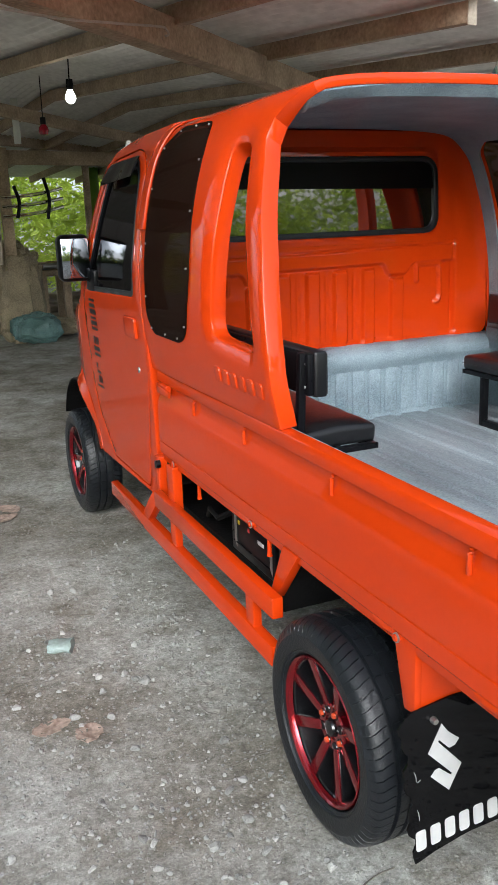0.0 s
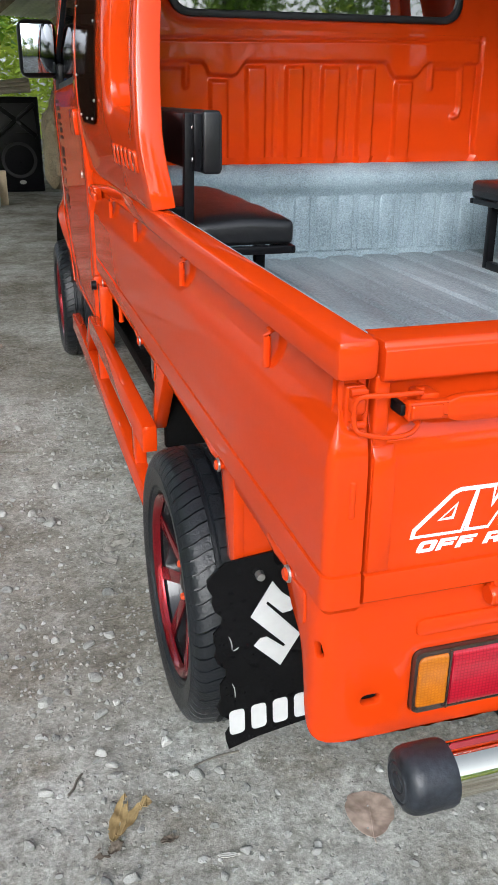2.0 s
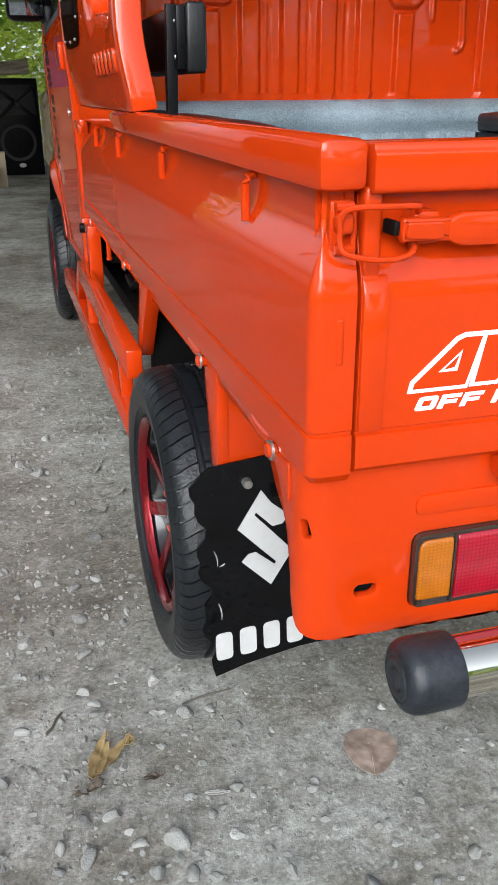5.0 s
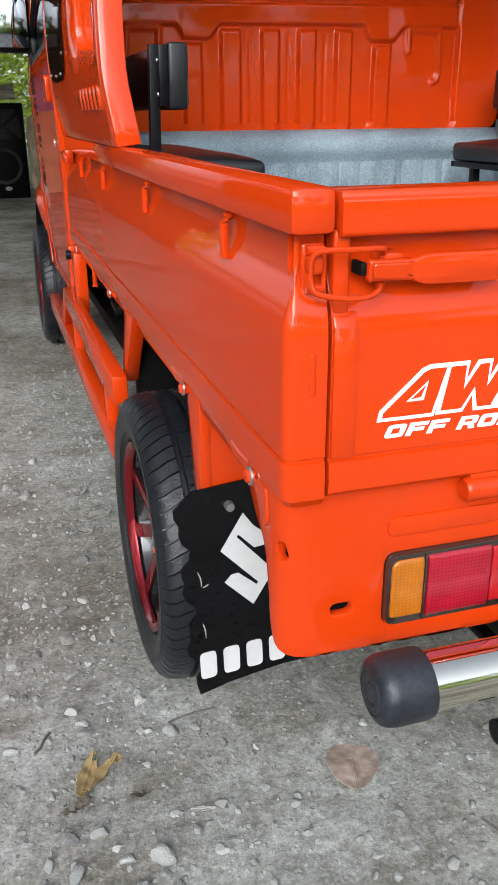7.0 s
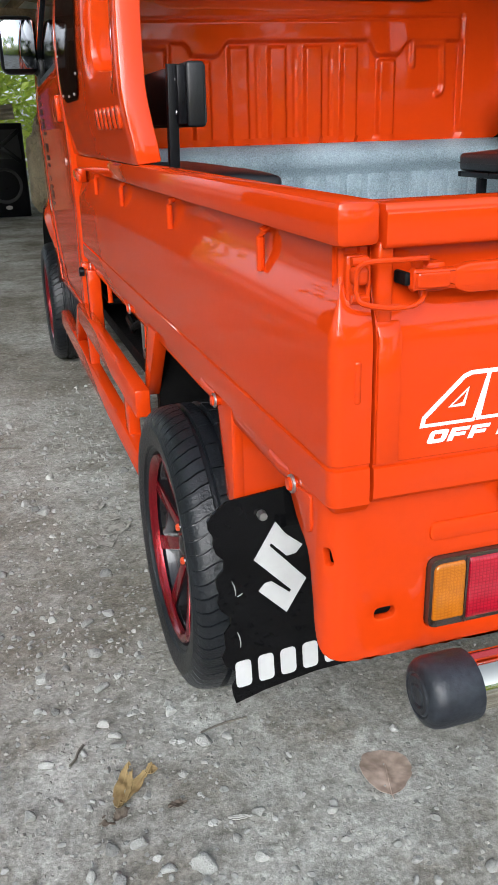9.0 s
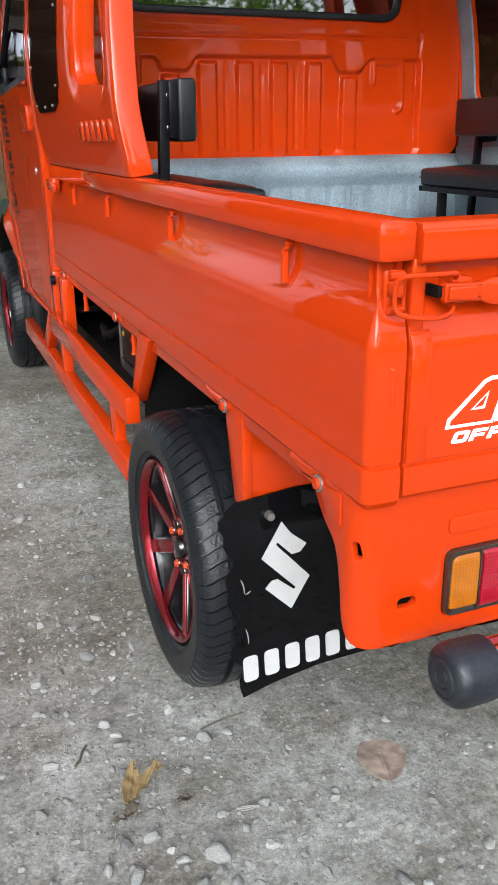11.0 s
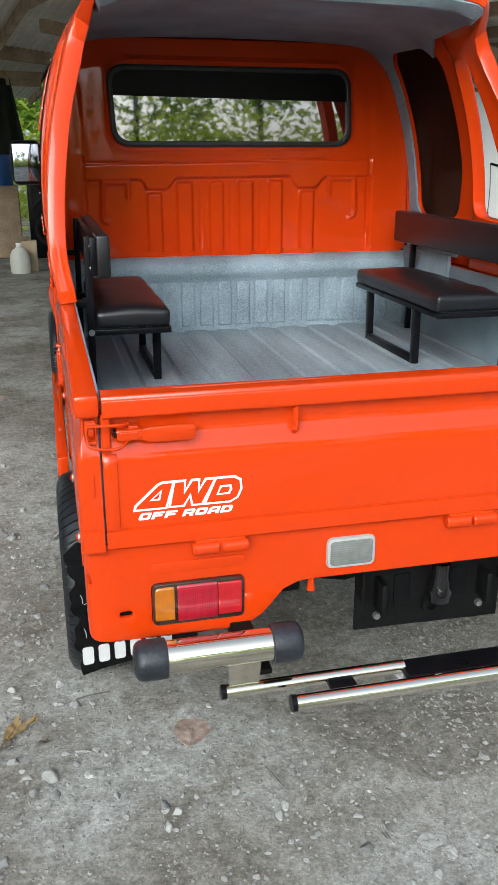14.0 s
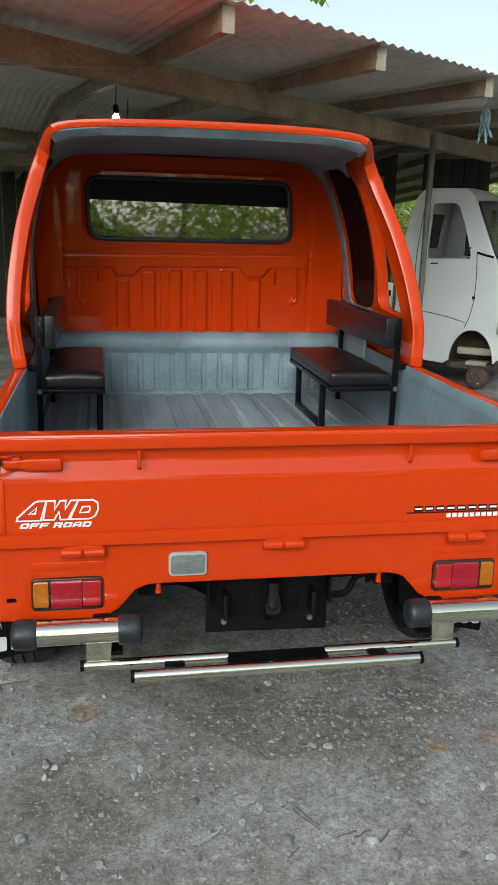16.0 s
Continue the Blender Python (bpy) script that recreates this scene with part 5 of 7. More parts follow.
for side in (-1, 1):
    place = cab_side(side)
    shell_side = part("cab_side", sheet(cab_outline, [gapped], place, 0.03, 0.06, 0.004), ORANGE, truck, "orange cab flank round the wheel arch")
    ring = [(3.02 + 0.35 * k * math.cos(a), 0.29 + 0.36 * k * math.sin(a)) for k, way in ((1.0, 1), (1.16, -1)) for a in np.linspace(math.radians(24), math.radians(163), 16)[::way]]

    def flare(y, z, d):
        r = math.hypot((y - 3.02) / 0.35, (z - 0.29) / 0.36)
        return place(y, z, d - 0.002 - 0.030 * max(0.0, 1 - (r - 0.99) / 0.17) ** 1.4 * min(max((z - 0.50) / 0.12, 0.0), 1.0))
    part("arch_flare", sheet(ring, [], flare, 0.01, 0.02, 0.002), ORANGE, shell_side)
    part("arch_liner", prism([(q[0], q[1] - 0.004) for q in ring[:16]] + [(q[0], q[1] + 0.004) for q in ring[15::-1]], "x", *((-0.70, -0.42) if side < 0 else (0.42, 0.70))), CHASSIS, shell_side)
    recess = part("door_jamb", sheet(gapped, [], lambda y, z, d: place(y, z, 0.02 + d), 0.004, 0.1), CHASSIS, shell_side)
    door = part("cab_door", sheet(door_yz, [glass_yz], place, 0.018, 0.04, 0.004), ORANGE, truck, "closed orange cab door with black decals")
    part("door_window", sheet(glass_yz, [], lambda y, z, d: place(y, z, 0.010 + d), 0.004, 0.08), DOOR_GLASS, door, "dark tinted door window")
    frame_in = [((y - 2.22) * 0.94 + 2.22, (z - 1.31) * 0.92 + 1.31) for y, z in glass_yz]
    part("window_frame", sheet(glass_yz, [frame_in], lambda y, z, d: place(y, z, 0.002 + d), 0.012, 0.06), RUBBER, door, "black window rubber")
    visor = rounded([(1.96, 1.49), (2.36, 1.475), (2.31, 1.545), (1.98, 1.555)], 0.015, 3)
    part("rain_visor", sheet(visor, [], lambda y, z, d: place(y, z, d - 0.022 + 0.3 * max(z - 1.50, 0) ), 0.004, 0.05), DOOR_GLASS, door, "dark rain visor")
    part("door_handle", sheet(rounded([(1.93, 0.965), (1.93, 1.035), (2.06, 1.035), (2.06, 0.965)], 0.012, 3), [], lambda y, z, d: place(y, z, d - 0.010), 0.014, 0.04, 0.004), ORANGE, door)
    part("door_lock", moved(lathe([(0.0, side * 0.004), (0.010, side * 0.003), (0.011, 0.0)], 12), Matrix.Translation(place(1.955, 0.857, 0.0))), STEEL, door)
    for z, h, w, y in ((1.045, 0.010, 0.085, 2.500), (1.022, 0.014, 0.090, 2.498), (0.995, 0.018, 0.092, 2.497), (0.974, 0.008, 0.088, 2.500), (0.950, 0.016, 0.090, 2.498), (0.930, 0.010, 0.094, 2.496),
                       (0.872, 0.030, 0.020, 2.505), (0.872, 0.030, 0.020, 2.535), (0.872, 0.030, 0.020, 2.565), (0.846, 0.016, 0.096, 2.495), (0.824, 0.010, 0.088, 2.500), (0.775, 0.018, 0.020, 2.56), (0.752, 0.010, 0.060, 2.52), (0.715, 0.028, 0.024, 2.51), (0.715, 0.028, 0.024, 2.545), (0.695, 0.008, 0.090, 2.498)):
        part("decal", sheet([(y, z), (y, z + h), (y + w, z + h), (y + w, z)], [], lambda y, z, d: place(y, z, d - 0.0015), 0.001, 0.1), BLACK, door, "black unreadable decal")
    # wing mirror
    flip = (lambda b: mirrored(b)) if side > 0 else (lambda b: b)
    head = rbox(-0.828, -0.702, 2.52, 2.60, 1.125, 1.305, 0.028, 4)
    mirror = part("wing_mirror", flip(head), BLACK, truck, "black wing mirror")
    part("mirror_glass", flip(rbox(-0.818, -0.712, 2.516, 2.524, 1.14, 1.29, 0.002)), MIRROR, mirror)
    part("mirror_arm", flip(joined(bar((-0.72, 2.56, 1.15), (-0.680, 2.56, 1.12), 0.03, 0.04, 0.006), rbox(-0.71, -0.68, 2.48, 2.64, 1.08, 1.17, 0.01))), BLACK, mirror)

front_line = Line([(1.835, 1.64), (2.15, 1.625), (2.32, 1.59), (2.40, 1.55), (2.76, 1.03), (3.02, 0.95), (3.28, 0.78), (3.37, 0.42)])


def front_place(u, s, d):
    p, nrm = front_line.at(s)
    w = half_width(p[1]) - 0.40 * max(p[0] - 2.75, 0) ** 2 - 0.004
    rise = 0.045 * (1 - u * u) if p[0] < 2.35 else 0.05 * (1 - u * u)
    return Vector((u * w + lean(p[1]), p[0] + nrm[0] * (rise - d), p[1] + nrm[1] * (rise - d)))


s0, s1 = front_line.s[3] + 0.03, front_line.s[4] - 0.04
screen = rounded([(-0.92, s0), (0.92, s0), (0.92, s1), (-0.92, s1)], 0.06, 4)
roof = part("cab_roof", sheet([(-1, 0.0), (1, 0.0), (1, front_line.length), (-1, front_line.length)], [screen], front_place, 0.02, 0.09), ORANGE, truck, "orange cab roof and nose")
part("windscreen", sheet(screen, [], lambda u, s, d: front_place(u, s, d + 0.004), 0.005, 0.1), GLASS, roof, "dark windscreen")
for x in (-0.585, 0.52):
    part("roof_marker", moved(lathe([(0.0, 0.014), (0.010, 0.011), (0.014, -0.01)], 14, "z"), Matrix.Translation((x, 2.30, 1.615))), JUG, roof, "small pale roof light")
# dark cabin
part("cabin_floor", rbox(-0.62, 0.62, 1.9, 3.2, 0.44, 0.46, 0.002), CHASSIS, truck)
part("cabin_seat", rbox(-0.58, 0.58, 1.95, 2.35, 0.46, 0.85, 0.04, 3), VINYL, truck)
part("dashboard", rbox(-0.6, 0.6, 2.75, 3.0, 0.7, 1.0, 0.04, 3), VINYL, truck)

# ---- benches in the bed ----
def bench(side):
    s = side
    label = "black vinyl bench seat on a square steel frame"
    b = empty("bench_seat", label, "bench", (s * 0.60, 0.96, 0.61), "benches in the bed")
    inv = Matrix.Translation((-s * 0.60, -0.96, -0.61))
    def add(name, bm, mat, label=""):
        return part(name, moved(bm, inv), mat, b, label)
    def box(x0, x1, *rest, **k):
        return rbox(min(s * x0, s * x1), max(s * x0, s * x1), *rest, **k)
    inner = 0.400 if s < 0 else 0.378
    cushion = box(inner, 0.600, 0.935, 1.60, 0.803, 0.848, r=0.011, seg=3)
    bmesh.ops.subdivide_edges(cushion, edges=[e for e in cushion.edges if e.calc_length() > 0.08], cuts=11, use_grid_fill=True)
    for v in cushion.verts:
        t = min(max((v.co.x * s - inner) / (0.6 - inner), 0), 1)
        u = min(max((v.co.y - 0.935) / 0.665, 0), 1)
        if v.co.z > 0.826:
            swell = math.sin(math.pi * t) ** 0.6 * (1 - (2 * u - 1) ** 6) ** 0.7
            pull = 0.002 * math.sin(38 * v.co.y + 9 * v.co.x) * (1 - swell)
            v.co.z += 0.016 * swell + pull + 0.003 * noise.noise(Vector((v.co.x * 14, v.co.y * 9, 2.0)))
        elif 0.806 < v.co.z:
            v.co.y += 0.002 * math.sin(160 * v.co.x) * (1 if u > 0.5 else -1)
    add("cushion", cushion, VINYL)
    add("backrest", box(0.556, 0.590, 0.90, 1.69, 0.940, 1.048, r=0.006, seg=3), VINYL)
    edge = [(s * 0.557, 0.903, 0.945), (s * 0.557, 0.903, 1.043), (s * 0.557, 1.687, 1.043), (s * 0.557, 1.687, 0.945), (s * 0.557, 0.903, 0.945)]
    add("piping", tube([tuple(Vector(p).lerp(Vector(q), t)) for p, q in zip(edge, edge[1:]) for t in (0.02, 0.5, 0.98)], 0.0018, 6), VINYL)
    for y, z in ((0.94, 1.02), (0.94, 0.965)):
        add("screw", moved(lathe([(0.0, s * 0.002), (0.0035, s * 0.0015), (0.004, 0.0)], 8), Matrix.Translation((s * 0.606, y - 0.02, z))), STEEL)
    seam_y = [0.95 + 0.65 * k / 12 for k in range(13)]
    add("cushion_seam", tube([(s * (inner + 0.0005), y, 0.8245 + 0.0015 * math.sin(9 * y)) for y in seam_y], 0.0016, 6), VINYL)
    add("backrest_board", box(0.590, 0.606, 0.905, 1.685, 0.945, 1.043, r=0.003), BLACK)
    for y in (0.955, 1.66):
        add("post", bar((s * 0.615, y, 0.612), (s * 0.610, y - 0.03, 1.045), 0.019, 0.019, 0.002, (0, 1, 0)), BLACK)
    for y in (1.11, 1.50):
        add("leg", bar((s * (inner + 0.02), y, 0.615), (s * (inner + 0.018), y, 0.80), 0.022, 0.022, 0.002, (0, 1, 0)), BLACK)
    add("runner", bar((s * (inner + 0.02), 1.10, 0.624), (s * (inner + 0.02), 1.51, 0.624), 0.022, 0.022, 0.002), BLACK)
    for y in (0.935, 1.59):
        add("seat_rail", bar((s * inner, y, 0.7945), (s * 0.615, y, 0.7945), 0.02, 0.015, 0.002), BLACK)
    add("seat_rail", bar((s * (inner + 0.01), 0.935, 0.7945), (s * (inner + 0.01), 1.60, 0.7945), 0.02, 0.015, 0.002), BLACK)
    add("stay", bar((s * 0.61, 0.945, 0.87), (s * 0.675, 0.945, 0.875), 0.02, 0.02, 0.002), BLACK)
    add("stay", bar((s * 0.61, 1.64, 0.93), (s * 0.675, 1.64, 0.935), 0.02, 0.02, 0.002), BLACK)
    add("bolt", moved(lathe([(0.0, -0.006), (0.008, -0.006), (0.009, 0.0)], 12, "y"), Matrix.Translation((s * 0.612, 0.929, 0.795))), STEEL, "round steel bolt head")


bench(-1)
bench(1)


# ---- ground ----
def spaced(lo, hi, fine_lo, fine_hi, fine, coarse):
    out, t = [], fine_lo
    while t < fine_hi:
        out.append(t)
        t += fine
    step = fine
    up, down = [fine_hi], [fine_lo]
    while up[-1] < hi:
        step = min(step * 1.25, coarse)
        up.append(up[-1] + step)
    step = fine
    while down[-1] > lo:
        step = min(step * 1.25, coarse)
        down.append(down[-1] - step)
    return sorted(set(down + out + up))


def ground_height(x, y):
    v = Vector((x, y, 0))
    h = 0.012 * noise.noise(v * 1.3) + 0.004 * noise.noise(v * 6.0) + 0.003 * noise.noise(v * 18.0)
    return h - 0.004


gx, gy = spaced(-300, 300, -2.2, 2.6, 0.03, 60), spaced(-300, 300, -1.2, 3.6, 0.03, 60)
gv = [(x, y, ground_height(x, y)) for y in gy for x in gx]
nx = len(gx)
gf = [(j * nx + i, j * nx + i + 1, (j + 1) * nx + i + 1, (j + 1) * nx + i) for j in range(len(gy) - 1) for i in range(nx - 1)]
gm = bpy.data.meshes.new("ground")
gm.from_pydata(gv, [], gf)
gm.polygons.foreach_set("use_smooth", [True] * len(gm.polygons))
gm.materials.append(SOIL)
tagged(new("ground", gm), "dusty grey packed soil with small stones", "ground", kind="structure")

# ---- shed: eave runs aslant over the cab ----
BEAM = Vector((0.087, 3.27, 0.0))
ALONG, OUT = Vector((0.727, 0.687, 0)).normalized(), Vector((0.687, -0.727, 0)).normalized()


def shed(a, o, z):
    return BEAM + ALONG * a + OUT * o + Vector((0, 0, z))


def timber(name, a, b, w, h, mat=WOOD, kind="structure", label="weathered timber beam of the shed"):
    ob = part(name, bar(a, b, w, h, 0.006), mat)
    return tagged(ob, label, "beam", kind=kind)


for o, z in ((0.0, 2.125), (-4.3, 2.24)):
    timber("beam", shed(-3.5, o, z), shed(8, o, z), 0.10, 0.14)
RUN = Vector((-0.182, 0.983, 0.0))


def eave_point(a, z):
    return shed(a, 1.27 + 0.15 * a, z)


def rise(d):
    """The roof climbs to a low ridge and falls again to the far side."""
    return 0.053 * min(d, 4.6) - 0.085 * max(d - 4.6, 0.0)


for k in range(-3, 9):
    a = -0.02 + 1.0 * k
    foot, mid = eave_point(a, 2.14), eave_point(a, 2.14 + rise(4.6)) + RUN * 4.6
    r = timber("rafter", tuple(foot), tuple(mid), 0.05, 0.088, label="rough timber rafter under the tin roof")
    part("rafter_tail", bar(tuple(mid), tuple(eave_point(a, 2.14 + rise(9.4)) + RUN * 9.4), 0.05, 0.088, 0.006), WOOD, r)
    part("end_grain", bar(tuple(foot - RUN * 0.004), tuple(foot + RUN * 0.002), 0.053, 0.102, 0.002), WOOD_END, r)
rows_a = np.arange(-3.4, 8.6, 0.0127)
STOPS = (-0.06, 2.0, 4.6, 7.0, 9.6)
rv, rf = [], []
for a in rows_a:
    for d in STOPS:
        rv.append(tuple(eave_point(a, 2.205 + rise(d) + 0.0062 * math.sin(2 * math.pi * a / 0.076)) + RUN * d))
for i in range(len(rows_a) - 1):
    for j in range(4):
        rf.append((i * 5 + j, (i + 1) * 5 + j, (i + 1) * 5 + j + 1, i * 5 + j + 1))
rm = bpy.data.meshes.new("roof")
rm.from_pydata(rv, [], rf)
rm.polygons.foreach_set("use_smooth", [True] * len(rm.polygons))
rm.materials.append(TIN)
rob = tagged(new("shed_roof", rm), "corrugated rusty tin roof of the open shed", "roof", kind="structure")
so = rob.modifiers.new("thickness", "SOLIDIFY")
so.thickness = 0.003
for a, o in ((-3.4, 0.0), (5.5, -4.3), (-3.4, -4.3)):
    p = shed(a, o, 0)
    tagged(part("post", tube([(p.x, p.y, -0.05), (p.x, p.y, 2.1)], 0.045, 14), WOOD), "round timber post of the shed", "post", kind="structure")

# bulb, cord
bulb = empty("light_bulb", "lit white bulb hanging under the roof", "lamp", (-0.289, 4.45, 2.052))
GLOW = bpy.data.materials.new("bulb_glow")
GLOW.use_nodes = True
GLOW.node_tree.nodes["Principled BSDF"].inputs["Emission Color"].default_value = (1, 0.95, 0.8, 1)
GLOW.node_tree.nodes["Principled BSDF"].inputs["Emission Strength"].default_value = 12
part("globe", lathe([(0.0, -0.033), (0.012, -0.030), (0.024, -0.020), (0.031, -0.004), (0.030, 0.010), (0.022, 0.026), (0.015, 0.036), (0.013, 0.045)], 24, "z"), GLOW, bulb)
part("socket", lathe([(0.0, 0.10), (0.02, 0.10), (0.022, 0.06), (0.018, 0.043), (0.0, 0.043)], 16, "z"), BLACK, bulb)
part("flex", tube([(0, 0, 0.1), (0.005, 0, 0.3)], 0.004, 6), BLACK, bulb)
strung = [shed(a, o, z) for a, o, z in ((-3.2, 0.07, 2.0), (-2.3, 0.07, 1.965), (-1.42, 0.07, 2.012), (-0.9, 0.07, 2.075), (-0.55, 0.075, 2.122), (-0.50, 0.08, 2.118), (-0.49, 0.085, 2.10), (-0.52, 0.085, 2.09))]
tagged(part("cord", tube(spline([tuple(q) for q in strung], 6), 0.005, 6), ROPE), "pale cord strung below the beam", "cord")


# ---- foliage ----
def leaves(name, count, box, size, seed, label, mat=LEAF, clump=0.35, per=60):
    rnd = random.Random(seed)
    vs, fs = [], []
    x0, x1, y0, y1, z0, z1 = box
    clumps = [Vector((rnd.uniform(x0, x1), rnd.uniform(y0, y1), rnd.uniform(z0, z1))) for _ in range(max(4, count // per))]
    for _ in range(count):
        c = rnd.choice(clumps) + Vector((rnd.gauss(0, clump), rnd.gauss(0, clump), rnd.gauss(0, clump * 0.8)))
        e = Euler((rnd.uniform(-0.9, 0.9), rnd.uniform(-0.9, 0.9), rnd.uniform(0, 6.3))).to_matrix()
        L = size * rnd.uniform(0.6, 1.4)
        W = L * rnd.uniform(0.3, 0.5)
        k = len(vs)
        for q in ((0, 0, 0), (W * 0.5, L * 0.35, 0.05 * L), (0, L, -0.12 * L), (-W * 0.5, L * 0.35, 0.05 * L)):
            vs.append(tuple(c + e @ Vector(q)))
        fs += [(k, k + 1, k + 2), (k, k + 2, k + 3)]
    me = bpy.data.meshes.new(name)
    me.from_pydata(vs, [], fs)
    me.materials.append(mat)
    return tagged(new(name, me), label, "foliage", kind="stuff")


def tree(x, y, height, spread, seed, leaf=0.22, count=1500):
    rnd = random.Random(seed)
    t = empty("tree", "leafy green tree with a slender trunk", "tree", (x, y, 0), "trees round the yard")
    top = Vector((rnd.uniform(-0.4, 0.4), rnd.uniform(-0.4, 0.4), height))
    pts = spline([(0, 0, -0.1), tuple(top * 0.4 + Vector((0.15, 0.1, 0))), tuple(top)], 6)
    part("trunk", tube(pts, [0.13 - 0.10 * i / (len(pts) - 1) for i in range(len(pts))], 10), BARK, t)
    ends = []
    for k in range(9):
        f = rnd.uniform(0.35, 0.95)
        base = top * f
        ang = rnd.uniform(0, 6.28)
        end = base + Vector((math.cos(ang), math.sin(ang), rnd.uniform(0.1, 0.8))) * spread * rnd.uniform(0.5, 1.0)
        part("limb", tube(spline([tuple(base), tuple((base + end) / 2 + Vector((0, 0, 0.12))), tuple(end)], 4), [0.035 - 0.003 * i for i in range(9)], 6), BARK, t)
        ends += [end, (base + end) / 2 + Vector((0, 0, 0.2))]
    vs, fs = [], []
    for _ in range(count):
        c = rnd.choice(ends) + Vector((rnd.gauss(0, 0.33), rnd.gauss(0, 0.33), rnd.gauss(0, 0.28))) * spread * 0.7
        e = Euler((rnd.uniform(-1, 1), rnd.uniform(-1, 1), rnd.uniform(0, 6.3))).to_matrix()
        L = leaf * rnd.uniform(0.6, 1.4)
        W = L * 0.42
        k = len(vs)
        for q in ((0, 0, 0), (W * 0.5, L * 0.35, 0.05 * L), (0, L, -0.12 * L), (-W * 0.5, L * 0.35, 0.05 * L)):
            vs.append(tuple(c + e @ Vector(q)))
        fs += [(k, k + 1, k + 2), (k, k + 2, k + 3)]
    me = bpy.data.meshes.new("crown")
    me.from_pydata(vs, [], fs)
    me.materials.append(LEAF)
    cr = new("crown", me)
    cr.parent = t


leaves("shrubbery", 42000, (-7, 14, 17.2, 20.5, 0.0, 3.4), 0.19, 3, "sunlit green shrubs beyond the shed", SUNLIT_LEAF)
leaves("banana_foliage", 2600, (-1.8, 5, 13.6, 16, 0.5, 2.6), 0.22, 9, "broad green leaves beyond the shed", SUNLIT_LEAF, clump=0.5, per=25)
# Out of view on the left; added only to be mirrored in the paint.
leaves("side_hedge", 6000, (-13, -8, -9, 9, 0.1, 2.0), 0.30, 8, "unseen green bushes added along the open side of the yard")
# Both rows take the sunlit leaf colour, to throw more light on the cab wall.
leaves("young_bushes", 5000, (-11, 11, -11.6, -10.2, 0.1, 1.5), 0.22, 25, "bushes before the hedge in the sunlit yellow-green", SUNLIT_LEAF)
leaves("hedge", 20000, (-13, 13, -14, -11.5, 0.0, 2.0), 0.21, 5, "dense yellow-green hedge across the yard", SUNLIT_LEAF)
# The tall trees at the left are unseen, added to darken the flank's reflections.
for x, y, h, s, seed in ((-6, -19, 5.2, 2.3, 11), (5.5, -20, 5.2, 2.3, 13), (-2.2, -21, 5.2, 2.3, 21), (1.8, -20, 5.2, 2.3, 26), (9.5, -19, 5.2, 2.3, 27), (-13, -14, 6.0, 2.4, 23), (13, -14, 6.0, 2.4, 24), (-9, -5, 6.0, 2.5, 14), (9, -5, 4.5, 1.9, 15), (-1.5, 15, 4.4, 1.8, 17), (-8, 4, 7.0, 2.8, 18), (-9.5, -0.5, 7.0, 2.8, 19), (-9, 9, 7.0, 2.8, 20), (12, -9, 5.0, 2.2, 22)):
    tree(x, y, h, s, seed, 0.26, 3200)


def banana_plant(x, y, height, turns):
    """A thick stem with long arching leaves, split along their edges."""
    plant = empty("banana_plant", "tall banana plant with broad bright green leaves", "plant", (x, y, 0))
    part("stem", tube([(0, 0, -0.05), (0.05, 0.0, height * 0.5), (0.0, 0.03, height)], [0.13, 0.11, 0.05], 12), LEAF, plant)
    for k, (ang, length, lift) in enumerate(turns):
        rnd = random.Random(60 + k)
        bm = bmesh.new()
        ahead, side = Vector((math.cos(ang), math.sin(ang), 0)), Vector((-math.sin(ang), math.cos(ang), 0))
        spine = [Vector((0, 0, height)) + ahead * length * t + Vector((0, 0, lift * math.sin(math.pi * 0.62 * t) - 0.35 * t ** 3)) for t in (i / 24 for i in range(25))]
        width = [0.30 * math.sin(math.pi * min(max((i / 24 - 0.08) / 0.92, 0.0), 1.0)) ** 0.6 for i in range(25)]
        for i in range(2, 24):
            for way in (-1, 1):
                a, b = spine[i], spine[i] + (spine[i + 1] - spine[i]) * rnd.uniform(0.94, 1.0)
                sag = Vector((0, 0, -rnd.uniform(0.05, 0.16)))
                v = [bm.verts.new(q) for q in (a, b, b + side * way * width[i] + sag, a + side * way * width[i] + sag)]
                bm.faces.new(v)
        bmesh.ops.solidify(bm, geom=bm.faces[:], thickness=0.003)
        blade = part("leaf_blade", bm, SUNLIT_LEAF, plant)
        part("midrib", tube([tuple(q) for q in spine], [0.022 - 0.0007 * i for i in range(25)], 6), SUNLIT_LEAF, blade)


banana_plant(1.7, 12.4, 4.72, ((3.0, 2.4, 1.0), (2.2, 2.2, 0.9), (0.6, 2.2, 0.9), (4.3, 2.0, 0.7), (5.3, 2.0, 0.9)))


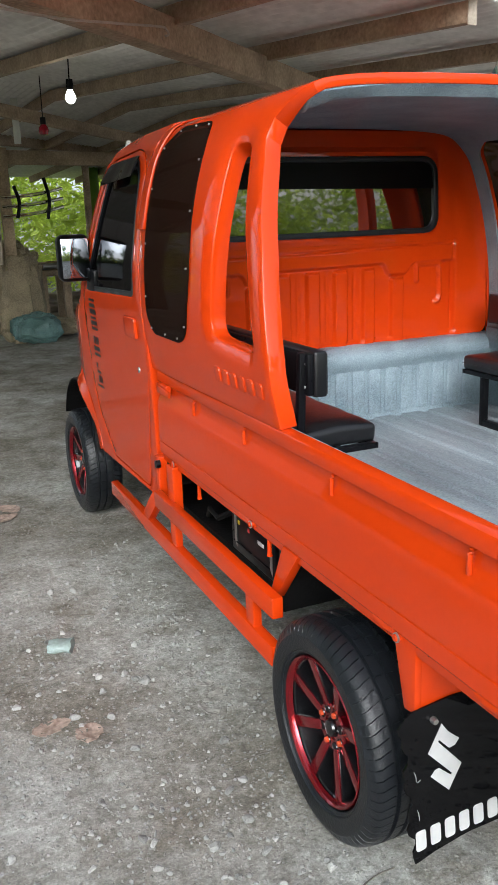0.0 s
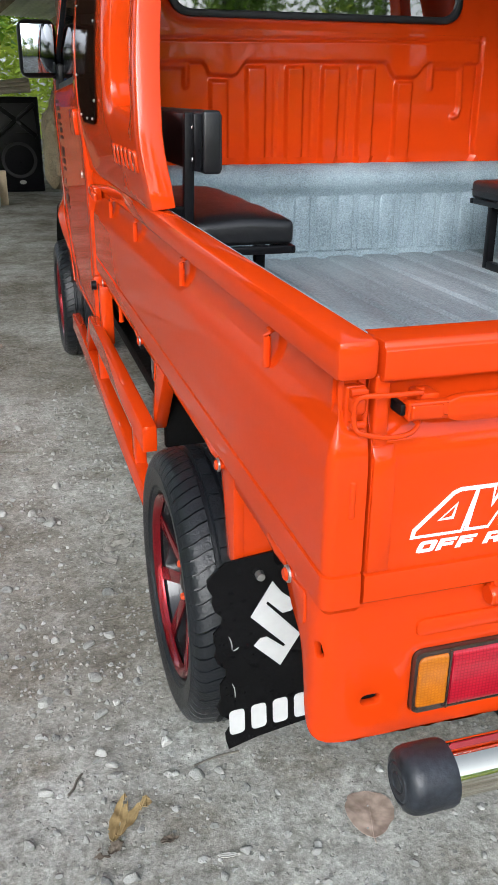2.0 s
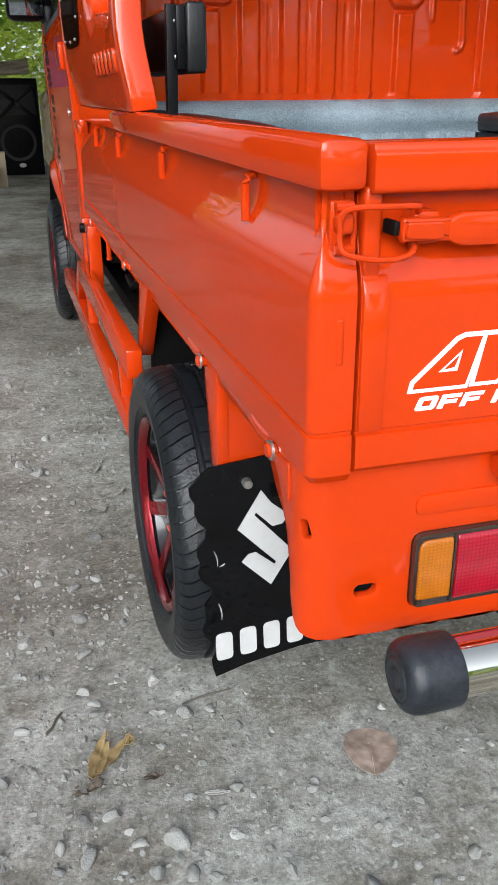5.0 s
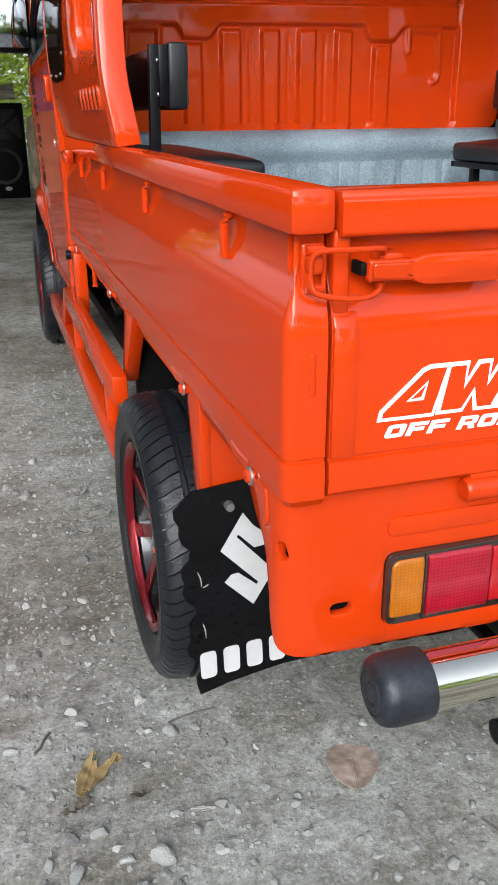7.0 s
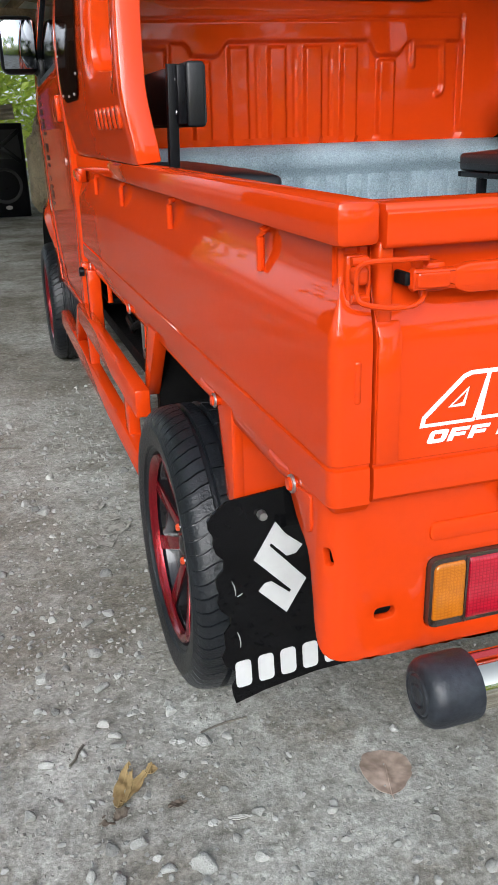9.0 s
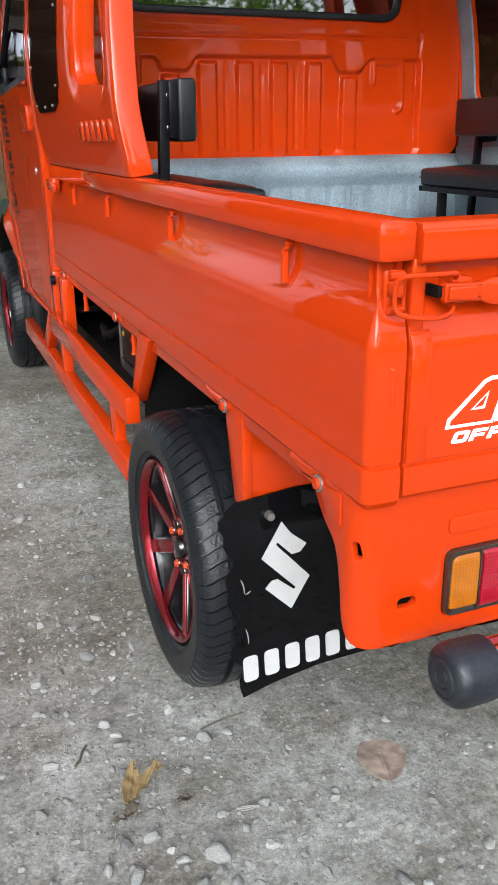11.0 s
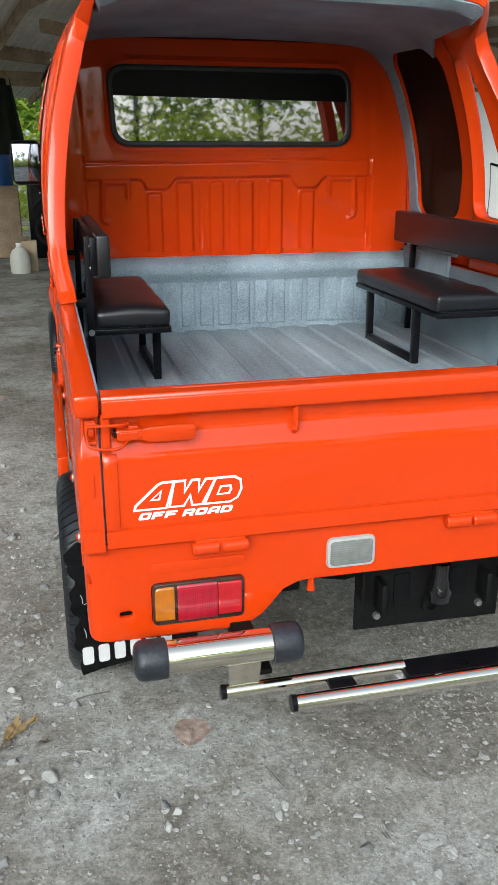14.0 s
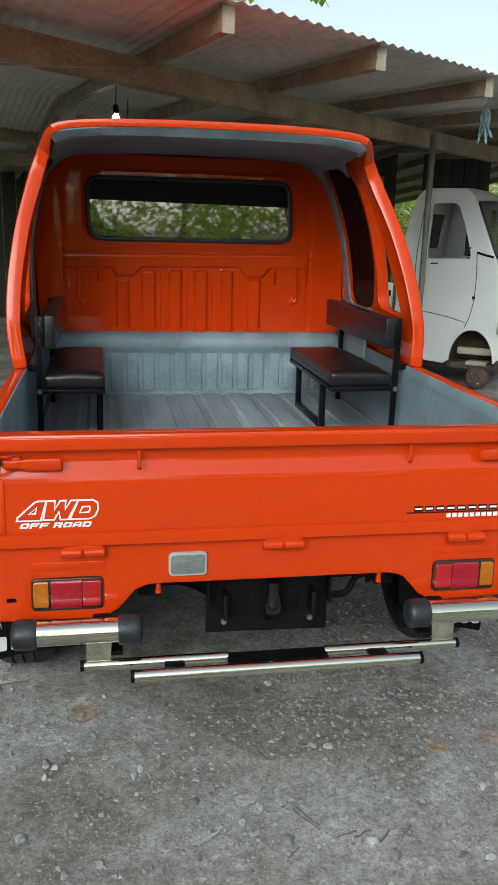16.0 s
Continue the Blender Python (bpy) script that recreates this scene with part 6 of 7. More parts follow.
# ---- things under the shed ----
def speaker():
    s = empty("loudspeaker", "large black plastic loudspeaker standing on the ground", "speaker", (-0.62, 10.2, 0))
    part("cabinet", prism(rounded([(-0.27, -0.18), (0.27, -0.18), (0.22, 0.22), (-0.22, 0.22)], 0.03, 3), "z", 0.0, 1.05, 0.015), BLACK, s)
    part("horn", prism([(-0.23, 0.66), (0.23, 0.66), (0.20, 0.98), (-0.20, 0.98)], "y", -0.188, -0.178, 0.004), CLOTH, s)
    part("horn_throat", joined(bar((-0.22, -0.19, 0.97), (0.0, -0.186, 0.80), 0.02, 0.05), bar((0.22, -0.19, 0.97), (0.0, -0.186, 0.80), 0.02, 0.05), bar((-0.22, -0.19, 0.62), (0.0, -0.186, 0.80), 0.02, 0.05), bar((0.22, -0.19, 0.62), (0.0, -0.186, 0.80), 0.02, 0.05)), BLACK, s)
    part("woofer", moved(lathe([(0.205, 0.003), (0.20, -0.002), (0.19, 0.0), (0.07, 0.02), (0.0, 0.015)], 32, "y"), Matrix.Translation((0, -0.184, 0.36))), CLOTH, s)
    part("badge", moved(lathe([(0.0, -0.006), (0.035, -0.005), (0.04, 0.0)], 20, "y"), Matrix.Translation((0.02, -0.182, 0.11)) @ Matrix.Diagonal((1, 1, 0.6, 1))), STEEL, s, "small silver badge")


speaker()


def sack(name, x, y, z0, w, h, mat, seed, label):
    rnd = random.Random(seed)
    bm = bmesh.new()
    bmesh.ops.create_uvsphere(bm, u_segments=56, v_segments=36, radius=1)
    for v in bm.verts:
        p = v.co.copy()
        crease = abs(noise.noise(Vector((p.x * 4, p.y * 4, p.z * 2.2)) + Vector((seed, 7, 0))))
        k = 1 + 0.20 * noise.noise(p * 1.7 + Vector((seed, 0, 0))) + 0.10 * noise.noise(p * 5 + Vector((seed, 3, 0))) - 0.12 * max(0.0, 1 - crease / 0.12)
        flat = lambda q: math.copysign(abs(q) ** 0.7, q)
        v.co = Vector((flat(p.x) * w * k, flat(p.y) * w * 0.7 * k, max(h * (0.5 + 0.5 * flat(p.z) * k), 0.0)))
    ob = part(name, bm, mat)
    ob.location = (x, y, z0)
    tagged(ob, label, "sack")


sack("sack", -0.03, 9.3, 0.0, 0.33, 1.12, SACK, 4, "stuffed beige woven sack standing on the ground")
sack("sack", 0.14, 9.05, 0.0, 0.26, 0.34, TEAL, 7, "slumped teal plastic sack beside the beige one")
sack("sack", 0.55, 9.5, 0.0, 0.22, 0.22, SACK, 9, "half-empty beige sack lying on the ground")


def worktable():
    t = empty("worktable", "rough dark timber worktable loaded with scrap", "table", (0.75, 10.4, 0))
    part("tabletop", rbox(-0.35, 0.9, -0.3, 0.3, 0.68, 0.75, 0.006), WOOD, t)
    for x in (-0.28, 0.02, 0.82):
        for y in (-0.24, 0.24):
            part("leg", rbox(x - 0.045, x + 0.045, y - 0.04, y + 0.04, 0.0, 0.68, 0.005), WOOD, t)


worktable()
for k, (x, z, r) in enumerate(((0.52, 0.80, 0.05), (0.70, 0.79, 0.04), (0.95, 0.82, 0.07), (1.2, 0.80, 0.05))):
    tagged(part("scrap_pipe", tube([(x - 0.2, 10.25 + 0.05 * k, z), (x + 0.25, 10.45, z + 0.01)], r, 12), STEEL if k % 2 else WOOD), "offcut of pipe lying on the worktable", "pipe", "scrap on the worktable")
for k in range(7):
    y = 10.9 + 0.18 * (k % 3)
    tagged(part("log", tube([(0.3, y, 0.08 + 0.13 * (k // 3)), (1.8, y + 0.1, 0.09 + 0.13 * (k // 3))], 0.06, 10), WOOD_END), "pale cut log in a heap behind the table", "log", "heap of logs")


def rack():
    r = empty("bull_bar", "old chrome bull bar hanging on the post", "bumper", (0.0, 9.0, 1.4))
    for z0, z1 in ((0.22, 0.31), (0.02, 0.11), (0.12, 0.2)):
        part("rail", tube(spline([(-0.1, 0.0, z0), (0.2, -0.02, z0 + 0.02), (0.4, 0.0, z0 + 0.05), (0.58, 0.06, z1)], 5), 0.018, 10), CHROME, r)
    for x, z0, z1 in ((0.05, 0.0, 0.34), (0.38, -0.02, 0.42)):
        part("upright", tube(spline([(x, -0.03, z0), (x + 0.03, -0.04, (z0 + z1) / 2), (x - 0.01, -0.02, z1)], 5), 0.02, 8), BLACK, r)


rack()
tagged(part("post", rbox(-0.10, 0.02, 9.1, 9.2, -0.05, 2.15, 0.006), WOOD), "dark timber post of the shed", "post", kind="structure")
tagged(part("plank", bar((-0.17, 9.05, 0.9), (-0.12, 9.1, 2.1), 0.05, 0.02, 0.002), WOOD_END), "pale plank leaning on the post", "plank")
timber("beam", (-2.2, 9.1, 2.10), (3.4, 9.6, 2.0), 0.10, 0.15)
timber("beam", (-0.6, 6.6, 2.28), (2.6, 9.4, 2.06), 0.07, 0.10)
tagged(part("hanging_strip", rbox(-0.225, -0.165, 7.0, 7.006, 2.01, 2.38, 0.002), JUG), "pale plastic strip hanging from a beam", "strip")
lampb = empty("dead_bulb", "dark unlit bulb in a hanging socket", "lamp", (-0.16, 6.0, 2.03))
part("globe", lathe([(0.0, -0.045), (0.03, -0.038), (0.04, -0.01), (0.034, 0.015), (0.018, 0.035), (0.0, 0.036)], 18, "z"), RED_LENS, lampb)
part("socket", lathe([(0.0, 0.09), (0.022, 0.085), (0.022, 0.035), (0.0, 0.034)], 14, "z"), BLACK, lampb)
part("flex", tube([(0, 0, 0.08), (0.004, 0, 0.42)], 0.004, 6), BLACK, lampb)
tarp = bmesh.new()
trows = []
for i in range(14):
    z = 2.05 - 0.8 * i / 13
    trows.append([tarp.verts.new((-1.25 + 0.42 * k / 12 * (0.7 + 0.3 * i / 13), 9.14 + 0.04 * math.sin(k * 1.3 + 0.1 * i), z + 0.02)) for k in range(13)])
for A, B in zip(trows, trows[1:]):
    for k in range(12):
        tarp.faces.new((A[k], A[k + 1], B[k + 1], B[k]))
bmesh.ops.solidify(tarp, geom=tarp.faces[:], thickness=0.006)
tagged(part("tarpaulin", tarp, material("olive_cloth", (0.035, 0.045, 0.03), 0.85, vary=0.3), None, "", 60), "olive tarpaulin hanging from the far beam", "tarpaulin")
crate = empty("carton", "torn brown cardboard carton on the ground", "box", (-0.90, 8.78, 0))
part("carton_body", rbox(-0.08, 0.09, -0.08, 0.08, 0.0, 0.34, 0.004), CARD, crate)
part("flap", bar((-0.08, -0.08, 0.34), (-0.06, -0.13, 0.40), 0.16, 0.004, 0.001), CARD, crate)
jug = empty("jug", "milky plastic jug on the ground", "jug", (-1.0, 8.55, 0))
part("jug_body", lathe([(0.0, 0.0), (0.10, 0.005), (0.11, 0.03), (0.11, 0.19), (0.085, 0.25), (0.035, 0.29), (0.03, 0.31)], 24, "z"), JUG, jug)
part("lid", lathe([(0.033, 0.30), (0.034, 0.335), (0.0, 0.336)], 16, "z"), WHITE, jug)
for k in range(3):
    tagged(part("log", tube([(-0.95, 10.2 + 0.05 * k, 1.10 + 0.03 * k), (-0.42, 10.15 + 0.06 * k, 1.13 + 0.05 * k)], 0.035, 10), WOOD_END), "pale peeled log lying on the loudspeaker", "log")
tagged(part("blue_drum", moved(lathe([(0.0, 0.0), (0.2, 0.0), (0.2, 0.5), (0.16, 0.6), (0.0, 0.6)], 24, "z"), Matrix.Translation((-1.25, 10.4, 0.9))), material("blue_plastic", (0.03, 0.10, 0.35), 0.45)), "blue plastic drum behind the loudspeaker", "drum")
tagged(part("drum_stand", rbox(-1.5, -1.0, 10.2, 10.6, 0, 0.9, 0.01), WOOD), "dark timber stand under the blue drum", "stand")
tas = empty("tassel", "pale blue tassel of frayed rope under the eave", "rope", (2.04, 3.5, 2.13))
part("cord", tube([(0, 0, 0.0), (0.01, 0.01, 0.12)], 0.003, 5), ROPE, tas)
for k in range(12):
    rnd = random.Random(k)
    part("strand", tube(spline([(0, 0, 0.02), (rnd.uniform(-0.04, 0.04), rnd.uniform(-0.03, 0.03), -0.08), (rnd.uniform(-0.05, 0.06), rnd.uniform(-0.04, 0.04), -0.2 + rnd.uniform(-0.03, 0.05))], 4), 0.005, 5), material("blue_rope", (0.35, 0.55, 0.6), 0.8) if k == 0 else bpy.data.materials["blue_rope"], tas)
tagged(part("pole", tube([(2.24, 5.0, -0.05), (2.27, 5.0, 0.9), (2.30, 5.05, 2.12)], 0.025, 14), material("weathered_pipe", (0.20, 0.185, 0.16), 0.55, metal=0.3, vary=0.4, scale=6)), "grey steel pole propping the beam", "post", kind="structure")

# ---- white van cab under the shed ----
# Boards coloured dark for shade; unseen side wall added to darken paint reflections.
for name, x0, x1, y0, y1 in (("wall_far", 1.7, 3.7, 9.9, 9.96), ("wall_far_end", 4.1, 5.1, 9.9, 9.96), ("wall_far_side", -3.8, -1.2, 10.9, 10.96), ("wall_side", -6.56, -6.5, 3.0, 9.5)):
    wall = tagged(new(name), "board wall closing the shed, coloured dark to stand for the shade inside", "wall", kind="structure")
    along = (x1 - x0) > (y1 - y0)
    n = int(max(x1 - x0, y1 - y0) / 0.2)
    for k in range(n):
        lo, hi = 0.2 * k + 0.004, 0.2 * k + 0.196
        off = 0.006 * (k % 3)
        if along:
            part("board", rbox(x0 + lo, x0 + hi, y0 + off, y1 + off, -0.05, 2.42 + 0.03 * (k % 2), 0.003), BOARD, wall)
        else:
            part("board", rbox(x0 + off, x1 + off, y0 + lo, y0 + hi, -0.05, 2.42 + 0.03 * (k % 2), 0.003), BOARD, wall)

van = empty("van", "stripped white van cab resting on its bare hubs", "van", (2.80, 4.94, 0))
van.rotation_euler = (0, 0, -0.65)


def van_in(z):
    """How far the cab's flank leans in above the belt and under the sill."""
    return 0.10 * max(z - 1.05, 0) ** 1.3 + 0.05 * max(0.62 - z, 0) ** 1.5


def van_flank(far, lift=0.0):
    if far:
        return lambda x, z, d: Vector((x, 1.36 - van_in(z) - d + lift, z))
    return lambda x, z, d: Vector((x, van_in(z) + d - lift, z))


v_arch = [(-0.055 + 0.195 * math.cos(t), 0.235 + 0.295 * math.sin(t)) for t in np.linspace(0.05, math.pi - 0.05, 16)]
v_side = [(-0.76, 0.26), (-0.765, 0.90), (-0.70, 1.42), (-0.65, 1.62), (-0.60, 1.69), (-0.55, 1.712), (-0.22, 1.712), (-0.165, 1.68), (-0.12, 1.60), (0.085, 1.13), (0.15, 1.02), (0.20, 0.72), (0.21, 0.30)] + v_arch + [(-0.30, 0.215)]
v_win = rounded([(-0.505, 1.12), (-0.118, 1.135), (-0.178, 1.34), (-0.265, 1.565), (-0.31, 1.59), (-0.49, 1.585)], [0.02, 0.03, 0.05, 0.04, 0.03, 0.03], 4)
for far in (False, True):
    place = van_flank(far)
    proud = van_flank(far, 0.003)
    side_part = part("body_side", sheet(v_side, [v_win], place, 0.03, 0.05, 0.006), VAN_WHITE, van, "dusty white flank with a bare door opening")
    part("window_channel", sheet(rounded([((x + 0.30) * 1.09 - 0.30, (z - 1.36) * 1.09 + 1.36) for x, z in v_win], 0.02, 3), [v_win], lambda x, z, d: proud(x, z, d), 0.012, 0.04, 0.003), VAN_WHITE, side_part)
    for seam in ([(-0.075, 1.19), (-0.062, 1.0), (-0.066, 0.8), (-0.09, 0.65), (-0.128, 0.545)], [(-0.56, 1.62), (-0.60, 1.1), (-0.58, 0.67)], [(-0.70, 0.675), (-0.50, 0.662), (-0.30, 0.632), (-0.128, 0.588)], [(-0.62, 0.26), (-0.63, 0.5), (-0.58, 0.67)]):
        line = [van_flank(far, 0.0012)(x, z, 0.0) for x, z in (tuple(q) for q in spline(seam, 5))]
        part("door_seam", tube(line, 0.0035, 6), RUST, side_part, "dark door seam")
    part("cowl_gap", tube([place(-0.075, 1.185, -0.002), place(0.0, 1.165, -0.003), place(0.07, 1.15, -0.004)], 0.010, 6), BLACK, side_part)
    part("latch_hole", sheet(rounded([(-0.082, 0.79), (-0.056, 0.79), (-0.056, 0.818), (-0.082, 0.818)], 0.004, 2), [], van_flank(far, 0.003), 0.004, 0.03), BLACK, side_part, "black square latch hole")
    part("door_pull", sheet(rounded([(-0.47, 1.075), (-0.40, 1.08), (-0.40, 1.09), (-0.47, 1.086)], 0.004, 2), [], van_flank(far, 0.003), 0.005, 0.03), BLACK, side_part)
    for k in range(4):
        part("hinge_screw", sheet(rounded([(-0.150 + 0.004 * k, 1.13 + 0.028 * k), (-0.138 + 0.004 * k, 1.13 + 0.028 * k), (-0.138 + 0.004 * k, 1.145 + 0.028 * k), (-0.150 + 0.004 * k, 1.145 + 0.028 * k)], 0.004, 2), [], van_flank(far, 0.014), 0.004, 0.03), BLACK, side_part)
    # flared lip round the wheel opening
    lip = [place(-0.055 + 0.200 * math.cos(t), 0.235 + 0.300 * math.sin(t), -0.004) for t in np.linspace(0.05, math.pi - 0.05, 20)]
    part("arch_lip", tube(lip, 0.010, 8), VAN_WHITE, side_part)
vline = Line([(-0.765, 0.90), (-0.70, 1.42), (-0.65, 1.62), (-0.60, 1.69), (-0.55, 1.712), (-0.22, 1.712), (-0.165, 1.68), (-0.12, 1.60), (0.085, 1.13), (0.15, 1.02), (0.20, 0.72), (0.21, 0.30)])


def van_over(v, s, d):
    p, nrm = vline.at(s)
    w = 0.68 - van_in(p[1]) - 0.004
    return Vector((p[0] + 0.05 * (1 - v * v) * min(max((p[0] + 0.2) / 0.2, 0), 1) - nrm[0] * d, 0.68 + v * w, p[1] - nrm[1] * d + 0.02 * (1 - v * v) * (1 if p[1] > 1.6 else 0)))


w0, w1 = vline.s[7] + 0.015, vline.s[8] - 0.015
v_screen = rounded([(-0.93, w0), (0.93, w0), (0.93, w1), (-0.93, w1)], 0.07, 5)
v_rear = rounded([(-0.72, vline.s[0] + 0.30), (0.72, vline.s[0] + 0.30), (0.72, vline.s[1] + 0.10), (-0.72, vline.s[1] + 0.10)], 0.05, 4)
shell_top = part("roof", sheet([(-1, 0), (1, 0), (1, vline.length), (-1, vline.length)], [v_screen, v_rear], van_over, 0.02, 0.06), VAN_WHITE, van, "dusty white roof and front")
part("windscreen_rubber", sheet([(u * 1.05, (s - (w0 + w1) / 2) * 1.09 + (w0 + w1) / 2) for u, s in v_screen], [rounded([(-0.88, w0 + 0.03), (0.88, w0 + 0.03), (0.88, w1 - 0.03), (-0.88, w1 - 0.03)], 0.06, 5)], lambda u, s, d: van_over(u, s, d - 0.012), 0.022, 0.05, 0.004), RUBBER, shell_top, "black windscreen rubber")
clear_pane = material("van_glass", (0.55, 0.60, 0.58), 0.03, vary=0.05, transmission=1.0)
part("windscreen", sheet(v_screen, [], lambda u, s, d: van_over(u, s, d + 0.004), 0.004, 0.2), clear_pane, shell_top, "dusty clear windscreen")
part("rear_wall_rib", rbox(-0.735, -0.715, 0.08, 1.28, 1.08, 1.11, 0.006), VAN_WHITE, van)
part("bulkhead", rbox(-0.725, -0.70, 0.05, 1.31, 0.3, 1.12, 0.01), VAN_WHITE, van)
part("seat_box", rbox(-0.70, -0.2, 0.08, 1.28, 0.45, 0.80, 0.03), VAN_WHITE, van)
part("dashboard", rbox(-0.08, 0.10, 0.08, 1.28, 0.85, 1.08, 0.04, 3), CHASSIS, van)
part("bed_side", rbox(-1.95, -0.80, 0.0, 0.04, 0.45, 0.90, 0.01), VAN_WHITE, van)
part("bed_hook", rbox(-0.84, -0.81, -0.01, 0.0, 0.78, 0.83, 0.004), BLACK, van)
part("bed_floor", rbox(-1.95, -0.80, 0.04, 1.32, 0.45, 0.49, 0.01), VAN_WHITE, van)
part("underframe", rbox(-1.9, 0.15, 0.15, 1.2, 0.16, 0.22, 0.01), RUST, van)
well = [(-0.26, 0.2), (-0.25, 0.36), (-0.17, 0.51), (-0.055, 0.545), (0.06, 0.51), (0.14, 0.36), (0.15, 0.2)]
part("wheel_well", prism(well + [(x * 1.06 + 0.003, z + 0.02) for x, z in well[::-1]], "y", 0.045, 0.34), RUST, van)
part("well_panel", rbox(-0.25, 0.14, 0.32, 0.34, 0.2, 0.5, 0.004), RUST, van)
part("suspension_arm", joined(rbox(-0.20, 0.10, 0.10, 0.16, 0.30, 0.36, 0.012), rbox(-0.12, 0.06, 0.12, 0.30, 0.20, 0.235, 0.008)), WOOD_END, van, "pale dusty suspension arm")
hub = part("brake_drum", moved(lathe([(0.0, -0.05), (0.03, -0.05), (0.035, -0.02), (0.075, -0.018), (0.095, 0.0), (0.10, 0.06), (0.0, 0.06)], 28, "y"), Matrix.Translation((0.0, 0.06, 0.105))), RUST, van, "rusty bare brake drum")
for k in range(4):
    a = k * 1.57 + 0.6
    part("stud", tube([(0.05 * math.cos(a), 0.03, 0.105 + 0.05 * math.sin(a)), (0.05 * math.cos(a), 0.0, 0.105 + 0.05 * math.sin(a))], 0.007, 6), STEEL, hub)
part("front_bracket", joined(rbox(0.14, 0.24, 0.0, 0.20, 0.50, 0.62, 0.01), rbox(0.16, 0.23, 0.02, 0.12, 0.30, 0.50, 0.01)), STEEL, van, "torn grey front bracket")


# ---- stones, leaves and litter on the ground ----
def chipped(bm, seed, cuts):
    """Breaks a ball into a stone: flat chips off its sides, then a little unevenness."""
    rnd = random.Random(seed)
    for _ in range(cuts):
        n = Vector((rnd.gauss(0, 1), rnd.gauss(0, 1), rnd.gauss(0, 0.7))).normalized()
        h = rnd.uniform(0.50, 0.82)
        for v in bm.verts:
            k = v.co.dot(n) - h
            if k > 0:
                v.co -= n * k
    off = Vector((seed * 3.1, seed * 1.7, 0))
    wide = rnd.uniform(0.62, 0.95)
    for v in bm.verts:
        k = 1 + 0.30 * noise.noise(v.co * 1.1 + off) + 0.10 * noise.noise(v.co * 3.5 + off)
        v.co = Vector((v.co.x * k, v.co.y * k * wide, v.co.z * k))
    return bm


def pebble_mesh(seed, flat=0.6):
    bm = bmesh.new()
    bmesh.ops.create_icosphere(bm, subdivisions=3, radius=1)
    chipped(bm, seed, 3 + seed % 4)
    for v in bm.verts:
        v.co.z *= flat * 1.15
    finish(bm, 42)
    me = bpy.data.meshes.new("stone")
    bm.to_mesh(me)
    bm.free()
    me.materials.append(STONE)
    return me


PEBBLES = [pebble_mesh(k, 0.5 + 0.07 * (k % 4)) for k in range(16)]
rnd = random.Random(21)


def stone(x, y, r):
    ob = new("stone", rnd.choice(PEBBLES))
    ob.location = (x, y, ground_height(x, y) + 0.22 * r)
    ob.rotation_euler = (rnd.uniform(-0.3, 0.3), rnd.uniform(-0.3, 0.3), rnd.uniform(0, 6.3))
    ob.scale = (r * rnd.uniform(0.9, 1.1), r * rnd.uniform(0.85, 1.1), r * rnd.uniform(0.85, 1.1))
    tagged(ob, "pale grey pebble half sunk in the packed soil", "stone", "stones on the ground")


for x, y, r in ((-0.869, 0.744, 0.012), (-0.966, 0.70, 0.018), (-0.88, 0.532, 0.012), (-0.728, 0.433, 0.015), (-0.689, 0.433, 0.012), (-0.764, 0.449, 0.008), (-0.874, 0.406, 0.009), (-1.011, 0.361, 0.012), (-0.865, 0.259, 0.015), (-0.848, 0.227, 0.008),
                (-0.789, 0.196, 0.021), (-0.734, 0.228, 0.009), (-0.904, 0.205, 0.017), (-0.712, 0.186, 0.012), (-0.939, 0.229, 0.011), (-0.586, 0.236, 0.010),
                (-0.838, 0.206, 0.011), (-0.906, 0.264, 0.011), (-0.978, 0.602, 0.011), (-0.953, 0.593, 0.010), (-0.982, 0.465, 0.014), (-0.654, 0.384, 0.009), (-0.792, 0.172, 0.010), (-0.781, 0.146, 0.013), (-0.753, 0.133, 0.010), (-0.658, 0.117, 0.012), (-0.509, 0.119, 0.009), (-0.418, 0.077, 0.011), (-0.567, 0.068, 0.014), (-0.690, 0.265, 0.010), (-0.420, 0.366, 0.009), (-0.607, 0.361, 0.006), (-0.945, 0.193, 0.010)):
    stone(x, y, r)
for x, y, r in ((-1.035, 1.433, 0.016), (-0.905, 1.432, 0.02), (-1.025, 1.127, 0.015), (-1.104, 0.801, 0.016), (-1.084, 0.774, 0.015), (-0.865, 0.743, 0.014), (-0.817, 0.882, 0.013), (-0.566, 0.057, 0.012), (-0.544, 0.045, 0.013), (-0.605, -0.202, 0.015),
                (0.126, 0.042, 0.015), (0.168, 0.031, 0.015), (-0.01, -0.288, 0.018), (-0.078, -0.26, 0.011), (0.214, -0.374, 0.015), (0.286, -0.404, 0.014), (0.402, 0.209, 0.014), (-0.346, -0.007, 0.012), (-0.609, -0.197, 0.013), (-0.506, -0.326, 0.014), (-0.431, -0.300, 0.012), (-0.518, -0.302, 0.009), (-0.088, -0.261, 0.009), (0.365, -0.400, 0.013), (0.218, -0.232, 0.008), (0.069, 0.372, 0.012), (-0.195, -0.047, 0.010), (0.429, 0.121, 0.015), (0.448, -0.137, 0.011), (0.506, -0.182, 0.012), (0.297, 0.123, 0.012)):
    stone(x, y, r)
for _ in range(150):
    x, y = rnd.uniform(-1.7, 1.2), rnd.uniform(-0.8, 2.2)
    if x > -0.6 and y > 0.1:
        x = rnd.uniform(-1.6, -0.75)
    stone(x, y, 0.006 + 0.012 * rnd.random() ** 2)


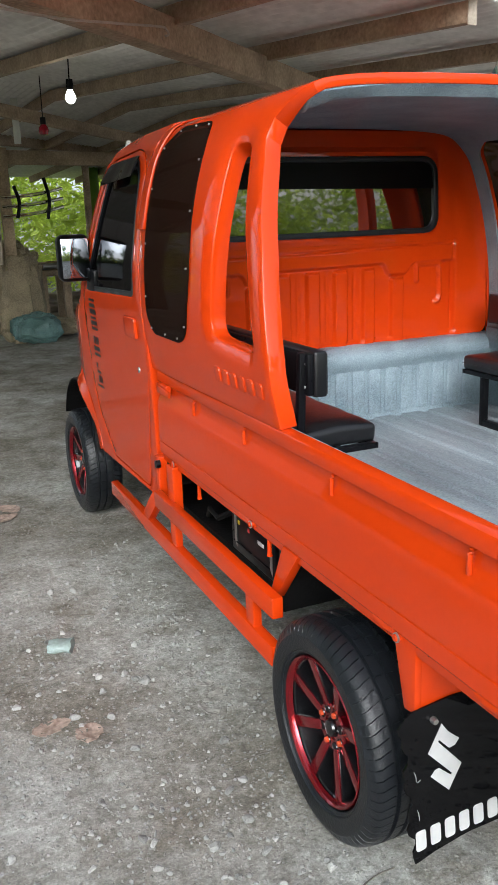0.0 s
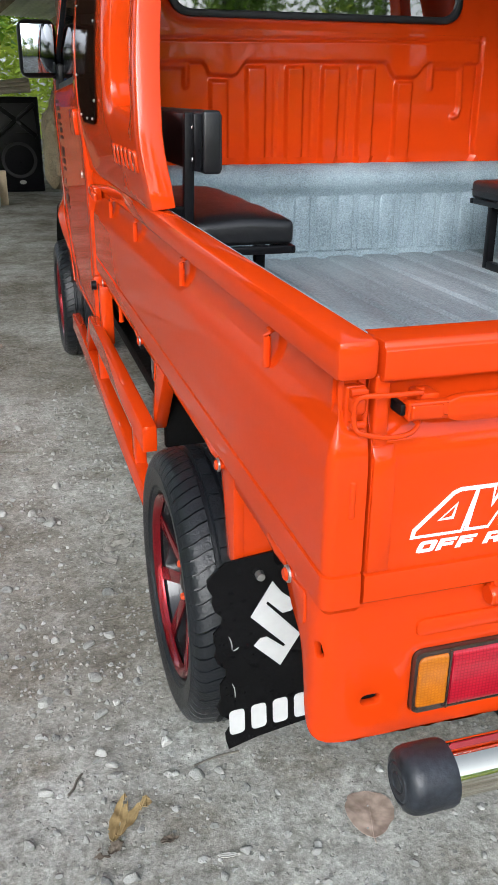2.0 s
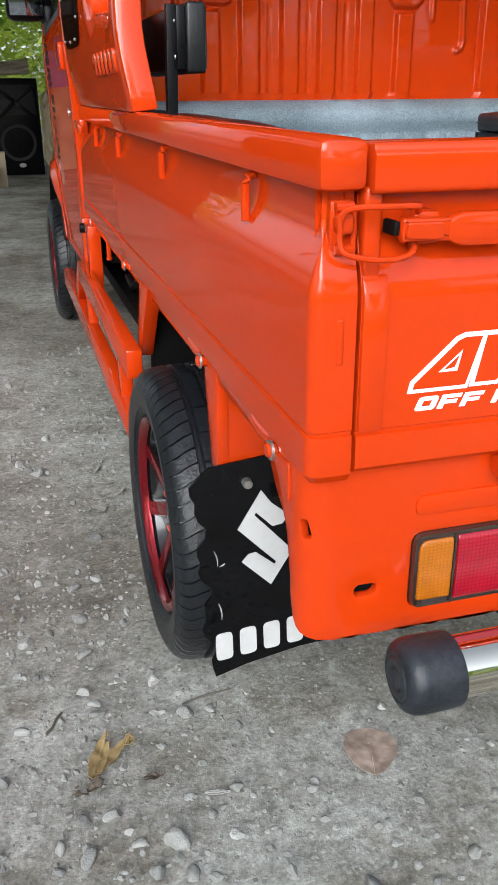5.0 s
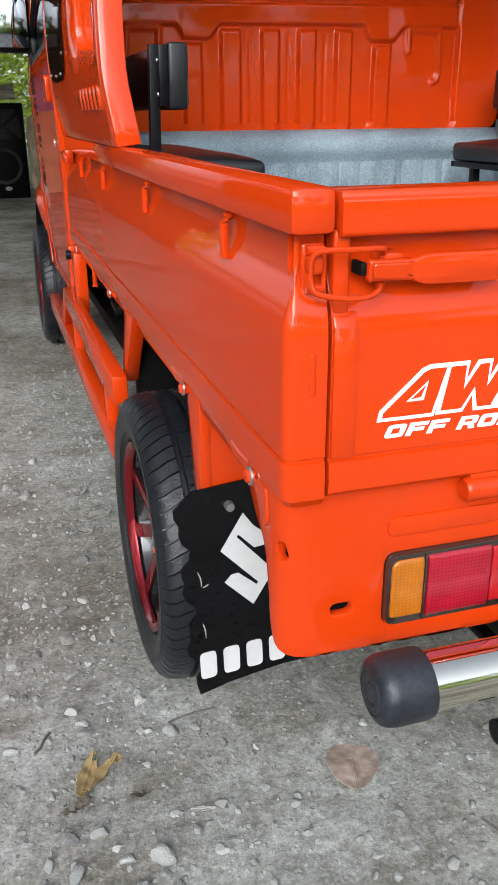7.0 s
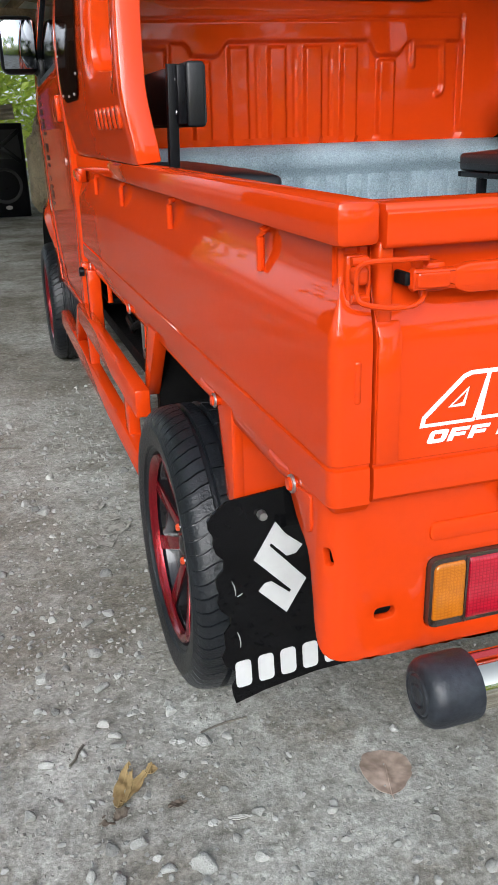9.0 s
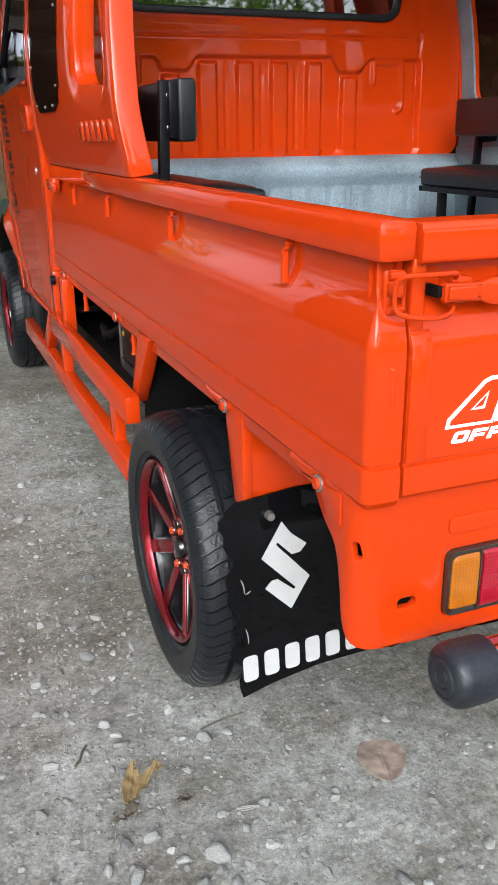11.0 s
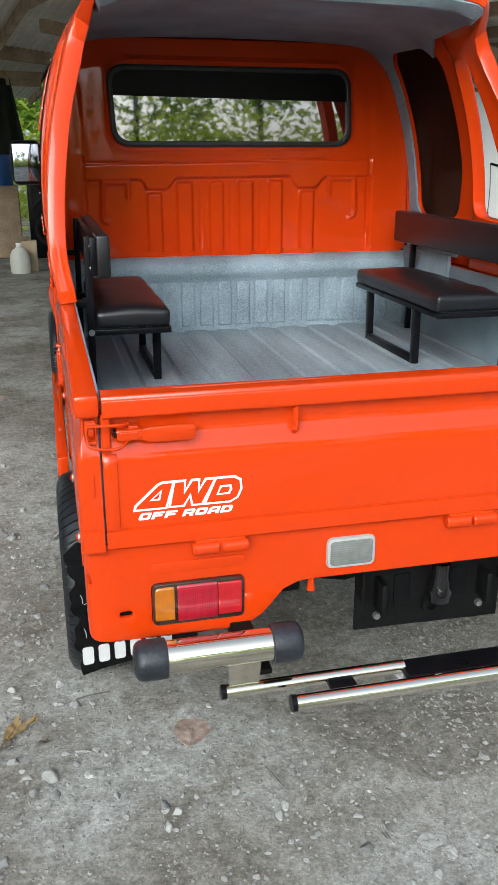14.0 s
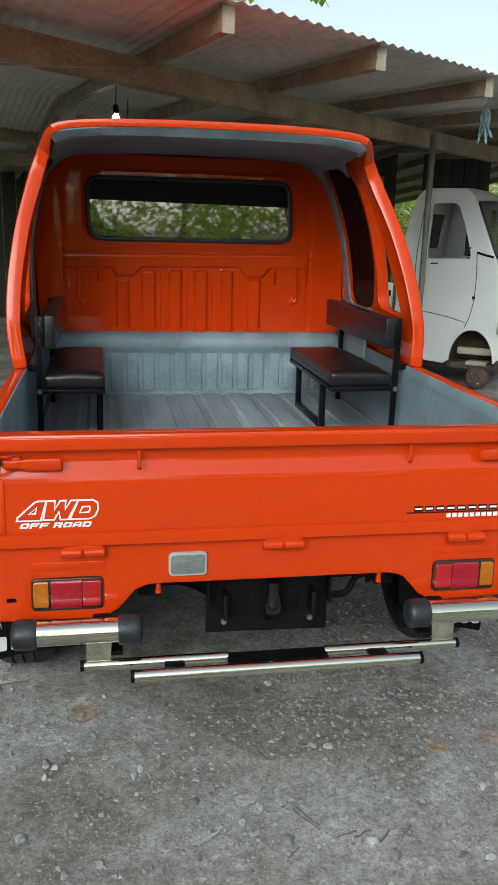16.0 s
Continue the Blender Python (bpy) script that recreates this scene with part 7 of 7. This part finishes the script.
def gravel(name, count, lo, hi, area, seed, label):
    rnd = random.Random(seed)
    vs, fs = [], []
    base = [(1, 0, 0), (-0.4, 0.9, 0), (-0.6, -0.8, 0), (0.1, 0.05, 0.75), (0.3, 0.7, 0.4), (-0.7, 0.1, 0.45), (0.4, -0.7, 0.4)]
    tri = [(0, 4, 3), (4, 1, 3), (1, 5, 3), (5, 2, 3), (2, 6, 3), (6, 0, 3), (0, 1, 4), (1, 2, 5), (2, 0, 6)]
    x0, x1, y0, y1 = area
    n = 0
    while n < count:
        x, y = rnd.uniform(x0, x1), rnd.uniform(y0, y1)
        if noise.noise(Vector((x * 2.2, y * 2.2, 4.0))) < rnd.uniform(-0.6, 0.35):
            continue
        n += 1
        r = lo + (hi - lo) * rnd.random() ** 4
        low = rnd.uniform(0.5, 1.0)
        a = rnd.uniform(0, 6.3)
        ca, sa, z = math.cos(a), math.sin(a), ground_height(x, y)
        k = len(vs)
        for p in base:
            px, py, pz = (q * rnd.uniform(0.55, 1.35) * r * k2 for q, k2 in zip(p, (1, 1, low)))
            vs.append((x + ca * px - sa * py, y + sa * px + ca * py, z - 0.1 * r + pz))
        fs += [(k + i, k + j, k + l) for i, j, l in tri]
    me = bpy.data.meshes.new(name)
    me.from_pydata(vs, [], fs)
    me.materials.append(GRIT)
    tagged(new(name, me), label, "gravel", kind="stuff")


GRIT = material("grit", (0.11, 0.106, 0.092), 0.9, colour2=(0.36, 0.355, 0.325), scale=30, fine=90)
gravel("gravel", 75000, 0.0008, 0.0062, (-1.9, 1.3, -0.9, 3.0), 31, "fine grey grit scattered on the soil")
gravel("gravel", 9000, 0.002, 0.012, (0.1, 1.7, -0.7, 1.0), 32, "coarser grey grit heaped beside the truck")


def pebble_field(count, seed):
    """Small rounded stones too many to count, lying in the soil."""
    rnd = random.Random(seed)
    shapes = []
    for k in range(8):
        bm = bmesh.new()
        bmesh.ops.create_icosphere(bm, subdivisions=2, radius=1)
        chipped(bm, 40 + k, 7)
        bm.verts.ensure_lookup_table()
        shapes.append(([v.co.copy() for v in bm.verts], [[v.index for v in f.verts] for f in bm.faces]))
        bm.free()
    vs, fs = [], []
    n = 0
    while n < count:
        x, y = rnd.uniform(-1.8, 1.25), rnd.uniform(-0.8, 2.6)
        if (x > -0.62 and y > 0.3) or noise.noise(Vector((x * 3.1, y * 3.1, 9.0))) < rnd.uniform(-0.8, 0.3):
            continue
        n += 1
        r = 0.0032 + 0.0065 * rnd.random() ** 2.2
        pts, faces = rnd.choice(shapes)
        turn = Euler((0, 0, rnd.uniform(0, 6.3))).to_matrix() @ Matrix.Diagonal((r, r * rnd.uniform(0.65, 1), r * rnd.uniform(0.5, 0.8)))
        base = Vector((x, y, ground_height(x, y) + 0.15 * r))
        k = len(vs)
        vs += [tuple(base + turn @ p) for p in pts]
        fs += [[k + i for i in f] for f in faces]
    me = bpy.data.meshes.new("pebbles")
    me.from_pydata(vs, [], fs)
    me.materials.append(PEBBLE)
    tagged(new("pebbles", me), "small grey pebbles strewn over the soil", "pebbles", kind="stuff")


PEBBLE = material("small_pebble", (0.14, 0.14, 0.130), 0.85, colour2=(0.33, 0.332, 0.316), scale=14, fine=60)
pebble_field(4200, 77)


def blade(length, width, seed, curl=0.25, ragged=0.0, crumple=0.002, tip=1.0, at=(0.0, 0.0), ang=0.0):
    """A dry leaf blade with a raised midrib, a wavering edge and, where ragged, torn-out bits."""
    bm = bmesh.new()
    n, m = 17, 6
    off = Vector((seed * 2.3, seed * 1.1, 0.0))
    ca, sa = math.cos(ang), math.sin(ang)
    rows = []
    for i in range(n):
        t = i / (n - 1)
        w = width * 0.5 * max(math.sin(math.pi * t ** (0.85 * tip)), 0.004) ** 0.55
        row = []
        for k in range(-m, m + 1):
            u = k / m
            edge = 1 + (0.14 + 0.5 * ragged) * noise.noise(Vector((t * 6 + seed, math.copysign(3, u), 0.0))) * abs(u)
            lx, ly = (t - 0.5) * length, u * w * edge
            px, py = at[0] + ca * lx - sa * ly, at[1] + sa * lx + ca * ly
            z = 0.002 + curl * (abs(u) ** 1.5 * w * 0.5 + (t - 0.5) ** 2 * length * 0.4)
            z += crumple * (noise.noise(Vector((px, py, 0)) * 60 + off) + 0.6 * noise.noise(Vector((px, py, 0)) * 170 + off) + 0.9)
            z += 0.0009 * max(0.0, 1 - abs(u) * 6) + 0.0004 * math.cos((t * 26 + abs(u) * 5))
            row.append(bm.verts.new((px, py, z)))
        rows.append(row)
    for A, B in zip(rows, rows[1:]):
        for k in range(2 * m):
            mid = (A[k].co + B[k + 1].co) / 2
            if ragged and noise.noise(mid * 75 + off) > 0.42 - 0.5 * ragged * abs(k - m + 0.5) / m:
                continue
            bm.faces.new((A[k], A[k + 1], B[k + 1], B[k]))
    bmesh.ops.delete(bm, geom=[v for v in bm.verts if not v.link_faces], context="VERTS")
    bmesh.ops.recalc_face_normals(bm, faces=bm.faces)
    bmesh.ops.solidify(bm, geom=bm.faces[:], thickness=0.0007)
    return bm


def leaf_thing(x, y, length, width, ang, mat, label, curl=0.25, seed=0, ragged=0.0, crumple=0.002, tip=1.0, more=()):
    pieces = [blade(length, width, seed, curl, ragged, crumple, tip)]
    for dx, dy, l, w, a in more:
        pieces.append(blade(l, w, seed + 7, curl, ragged, crumple, tip, (dx, dy), a))
    bm = joined(*pieces)
    ca, sa = math.cos(ang), math.sin(ang)
    for v in bm.verts:
        v.co.z += ground_height(x + ca * v.co.x - sa * v.co.y, y + sa * v.co.x + ca * v.co.y) - ground_height(x, y)
    ob = part("leaf", bm, mat, None, "", 60)
    ob.location, ob.rotation_euler = (x, y, ground_height(x, y) + 0.0005), (0, 0, ang)
    tagged(ob, label, "leaf", "fallen leaves")
    return ob


YELLOW = material("yellow_leaf", (0.17, 0.115, 0.05), 0.7, colour2=(0.38, 0.28, 0.13), scale=50, fine=80)
for ln in (DRY, YELLOW):
    ln.node_tree.nodes["Principled BSDF"].inputs["Specular IOR Level"].default_value = 0.25
round_leaf = leaf_thing(-0.476, 0.281, 0.094, 0.080, -1.85, DRY, "round dry brown leaf flat on the soil", 0.03, 1, 0.0, 0.0012, 0.85)
part("midrib", tube([(-0.044, 0.0, 0.0045), (0.0, 0.001, 0.0042), (0.046, 0.0, 0.0045), (0.056, 0.002, 0.003)], [0.0004, 0.0005, 0.0008, 0.0009], 6), DRY, round_leaf, "thin midrib")
leaf_thing(-0.870, 0.373, 0.098, 0.026, 1.23, YELLOW, "torn and curled yellow dry leaf on the soil", 0.55, 2, 0.25, 0.004, 1.0, ((0.006, -0.019, 0.092, 0.017, -0.37), (0.038, -0.036, 0.026, 0.020, 0.2)))
leaf_thing(-0.893, 0.318, 0.05, 0.026, 0.3, BARK, "dark crumbled leaf scraps on the soil", 0.4, 31, 0.75, 0.005)
leaf_thing(-0.800, 0.313, 0.03, 0.016, 0.1, BARK, "dark crumbled leaf scraps on the soil", 0.4, 33, 0.6, 0.004)
leaf_thing(-1.208, 1.313, 0.115, 0.065, 0.2, DRY, "dry brown leaf with a torn edge", 0.2, 4, 0.3, 0.004)
leaf_thing(-1.119, 1.240, 0.095, 0.075, 1.2, DRY, "dry brown leaf with a torn edge", 0.25, 5, 0.4, 0.005)
leaf_thing(0.619, 0.010, 0.10, 0.06, -0.5, DRY, "dry brown leaf flat on the soil", 0.1, 6, 0.15)
leaf_thing(0.453, -0.025, 0.07, 0.028, -0.6, YELLOW, "yellow dry leaf on the soil", 0.4, 7, 0.3, 0.003)
leaf_thing(-1.089, 3.115, 0.16, 0.10, 0.4, DRY, "dry brown leaf on the soil", 0.3, 8)
leaf_thing(-1.04, 3.25, 0.14, 0.09, 2.0, DRY, "dry brown leaf on the soil", 0.3, 9)
GREY_LEAF = material("grey_leaf", (0.17, 0.16, 0.14), 0.85, colour2=(0.33, 0.32, 0.29), scale=50, fine=120)
for k, (x, y, l, w, ang) in enumerate(((-0.762, 1.417, 0.08, 0.035, 1.2), (-0.740, 1.268, 0.09, 0.05, 0.4), (-0.784, 1.205, 0.07, 0.05, 2.2), (-0.745, 1.33, 0.06, 0.03, 2.7))):
    leaf_thing(x, y, l, w, ang, GREY_LEAF, "crumbled grey leaf trodden into the soil", 0.25, 20 + k, 0.7, 0.005)
PLASTIC = material("crumpled_plastic", (0.28, 0.35, 0.33), 0.2, vary=0.25, scale=25, fine=120)
PAPER = material("paper_scrap", (0.36, 0.355, 0.33), 0.8, vary=0.15)
leaf_thing(-0.084, -0.143, 0.062, 0.036, 0.1, PAPER, "scrap of pale plastic trodden into the soil", 0.1, 10, 0.3, 0.003)
leaf_thing(-0.064, -0.180, 0.036, 0.030, 0.9, PAPER, "scrap of pale plastic trodden into the soil", 0.15, 12, 0.3, 0.004)
leaf_thing(-0.719, 0.262, 0.034, 0.009, -0.15, PAPER, "scrap of pale green wrapper on the soil", 0.3, 13, 0.0, 0.002)
leaf_thing(-0.162, -0.101, 0.05, 0.015, 1.6, GREY_LEAF, "pale curled leaf scrap on the soil", 0.5, 14, 0.2, 0.003)
leaf_thing(-0.191, -0.329, 0.045, 0.012, 0.6, PAPER, "pale curled leaf scrap on the soil", 0.5, 15, 0.1, 0.003)
leaf_thing(-0.286, -0.344, 0.06, 0.03, 1.5, GREY_LEAF, "crumbled grey leaf trodden into the soil", 0.3, 16, 0.5, 0.004)
leaf_thing(-0.195, -0.260, 0.075, 0.012, 0.5, PAPER, "curved pale strip of bark on the soil", 0.5, 11)
cupb = bmesh.new()
bmesh.ops.create_cone(cupb, cap_ends=True, segments=20, radius1=0.032, radius2=0.042, depth=0.075)
bmesh.ops.subdivide_edges(cupb, edges=[e for e in cupb.edges if abs((e.verts[0].co - e.verts[1].co).z) > 0.01], cuts=6)
for v in cupb.verts:
    v.co += 0.009 * noise.noise_vector(v.co * 30)
    v.co.x *= 0.45
cup = part("plastic_cup", cupb, PLASTIC)
cup.matrix_world = pose(-1.096, 1.736, 0.018, 90, 90, 70)
tagged(cup, "crushed clear green plastic cup lying on the soil", "cup")
TWIG = material("dry_twig", (0.12, 0.108, 0.088), 0.85, vary=0.25)
for k, (x, y, l, ang) in enumerate(((-0.836, 2.70, 0.20, 2.6), (0.05, -0.22, 0.08, 2.1), (0.16, -0.30, 0.05, 0.4), (-0.33, 0.10, 0.07, 1.9), (-1.15, 0.42, 0.06, 2.2), (-0.93, 0.47, 0.05, 1.0), (-0.76, 0.95, 0.12, 0.1), (0.26, -0.31, 0.05, 0.9), (-0.98, 1.95, 0.1, 2.8), (0.044, -0.229, 0.09, 2.1), (0.125, -0.294, 0.055, 0.3), (0.208, -0.312, 0.05, 0.8), (-0.007, -0.331, 0.045, 0.8), (-0.686, 0.463, 0.085, 0.15))):
    d = Vector((math.cos(ang), math.sin(ang), 0)) * l / 2
    c0 = Vector((x, y, ground_height(x, y) + 0.003))
    side = Vector((-d.y, d.x, 0))
    line = [c0 - d, c0 - d * 0.35 + side * 0.10 * math.sin(k * 2.1), c0 + d * 0.3 - side * 0.09 * math.cos(k * 1.7), c0 + d]
    tagged(part("twig", tube([tuple(q) for q in spline(line, 3)], 0.0013 + 0.0005 * (k % 3), 6), TWIG), "thin dry twig on the soil", "twig", "twigs on the ground")
